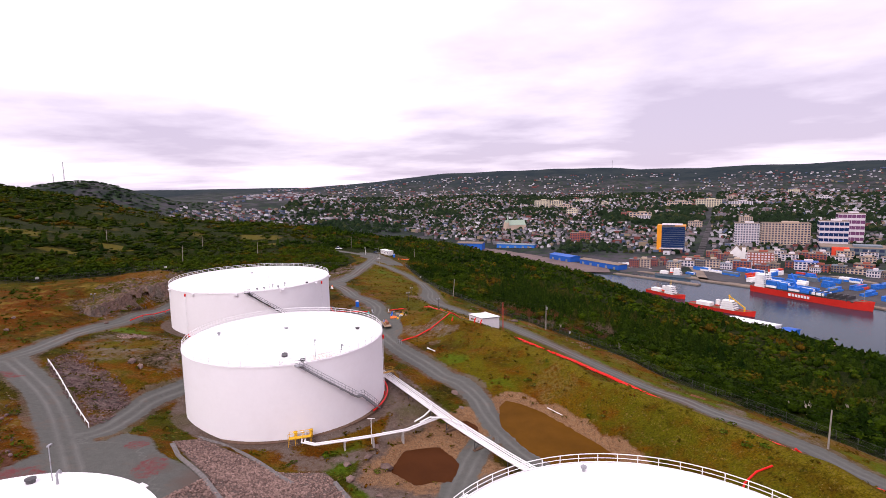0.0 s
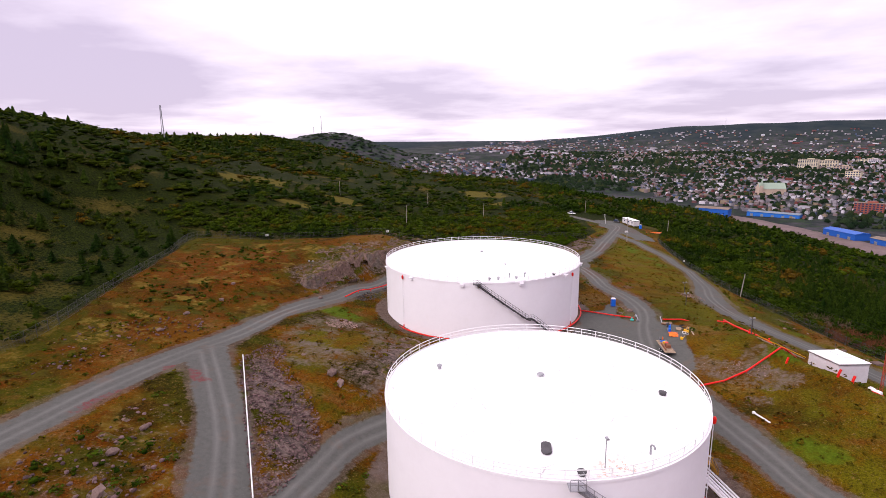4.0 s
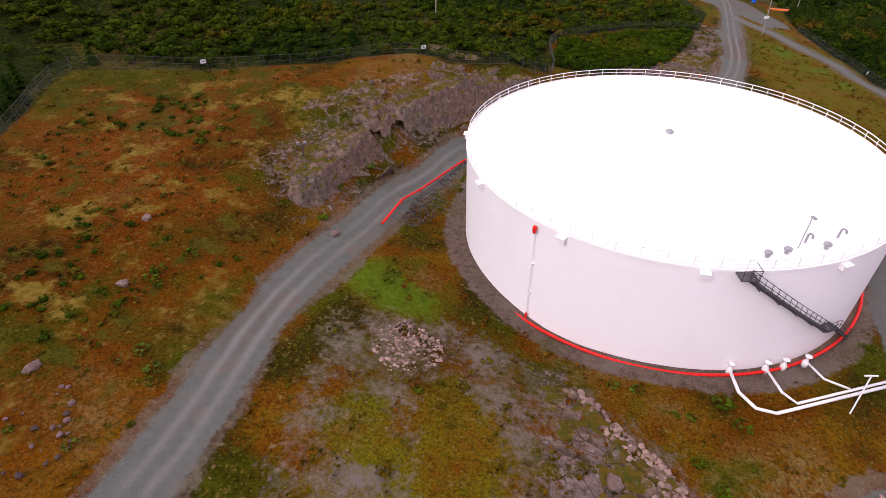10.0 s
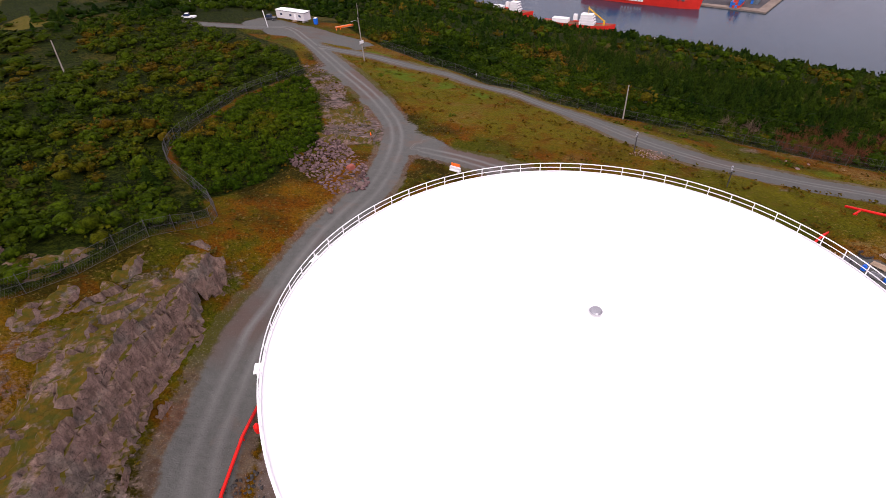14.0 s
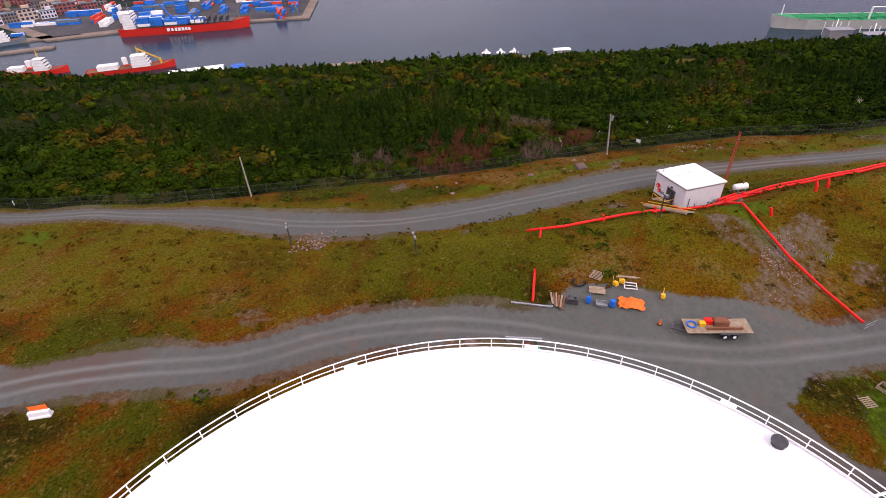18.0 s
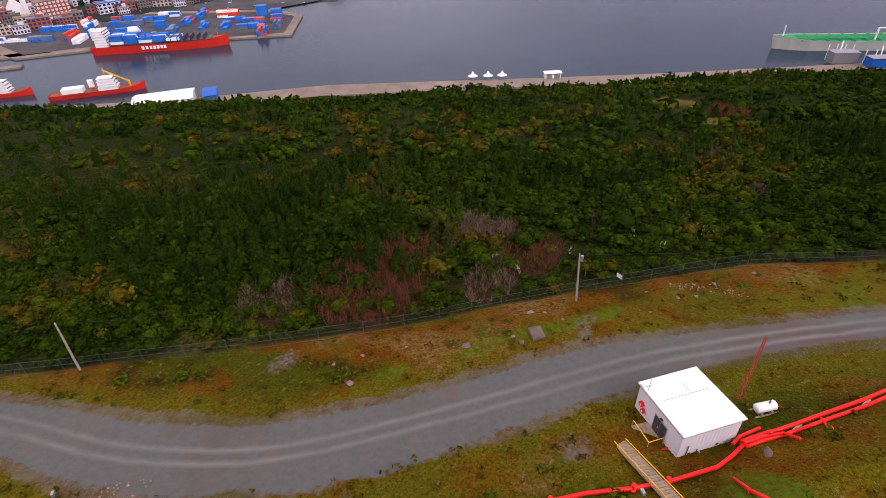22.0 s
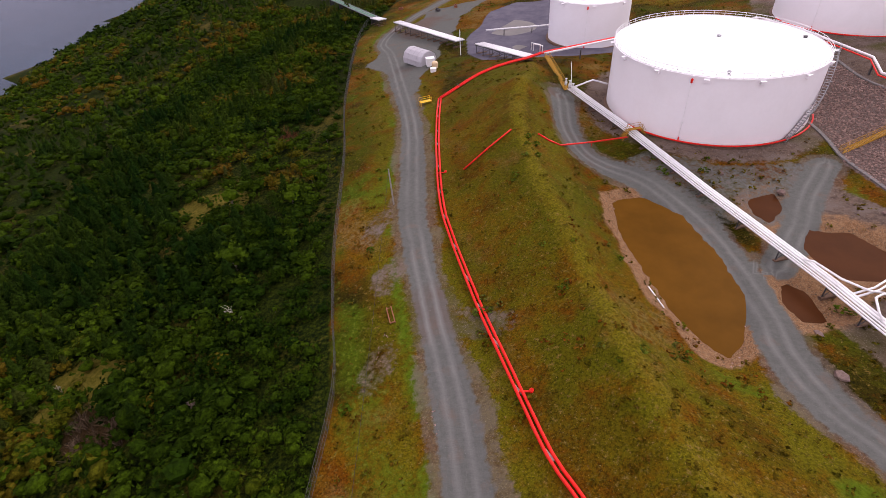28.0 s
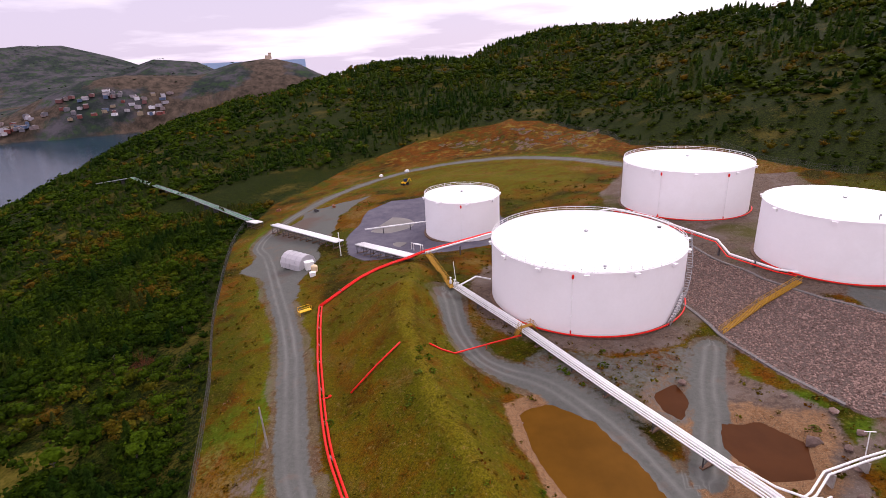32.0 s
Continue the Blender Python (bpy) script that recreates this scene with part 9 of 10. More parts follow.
# ---- poles, lights, signs ----
def pole(x, y, h, label, lean=(0, 0), lamp=0, arms=1):
    z = hz(x, y)
    t = thing("utility_pole", (x, y, z), 0, label, "pole", "poles along the tracks")
    top = Vector((lean[0], lean[1], h))
    part("shaft", Build().tube([(0, 0, -0.6), top * 0.5, top], [0.17, 0.15, 0.11], 8), POLE, t)
    if lamp:
        part("lamp_arm", Build().tube([top * 0.9, top * 0.93 + Vector((-1.0, -0.3, 0.2)), top * 0.93 + Vector((-1.8, -0.5, 0.1))], 0.05, 6), GALV, t)
        part("lamp_head", Build().box(top * 0.93 + Vector((-2.0, -0.55, 0.05)), (0.6, 0.3, 0.15), 0.3), GALV, t)
    if arms:
        part("transformer", Build().lathe([(0.001, h * 0.84), (0.22, h * 0.84), (0.22, h * 0.95), (0.001, h * 0.96)], 10, (0.35, 0.1)), GALV, t, "grey canister")
    return top + Vector((x, y, z))


tops = [pole(69.7, 92.9, 7.6, "weathered wooden pole beside the track", (0.2, 0), 0, 0), pole(34.6, 180.2, 8.6, "wooden pole with a grey canister", (0.1, 0.5)), pole(3.6, 243, 7.8, "leaning weathered wooden pole", (0.9, 0.9), 0, 0), pole(-37, 303, 11.5, "tall pale pole with a lamp arm", (-0.4, 0.6), 1, 0), pole(-20, 352, 8.5, "wooden pole by the lumber stack", (0.1, 0), 0, 0)]
pole(-108, 307, 8, "wooden pole on the scrubby hill", (0.2, 0), 0, 0)
pole(-122, 247, 8.5, "wooden pole on the scrubby hill", (0.3, 0), 0, 0)
pole(-150, 330, 8, "wooden pole on the scrubby hill", (0.2, 0), 0, 0)
pole(-190, 300, 8, "wooden pole on the scrubby hill", (0.2, 0), 0, 0)
pole(-70, 400, 8, "wooden pole on the scrubby hill", (0.2, 0), 0, 0)
for a, b2 in zip(tops, tops[1:]):
    n = 10
    pts = [a.lerp(b2, k / n) - Vector((0, 0, 0.15 + 2.0 * (1 - (2 * k / n - 1) ** 2))) for k in range(n + 1)]
    single("overhead_cable", Build().tube(pts, 0.018, 4), BLACK, "thin dark overhead cable between poles", "cable", group="cables")
for x, y in ((-14.2, 202.6), (-2.3, 172.1), (-113.5, 169.4), (-14.1, 222.6)):
    t = thing("flood_light", (x, y, hz(x, y)), 0.6, "pair of floodlights on a short dark post", "light", "floodlights")
    part("post", Build().tube([(0, 0, -0.3), (0, 0, 3.2)], 0.1, 6), STEEL, t)
    part("crossbar", Build().beam((-0.6, 0, 3.2), (0.6, 0, 3.2), 0.08), STEEL, t)
    for dx in (-0.5, 0.5):
        part("lamp_head", Build().box((dx, 0.1, 3.4), (0.45, 0.25, 0.35)), GALV, t)
SIGNW = material("white_sign", (0.75, 0.74, 0.74), 0.5, vary=0.04, bump=0.0)
for x, y in ((-110.6, 209.8), (41.5, 174.5), (-13, 282), (-147, 190.2)):
    t = thing("fence_sign", (x, y, hz(x, y)), 0.9, "small white sign on the fence", "sign", "fence signs")
    part("plate", Build().box((0, 0, 1.5), (1.0, 0.03, 0.7)), SIGNW, t)
    part("sign_bar", Build().box((0, -0.02, 1.6), (0.7, 0.02, 0.08)).box((0, -0.02, 1.42), (0.5, 0.02, 0.08)), STEEL, t)
gr = tagged(new("guard_rail"), "low white pipe rail along the gravel track", "rail")
line = [Vector((-89.9 + 27.3 * k / 12, 116.8 - 28.0 * k / 12, 0)) for k in range(13)]
pts = [(p.x, p.y, hz(p.x, p.y) + 0.75) for p in line]
part("rail", Build().tube(pts, 0.09, 8), PIPEW, gr)
for p in pts:
    part("post", Build().tube([(p[0], p[1], p[2] - 1.1), p], 0.07, 6), PIPEW, gr)

# ---- things about the track ----
def toilet(x, y, rz, label):
    t = thing("portable_toilet", (x, y, hz(x, y)), rz, label, "toilet", "portable toilets")
    part("cabin", Build().box((0, 0, 1.05), (1.1, 1.15, 2.1)), BLUEP, t)
    part("roof", Build().lathe([(0.80, 2.1), (0.78, 2.2), (0.4, 2.36), (0.001, 2.4)], 4, (0, 0), math.pi / 4, math.pi / 4 + 2 * math.pi), material("translucent_white_roof", (0.7, 0.7, 0.74), 0.5, vary=0.04, bump=0.0), t, "pale plastic roof")
    part("door", Build().box((0.57, 0, 1.0), (0.04, 0.8, 1.85)), BLUEP, t)
    part("vent_pipe", Build().tube([(-0.4, 0.4, 2.1), (-0.4, 0.4, 2.65)], 0.06, 8), STEEL, t)
    part("skid", Build().box((0, 0, 0.05), (1.2, 1.25, 0.1)), STEEL, t)


toilet(-32.6, 194.2, 0.3, "blue portable toilet beside the inner track")
toilet(-34.0, 357.6, 0.6, "blue portable toilet beside the site office")
tr_ = thing("flatbed_trailer", (-18.9, 165.6, hz(-18.9, 165.6)), math.atan2(-7.3, 2.1), "tandem flatbed trailer loaded with tools", "trailer")
for k in range(9):
    part("plank", Build().box((0, -1.0 + 0.25 * k, 0.78), (7.0, 0.235, 0.06)), WOOD, tr_)
part("frame", Build().box((0, 0, 0.66), (7.0, 2.0, 0.14)), STEEL, tr_)
part("drawbar", Build().beam((-3.4, 0.7, 0.62), (-5.0, 0, 0.55), 0.12).beam((-3.4, -0.7, 0.62), (-5.0, 0, 0.55), 0.12), STEEL, tr_)
part("jack", Build().tube([(-4.8, 0, 0), (-4.8, 0, 1.1)], 0.07, 8), GALV, tr_)
for sx in (-0.1, 0.9):
    for sy in (-1.22, 1.22):
        w_ = part("wheel", Build().tube([(0.6 + sx, sy - 0.12, 0.36), (0.6 + sx, sy + 0.12, 0.36)], 0.36, 16), BLACK, tr_)
        part("rim", Build().tube([(0.6 + sx, sy - 0.13, 0.36), (0.6 + sx, sy + 0.13, 0.36)], 0.19, 12), PIPEW, w_)
for sy in (-1.22, 1.22):
    part("mudguard", Build().box((1.0, sy, 0.80), (2.1, 0.3, 0.05)), STEEL, tr_)


def on_trailer(x, y):
    q = tr_.matrix_basis @ Vector((x, y, 0.82))
    return (q.x, q.y, tr_.location.z + 0.82)


for nm, bb, mt, lb, ca, px, py in (("hose_coil", Build().tube([(0.5 * math.cos(a * 0.5), 0.5 * math.sin(a * 0.5), 0.08 + 0.02 * (a // 12)) for a in range(50)], 0.06, 6), BLUEP, "coiled blue hose on the trailer bed", "hose", -2.7, 0.1), ("tool_box", Build().box((0, 0, 0.25), (0.8, 0.6, 0.5)).box((0, 0, 0.53), (0.84, 0.64, 0.06)), RED, "red tool box on the trailer bed", "box", -0.9, 0.4), ("tool_box", Build().box((0, 0, 0.2), (0.6, 0.5, 0.4)).box((0, 0, 0.42), (0.63, 0.53, 0.05)), YELLOW, "yellow crate on the trailer bed", "box", -1.6, 0.1), ("timber_crate", Build().box((0, 0, 0.3), (1.6, 0.9, 0.6)).box((0, 0, 0.62), (1.4, 0.7, 0.06)), RUST, "open rusty brown crate of tools", "crate", 0.4, 0.3), ("steel_beam", Build().box((0, 0, 0.04), (3.8, 0.22, 0.05)).box((0, 0, 0.16), (3.8, 0.05, 0.2)).box((0, 0, 0.28), (3.8, 0.22, 0.05)), RUST, "rusty steel beam on the trailer bed", "beam", 0.6, -0.6)):
    single(nm, bb, mt, lb, ca, loc=on_trailer(px, py), rz=tr_.rotation_euler.z)


def cone(x, y):
    t = thing("traffic_cone", (x, y, hz(x, y)), 0, "small orange traffic cone", "cone", "traffic cones")
    part("cone_body", Build().lathe([(0.17, 0.04), (0.03, 0.75), (0.001, 0.75)], 12), ORANGE, t)
    part("base", Build().box((0, 0, 0.02), (0.4, 0.4, 0.05)), BLACK, t)


for x, y in ((-19.6, 171.4), (-56.4, 250.4), (-30.1, 347), (-28, 349)):
    cone(x, y)


def loose(name, b, mat, label, cat, x, y, rz=0.0, dz=0.0, group=""):
    return single(name, b, mat, label, cat, loc=(x, y, hz(x, y) + dz), rz=rz, group=group)


base_a = math.atan2(-0.98, 0.1)
loose("steel_pipe", Build().tube([(-2.4, 0, 0.14), (2.2, 0, 0.14), (2.5, 0.15, 0.14)], 0.14, 8), GALV, "length of grey steel pipe on the grass", "pipe", -20.2, 185.8, base_a)
st_ = thing("timber_stack", (-18.9, 182.9, hz(-18.9, 182.9)), 0.1, "loose stack of brown timbers and boards", "timber")
for k in range(6):
    part("timber", Build().box((0.1 * k - 0.2, 0.28 * k - 0.7, 0.12 + 0.08 * (k % 2)), (2.4 - 0.2 * (k % 3), 0.2, 0.14), 0.06 * (k - 2)), WOOD if k % 2 else RUST, st_)
loose("generator", Build().box((0, 0, 0.4), (1.2, 0.7, 0.5)).box((0, 0, 0.1), (1.3, 0.8, 0.1)).lathe([(0.14, 0.65), (0.14, 0.9), (0.001, 0.92)], 10, (0.3, 0)).tube([(-0.4, 0.2, 0.65), (-0.4, 0.2, 1.0)], 0.05, 6), STEEL, "dark engine unit on a skid", "machine", -18.6, 181.2, base_a)
loose("pressure_washer", Build().box((0, 0, 0.35), (0.5, 0.5, 0.6)).tube([(0, 0, 0.6), (0.1, 0.2, 1.2)], 0.05, 6).lathe([(0.2, 0.65), (0.2, 0.8), (0.001, 0.82)], 10), BLUEP, "small blue and black wheeled machine", "machine", -18.2, 179.4, base_a)
loose("equipment_tray", Build().box((0, 0, 0.05), (1.3, 0.9, 0.1)).box((0.6, 0, 0.22), (0.06, 0.9, 0.3)).box((-0.6, 0, 0.22), (0.06, 0.9, 0.3)).box((0, 0.42, 0.22), (1.2, 0.06, 0.3)).box((0, -0.42, 0.22), (1.2, 0.06, 0.3)), GALV, "grey tray of fittings", "tray", -18.3, 177.9, base_a)
loose("drum", Build().lathe([(0.001, 0.0), (0.29, 0.0), (0.30, 0.3), (0.285, 0.32), (0.30, 0.34), (0.30, 0.6), (0.285, 0.62), (0.29, 0.88), (0.001, 0.88)], 16), BLUEP, "blue plastic drum beside the tools", "drum", -18.2, 176.7, 0)
sheet = Build()
for k in range(9):
    for q in range(7):
        sheet.v.append(((k - 4) * 0.36 + 0.1 * math.sin(q * 2.1), (q - 3) * 0.32 + 0.1 * math.sin(k * 1.7), 0.05 + 0.55 * math.exp(-((k - 4) ** 2 + (q - 3) ** 2) / 7.0) + 0.09 * math.sin(k * 2.3 + q * 1.9)))
for k in range(8):
    for q in range(6):
        i = k * 7 + q
        sheet.f.append((i, i + 7, i + 8, i + 1))
loose("tarpaulin", sheet, ORANGE, "crumpled orange tarpaulin thrown over tools", "tarpaulin", -17.4, 174.6, base_a)
pal = thing("pallet", (-16.2, 178.6, hz(-16.2, 178.6)), base_a, "worn brown pallet board on the grass", "pallet")
for k in range(5):
    part("slat", Build().box((0, -0.5 + 0.25 * k, 0.16), (1.9, 0.22, 0.03)), WOOD, pal)
for dx in (-0.8, 0, 0.8):
    part("bearer", Build().box((dx, 0, 0.07), (0.1, 1.2, 0.13)), WOOD, pal)
pal2 = thing("pallet", (-13.8, 178.9, hz(-13.8, 178.9)), base_a + 1.2, "pale slatted pallet tipped on the bank", "pallet")
for k in range(7):
    part("slat", Build().box((-0.75 + 0.25 * k, 0, 0.2), (0.12, 1.5, 0.03)), WOOD, pal2)
for dy in (-0.6, 0.6):
    part("bearer", Build().box((0, dy, 0.11), (1.7, 0.1, 0.14)), WOOD, pal2)
loose("hose_coil", Build().tube([((0.55 + 0.01 * a) * math.cos(a * 0.5), (0.55 + 0.01 * a) * math.sin(a * 0.5), 0.06 + 0.002 * a) for a in range(40)], 0.05, 6), BLACK, "coil of black hose on the grass", "hose", -15.3, 180.9)
loose("hose_coil", Build().tube([((0.8 + 0.012 * a) * math.cos(a * 0.5), (0.6 + 0.01 * a) * math.sin(a * 0.5), 0.06 + 0.002 * a) for a in range(44)], 0.05, 6), BLACK, "coil of black hose on the gravel", "hose", -35.5, 172.0)
loose("board", Build().box((0, 0, 0.1), (3.0, 0.16, 0.12)).box((0.2, 0.2, 0.06), (2.6, 0.14, 0.1)), WOOD, "two grey planks lying side by side", "boards", -13.4, 175.2, base_a + 0.05)
for x, y in ((-14.9, 176.6), (-14.4, 175.9), (-15.7, 171.2)):
    loose("yellow_tool", Build().box((0, 0, 0.3), (0.6, 0.45, 0.4)).box((0.1, 0, 0.55), (0.3, 0.3, 0.2)).tube([(-0.3, 0, 0.4), (-0.6, 0, 1.1)], 0.035, 6), YELLOW, "yellow site machine with a handle", "machine", x, y, x, group="yellow tools")
wf = thing("window_frame", (-14.9, 174.9, hz(-14.9, 174.9)), base_a, "white frame lying on the tools", "frame")
for cc, ss in (((0, 0.55, 0.3), (1.5, 0.08, 0.08)), ((0, -0.55, 0.3), (1.5, 0.08, 0.08)), ((0.72, 0, 0.3), (0.08, 1.1, 0.08)), ((-0.72, 0, 0.3), (0.08, 1.1, 0.08)), ((0, 0, 0.3), (1.5, 0.06, 0.06))):
    part("bar", Build().box(cc, ss), PIPEW, wf)
loose("propped_pipe", Build().tube([(-2.0, 0, 0.45), (2.0, 0, 0.45)], 0.14, 8).box((-1.7, 0, 0.17), (0.5, 0.6, 0.35)).box((1.7, 0, 0.17), (0.5, 0.6, 0.35)), GALV, "grey pipe resting on two blocks", "pipe", -25.9, 185.6, base_a + 0.1)
loose("bollard", Build().lathe([(0.5, 0), (0.5, 0.2), (0.18, 0.25), (0.18, 0.7), (0.001, 0.72)], 14), TEAL, "small green valve cover with a wooden post", "bollard", -27.0, 184.0)
pad_ = loose("concrete_block", Build().box((0, 0, 0.25), (2.2, 1.7, 0.6)).box((0, 0, 0.57), (2.0, 1.5, 0.06)), ROCKM, "low square brownish concrete block on the grass", "block", 24.0, 184.4, 0.5)
loose("plank", Build().box((0, 0, 0.06), (1.6, 0.4, 0.08)), WOOD, "pale plank on the grass", "plank", 18.4, 200.2, 1.9)
loose("wood_pile", Build().box((0, 0.35, 0.2), (3.4, 0.15, 0.2)).box((0, -0.35, 0.2), (3.4, 0.15, 0.2)).box((1.5, 0, 0.15), (0.15, 0.8, 0.15)).box((-1.5, 0, 0.15), (0.15, 0.8, 0.15)), RUST, "reddish timber frame in the ditch", "frame", 58.1, 119.0, 2.2)
loose("white_pipe", Build().tube([(-2.2, 0, 0.1), (2.2, 0, 0.1)], 0.09, 8), PIPEW, "length of white pipe on the grass bank", "pipe", 22.4, 106.6, 2.12)
loose("white_pipe", Build().tube([(-1.6, 0, 0.15), (1.6, 0, 0.15)], 0.14, 8).lathe([(0.25, 0), (0.25, 0.3), (0.001, 0.3)], 10, (1.7, 0)), PIPEW, "white pipe piece beside the inner track", "pipe", -4.0, 140.5, 2.2)
bar_ = thing("road_barrier", (-49.3, 229.5, hz(-49.3, 229.5)), 0.5, "white concrete road barrier with orange netting", "barrier")
part("block", Build().prism([(-0.35, -1.0), (0.35, -1.0), (0.35, 1.0), (-0.35, 1.0)], 0, 0.3).prism([(-0.18, -1.0), (0.18, -1.0), (0.18, 1.0), (-0.18, 1.0)], 0.3, 0.85), PIPEW, bar_)
part("netting", Build().box((0.25, 0.1, 1.1), (0.05, 1.6, 0.6)).tube([(0.25, -0.8, 0), (0.25, -0.8, 1.5)], 0.05, 6), ORANGE, bar_)
loose("brick_stack", Build().box((0, 0, 0.35), (1.2, 1.0, 0.5)).box((0, 0, 0.06), (1.3, 1.1, 0.12)).box((0.1, 0, 0.68), (0.9, 0.8, 0.16)), BRICK, "pallet of pale red bricks", "bricks", -65.4, 237.0, 0.4)
pal3 = thing("pallet", (-24.4, 152.2, hz(-24.4, 152.2)), 0.5, "grey slatted pallet lying in the weeds", "pallet")
for k in range(6):
    part("slat", Build().box((-0.55 + 0.22 * k, 0, 0.14), (0.11, 1.2, 0.03)), WOOD, pal3)
for dy in (-0.5, 0, 0.5):
    part("bearer", Build().box((0, dy, 0.06), (1.25, 0.09, 0.12)), WOOD, pal3)
crate = thing("crate", (-22.2, 150.3, hz(-22.2, 150.3)), 0.8, "small open wooden crate in the weeds", "crate")
for k in range(3):
    for sx in (-0.5, 0.5):
        part("slat", Build().box((sx, 0, 0.12 + 0.2 * k), (0.04, 1.0, 0.15)), WOOD, crate)
        part("slat", Build().box((0, sx, 0.12 + 0.2 * k), (0.96, 0.04, 0.15)), WOOD, crate)
part("bottom", Build().box((0, 0, 0.04), (0.96, 0.96, 0.05)), WOOD, crate)
rail_ = thing("guard_rail", (-13.0, 149.8, hz(-13.0, 149.8)), 2.3, "short grey guard rail round a pipe end", "rail")
for x in (-1.0, 0.0, 1.0):
    part("rail_post", Build().beam((x, 0.5, -0.2), (x, 0.5, 1.05), 0.06), GALV, rail_)
for z in (0.55, 1.05):
    part("rail", Build().tube([(-1.0, 0.5, z), (1.0, 0.5, z)], 0.035, 6), GALV, rail_)
loose("tyre", Build().tube([(0.5 * math.cos(a), 0.35 * math.sin(a), 0.1) for a in np.linspace(0, 6.28, 17)[:-1]], 0.12, 6, True), BLACK, "old black tyre on the gravel", "tyre", -66.1, 234.6)

# ---- gate, office, lumber ----
of = thing("site_office", (-39.6, 366.0, hz(-39.6, 366) + 0.7), math.atan2(-14.7, 8.8), "long white site office cabin on blocks", "cabin")
part("wall", Build().box((0, 0, 1.35), (13.5, 3.4, 2.7)), material("pale_cladding", (0.60, 0.57, 0.58), 0.6, vary=0.05, bump=0.0), of)
part("roof", Build().box((0, 0, 2.78), (13.8, 3.7, 0.16)), ROOF, of)
part("roof_trim", Build().box((0, 0, 2.62), (13.65, 3.55, 0.18)), STEEL, of)
for x in (-4.2, 0.4, 4.8):
    wn = part("window", Build().box((x, -1.72, 1.5), (1.0, 0.06, 0.8)), GLASSD, of)
    part("window_frame", Build().box((x, -1.73, 1.93), (1.1, 0.06, 0.07)).box((x, -1.73, 1.07), (1.1, 0.06, 0.07)), PIPEW, wn)
part("door", Build().box((2.6, -1.72, 1.05), (0.9, 0.06, 2.0)), PIPEW, of)
for x in (-5.5, -2, 2, 5.5):
    part("block", Build().box((x, 0, -0.4), (0.5, 2.6, 0.8)), CONCRETE, of)
part("step", Build().box((2.6, -2.4, -0.3), (1.4, 1.2, 0.6)), WOOD, of)


def car(name, x, y, rz, body_mat, label, cat, length=4.9, tall=1.75, bed=True, z=None):
    t = thing(name, (x, y, hz(x, y) if z is None else z), rz, label, cat)
    l = length / 2
    part("body", Build().add([(-l, -0.92, 0.45), (l, -0.88, 0.45), (l, 0.88, 0.45), (-l, 0.92, 0.45), (-l, -0.92, 0.98), (l - 0.1, -0.85, 0.92), (l - 0.1, 0.85, 0.92), (-l, 0.92, 0.98)], [(3, 2, 1, 0), (4, 5, 6, 7), (0, 1, 5, 4), (1, 2, 6, 5), (2, 3, 7, 6), (3, 0, 4, 7)]), body_mat, t)
    c0, c1 = (-0.3, 1.2) if bed else (-l + 0.3, 1.0)
    cab = part("cabin", Build().add([(c0, -0.85, 0.95), (c1 + 0.5, -0.85, 0.95), (c1 + 0.5, 0.85, 0.95), (c0, 0.85, 0.95), (c0 + 0.15, -0.7, tall), (c1 - 0.2, -0.7, tall), (c1 - 0.2, 0.7, tall), (c0 + 0.15, 0.7, tall)], [(4, 5, 6, 7), (0, 1, 5, 4), (1, 2, 6, 5), (2, 3, 7, 6), (3, 0, 4, 7)]), GLASSD, t)
    part("roof", Build().box(((c0 + c1) / 2 - 0.02, 0, tall + 0.02), (c1 - c0 - 0.3, 1.4, 0.05)), body_mat, cab)
    for sx in (-l + 0.95, l - 0.95):
        for sy in (-0.82, 0.82):
            w = part("wheel", Build().tube([(sx, sy - 0.12, 0.36), (sx, sy + 0.12, 0.36)], 0.36, 14), BLACK, t)
            part("rim", Build().tube([(sx, sy - 0.13, 0.36), (sx, sy + 0.13, 0.36)], 0.2, 10), GALV, w)
    for sy in (-0.6, 0.6):
        part("headlight", Build().box((l - 0.02, sy, 0.78), (0.08, 0.35, 0.16)), PIPEW, t)
    return t


DARKPAINT = material("dark_car_paint", (0.05, 0.055, 0.065), 0.3, 0.3, vary=0.05, bump=0.0)
car("pickup_truck", -47.5, 367.5, 2.2, DARKPAINT, "dark grey pickup truck by the site office", "truck")
car("pickup_truck", -74, 372, 2.6, PIPEW, "white pickup truck on the far track", "truck")
lum = thing("lumber_stack", (-25.5, 353.5, hz(-25.5, 353.5)), 0.1, "stack of orange brown lumber by the fence", "lumber")
for k in range(12):
    part("board", Build().box((0.2 * (k % 3), -0.9 + 0.45 * (k % 5), 0.15 + 0.22 * (k // 5)), (7.2, 0.4, 0.2), 0.02 * (k % 4 - 2)), ORANGE if k % 3 else WOOD, lum)
gt = tagged(new("site_gate"), "open steel gate frame with a pale post", "gate")
part("gate_post", Build().tube([(-52, 352, hz(-52, 352) - 0.3), (-52.6, 352.4, hz(-52, 352) + 5.2)], 0.14, 8), PIPEW, gt)
for h in (0.4, 1.2, 2.0):
    part("gate_bar", Build().beam((-52, 352, hz(-52, 352) + h), (-55, 345.5, hz(-55, 345.5) + h), 0.07), STEEL, gt)
part("banner", Build().box((-37.4, 302.6, hz(-37, 303) + 5.2), (1.6, 0.05, 0.8), 0.5), SIGNW, gt, "small white banner")

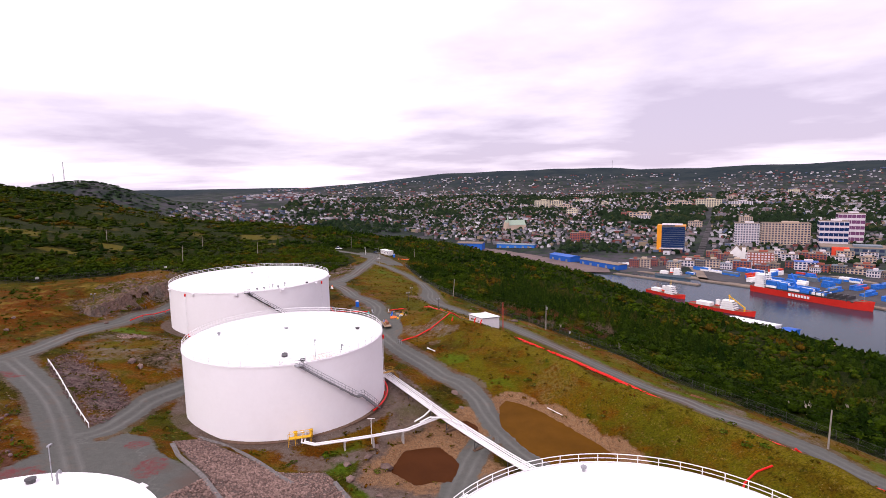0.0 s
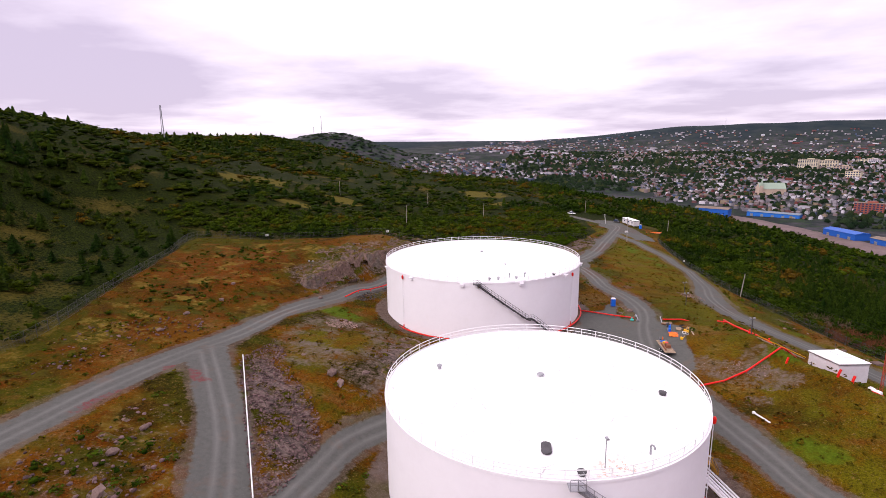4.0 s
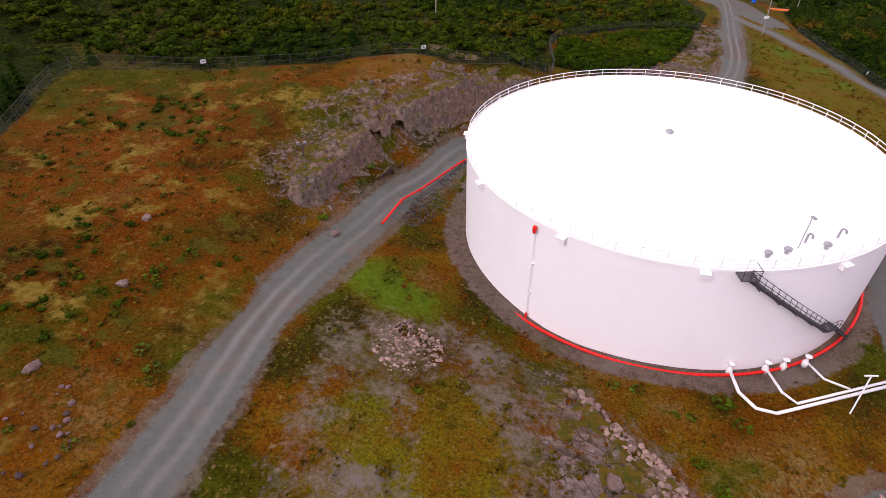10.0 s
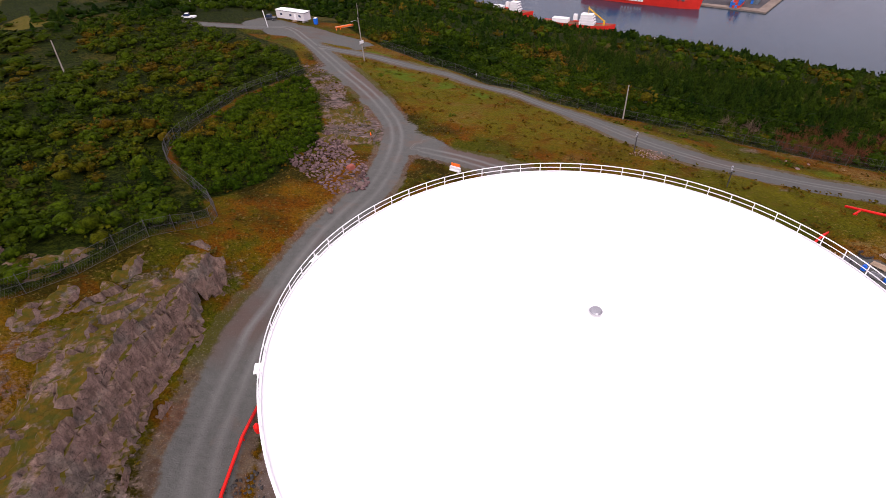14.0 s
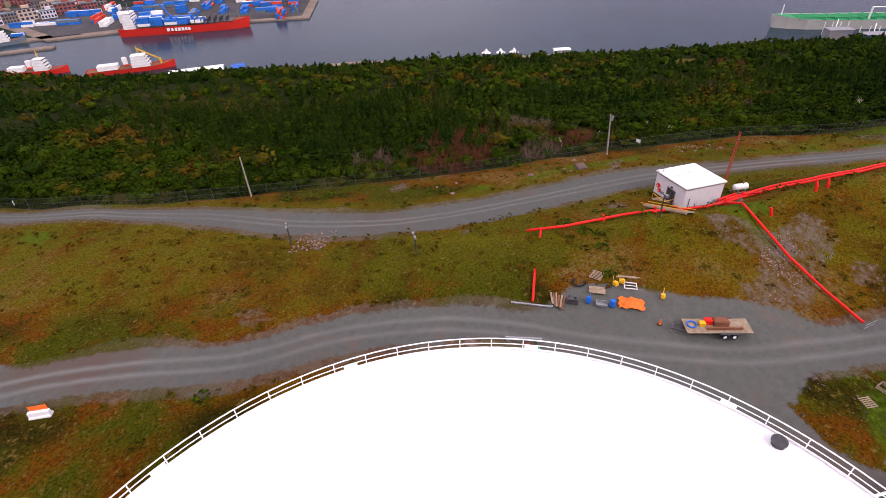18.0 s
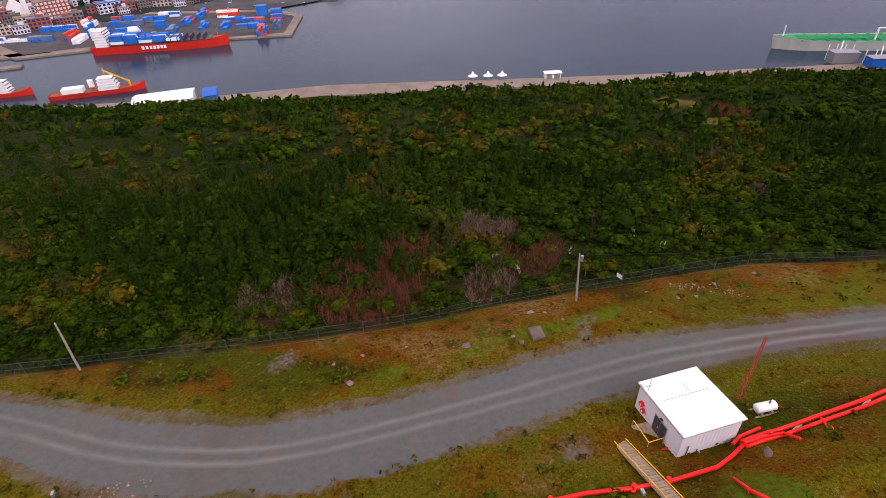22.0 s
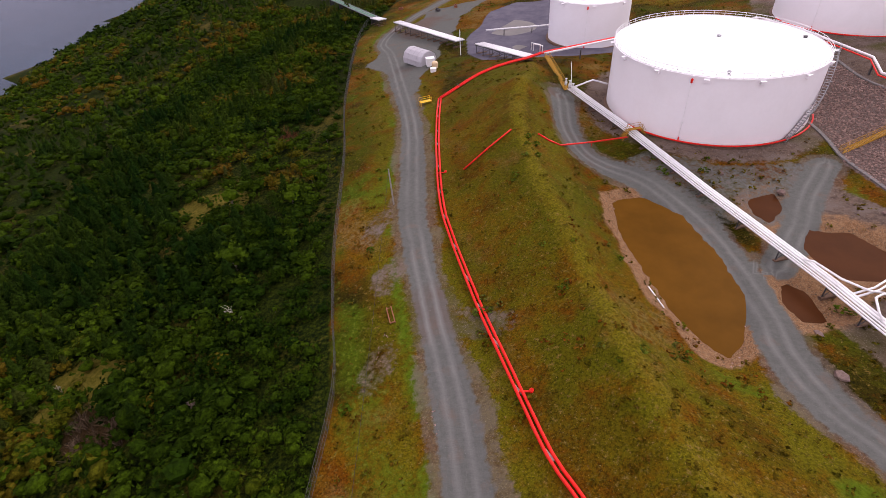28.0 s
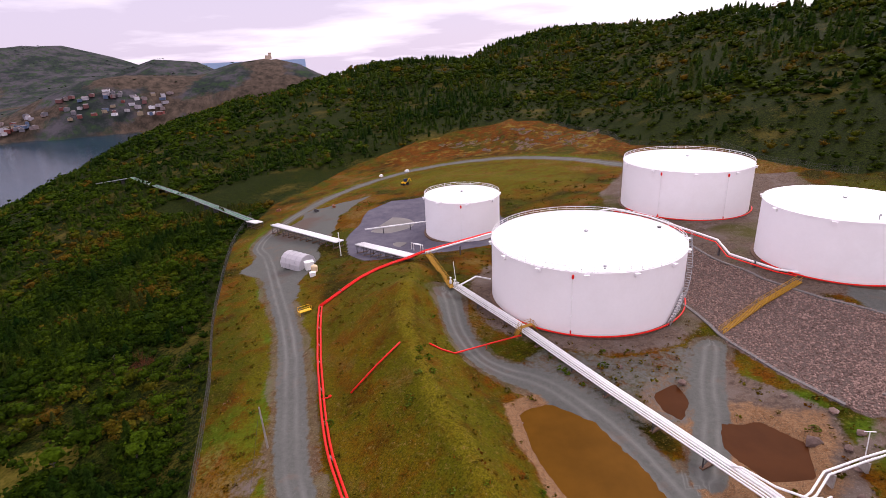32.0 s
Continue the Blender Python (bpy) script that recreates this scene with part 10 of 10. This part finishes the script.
# ---- east yard: tent, tanks, pipe bridges ----
tent = thing("storage_tent", (98, 13.6, hz(98, 13.6)), math.atan2(-30, 60), "grey fabric storage tent with a round roof", "tent")
prof = [(-3.2, 0), (-3.2, 1.6), (-2.6, 3.0), (-1.4, 3.9), (0, 4.2), (1.4, 3.9), (2.6, 3.0), (3.2, 1.6), (3.2, 0)]
tb = Build()
for x in (-4.2, 4.2):
    tb.v += [(x, p, q) for p, q in prof]
tb.f += [(k, k + 9, k + 10, k + 1) for k in range(8)] + [tuple(range(9)), tuple(range(17, 8, -1))]
part("cover", tb, material("grey_tent_fabric", (0.42, 0.40, 0.43), 0.6, vary=0.08, bump=0.1), tent)
part("doorway", Build().box((4.22, 0, 1.4), (0.05, 3.0, 2.8)), GALV, tent)
for x in (-2, 0, 2):
    part("hoop", Build().tube([(x, p * 1.01, q * 1.01) for p, q in prof], 0.05, 5), GALV, tent)
loose("equipment_cabinet", Build().box((0, 0, 1.1), (2.4, 2.0, 2.2)).box((0, 0, 2.25), (2.6, 2.2, 0.12)), PIPEW, "white equipment cabinet beside the tent", "cabinet", 92.6, 18.0, 0.6)
loose("water_tank", Build().lathe([(0.001, 0), (0.95, 0), (0.95, 1.7), (0.6, 2.0), (0.001, 2.05)], 18), material("cream_plastic", (0.65, 0.48, 0.30), 0.5, vary=0.06, bump=0.0), "cream plastic water tank", "tank", 89.6, 21.6)
loose("equipment_cabinet", Build().box((0, 0, 0.6), (1.6, 1.2, 1.2)).box((0, 0, 1.22), (1.7, 1.3, 0.06)), PIPEW, "small white equipment cabinet", "cabinet", 88.6, 25.4, 0.3)
loose("white_pole", Build().tube([(0, 0, -0.3), (0.1, 0, 7.5)], 0.12, 8), PIPEW, "slim white pole at the edge of the yard", "pole", 86.0, 9.0)
loose("crew_platform", Build().box((0, 0, 1.0), (3.0, 1.2, 0.1)).beam((-1.5, -0.6, 0), (-1.5, -0.6, 2.0), 0.08).beam((1.5, -0.6, 0), (1.5, -0.6, 2.0), 0.08).beam((-1.5, 0.6, 0), (-1.5, 0.6, 2.0), 0.08).beam((1.5, 0.6, 0), (1.5, 0.6, 2.0), 0.08).beam((-1.5, -0.6, 2.0), (1.5, -0.6, 2.0), 0.07).beam((-1.5, 0.6, 2.0), (1.5, 0.6, 2.0), 0.07), YELLOW, "yellow steel crossover platform", "platform", 81.5, 48.5, 0.8)


def bridge(a, b, wide, label, mat, n, legs=True):
    a, b = Vector(a), Vector(b)
    t = tagged(new("pipe_bridge"), label, "pipe bridge")
    d = (b - a)
    side = Vector((d.y, -d.x, 0)).normalized()
    for k in range(n):
        o = side * (wide * ((k + 0.5) / n - 0.5))
        part("pipe", Build().tube([a + o, b + o], wide / n * 0.46, 8), mat, t, smooth=True)
    part("tray", Build().beam(a - Vector((0, 0, 0.3)), b - Vector((0, 0, 0.3)), wide, 0.1), STEEL, t)
    if legs:
        m = max(2, int(d.length / 5))
        for k in range(m + 1):
            p = a.lerp(b, (k + 0.3) / (m + 0.6))
            trestle(t, (p.x, p.y), math.atan2(d.y, d.x), wide / 2, p.z - 0.35)
    return t


bridge((127, -31.5, -10.4), (89, 0.8, -5.6), 3.2, "bundle of white pipes bridging the yard on black trestles", PIPEW, 6)
bridge((81, 5.4, -4.6), (60.2, 27.5, 0.2), 3.2, "bundle of white pipes climbing towards the junction", PIPEW, 6)
bridge((146, -47.5, -14.0), (138, -40.6, -12.6), 3.4, "white head of the long pipe gallery", PIPEW, 6)
gal = tagged(new("pipe_gallery"), "long green covered pipe gallery running down the wooded slope", "pipe gallery")
ga = [(146, -47.5), (210, -102), (285, -156), (340, -188)]
gp = [Vector((x, y, hz(x, y) + 2.6)) for x, y in ga]
for k in range(5):
    part("pipe", Build().tube(offset([tuple(p) for p in gp], -1.3 + 0.65 * k), 0.24, 8), GREENP if k % 2 else GALV, gal)
for p in resample([tuple(p) for p in gp], 3.0):
    part("hoop", Build().box((p[0], p[1], p[2] + 0.3), (0.15, 3.6, 0.12), -0.66), GALV, gal)
for p in resample([tuple(p) for p in gp], 14.0):
    part("leg", Build().box((p[0], p[1], p[2] - 1.5), (0.3, 2.4, 3.0), -0.66), STEEL, gal)
part("basin_pipe", Build().tube([(85, -13.8, -6.4), (62, -20.5, -5.2)], 0.28, 10), PIPEW, tagged(new("basin_pipe_run"), "white pipe on posts across the lined basin", "pipe"), smooth=True)
for x, y in ((79, -15.6), (70, -18.2)):
    loose("pipe_post", Build().beam((0, 0, -0.3), (0, 0, -5.9 - hz(x, y)), 0.25), STEEL, "black post under the basin pipe", "post", x, y, group="basin posts")
single("basin_pool", Build().add([(x, y, -8.35) for x, y in [(82, -2), (84, -18), (80, -36), (70, -40), (64, -30), (66, -12), (72, 2)]], [tuple(range(7))]), water_material("silty_water", (0.17, 0.155, 0.14), 0.35, 0.04, 0.2), "shallow silty pool in the lined basin", "pool", kind="structure")
for x, y, nm, mt, lb in ((118.8, -54.6, "pump", STEEL, "dark pump unit in the yard"), (112, -58, "pump", RUST, "rusty pump unit in the yard"), (141.5, -66, "crate", RUST, "rusty red crate by the fence"), (105, -112, "crate", PIPEW, "white crate beside the far track"), (92, -116, "crate", PIPEW, "white crate beside the far track")):
    loose(nm, Build().box((0, 0, 0.5), (2.0, 1.2, 0.8)).box((0.3, 0, 1.0), (0.8, 0.7, 0.4)).box((0, 0, 0.05), (2.3, 1.4, 0.12)), mt, lb, nm, x, y, x)
dg = thing("backhoe", (86, -84, hz(86, -84)), 0.8, "small yellow backhoe on the far track", "digger")
part("body", Build().box((0, 0, 1.1), (2.6, 1.5, 1.0)).box((1.2, 0, 1.3), (1.2, 1.2, 0.7)), YELLOW, dg)
part("cab", Build().box((-0.3, 0, 2.2), (1.3, 1.3, 1.3)), GLASSD, dg)
part("arm", Build().beam((-1.3, 0, 1.4), (-2.6, 0, 3.0), 0.25).beam((-2.6, 0, 3.0), (-3.4, 0, 1.2), 0.22), YELLOW, dg)
for sx, rr in ((-0.8, 0.75), (1.3, 0.55)):
    for sy in (-0.85, 0.85):
        part("wheel", Build().tube([(sx, sy - 0.18, rr), (sx, sy + 0.18, rr)], rr, 14), BLACK, dg)
# woven-wire edging along the crushed rock
GABION = material("wire_gabion", (0.15, 0.135, 0.13), 0.9, vary=0.35, scale=2.0, fine=9.0, bump=0.5)
for line, lab in (([(-46, 84.5), (-43, 80.5), (-39, 77), (-36, 74), (-31, 68)], "grey wire gabion edging beside the yard"), ([(-45.5, 92.5), (-41, 91.5), (-36, 88), (-30, 82.5), (-24, 77)], "grey wire gabion edging below the slope"), ([(-3, 45), (-6.5, 58), (-12, 70), (-18, 79)], "grey wire gabion edging at the foot of the bank"), ([(-9, 17), (-19, 43), (-26, 53), (-38, 63)], "grey wire gabion edging at the head of the bank")):
    g = tagged(new("gabion_edge"), lab, "gabion")
    pts = resample([(x, y, 0) for x, y in line], 2.0)
    for a, b2 in zip(pts, pts[1:]):
        part("gabion", Build().beam((a[0], a[1], hz(a[0], a[1]) + 0.05), (b2[0], b2[1], hz(b2[0], b2[1]) + 0.05), 0.7, 0.25), GABION, g)
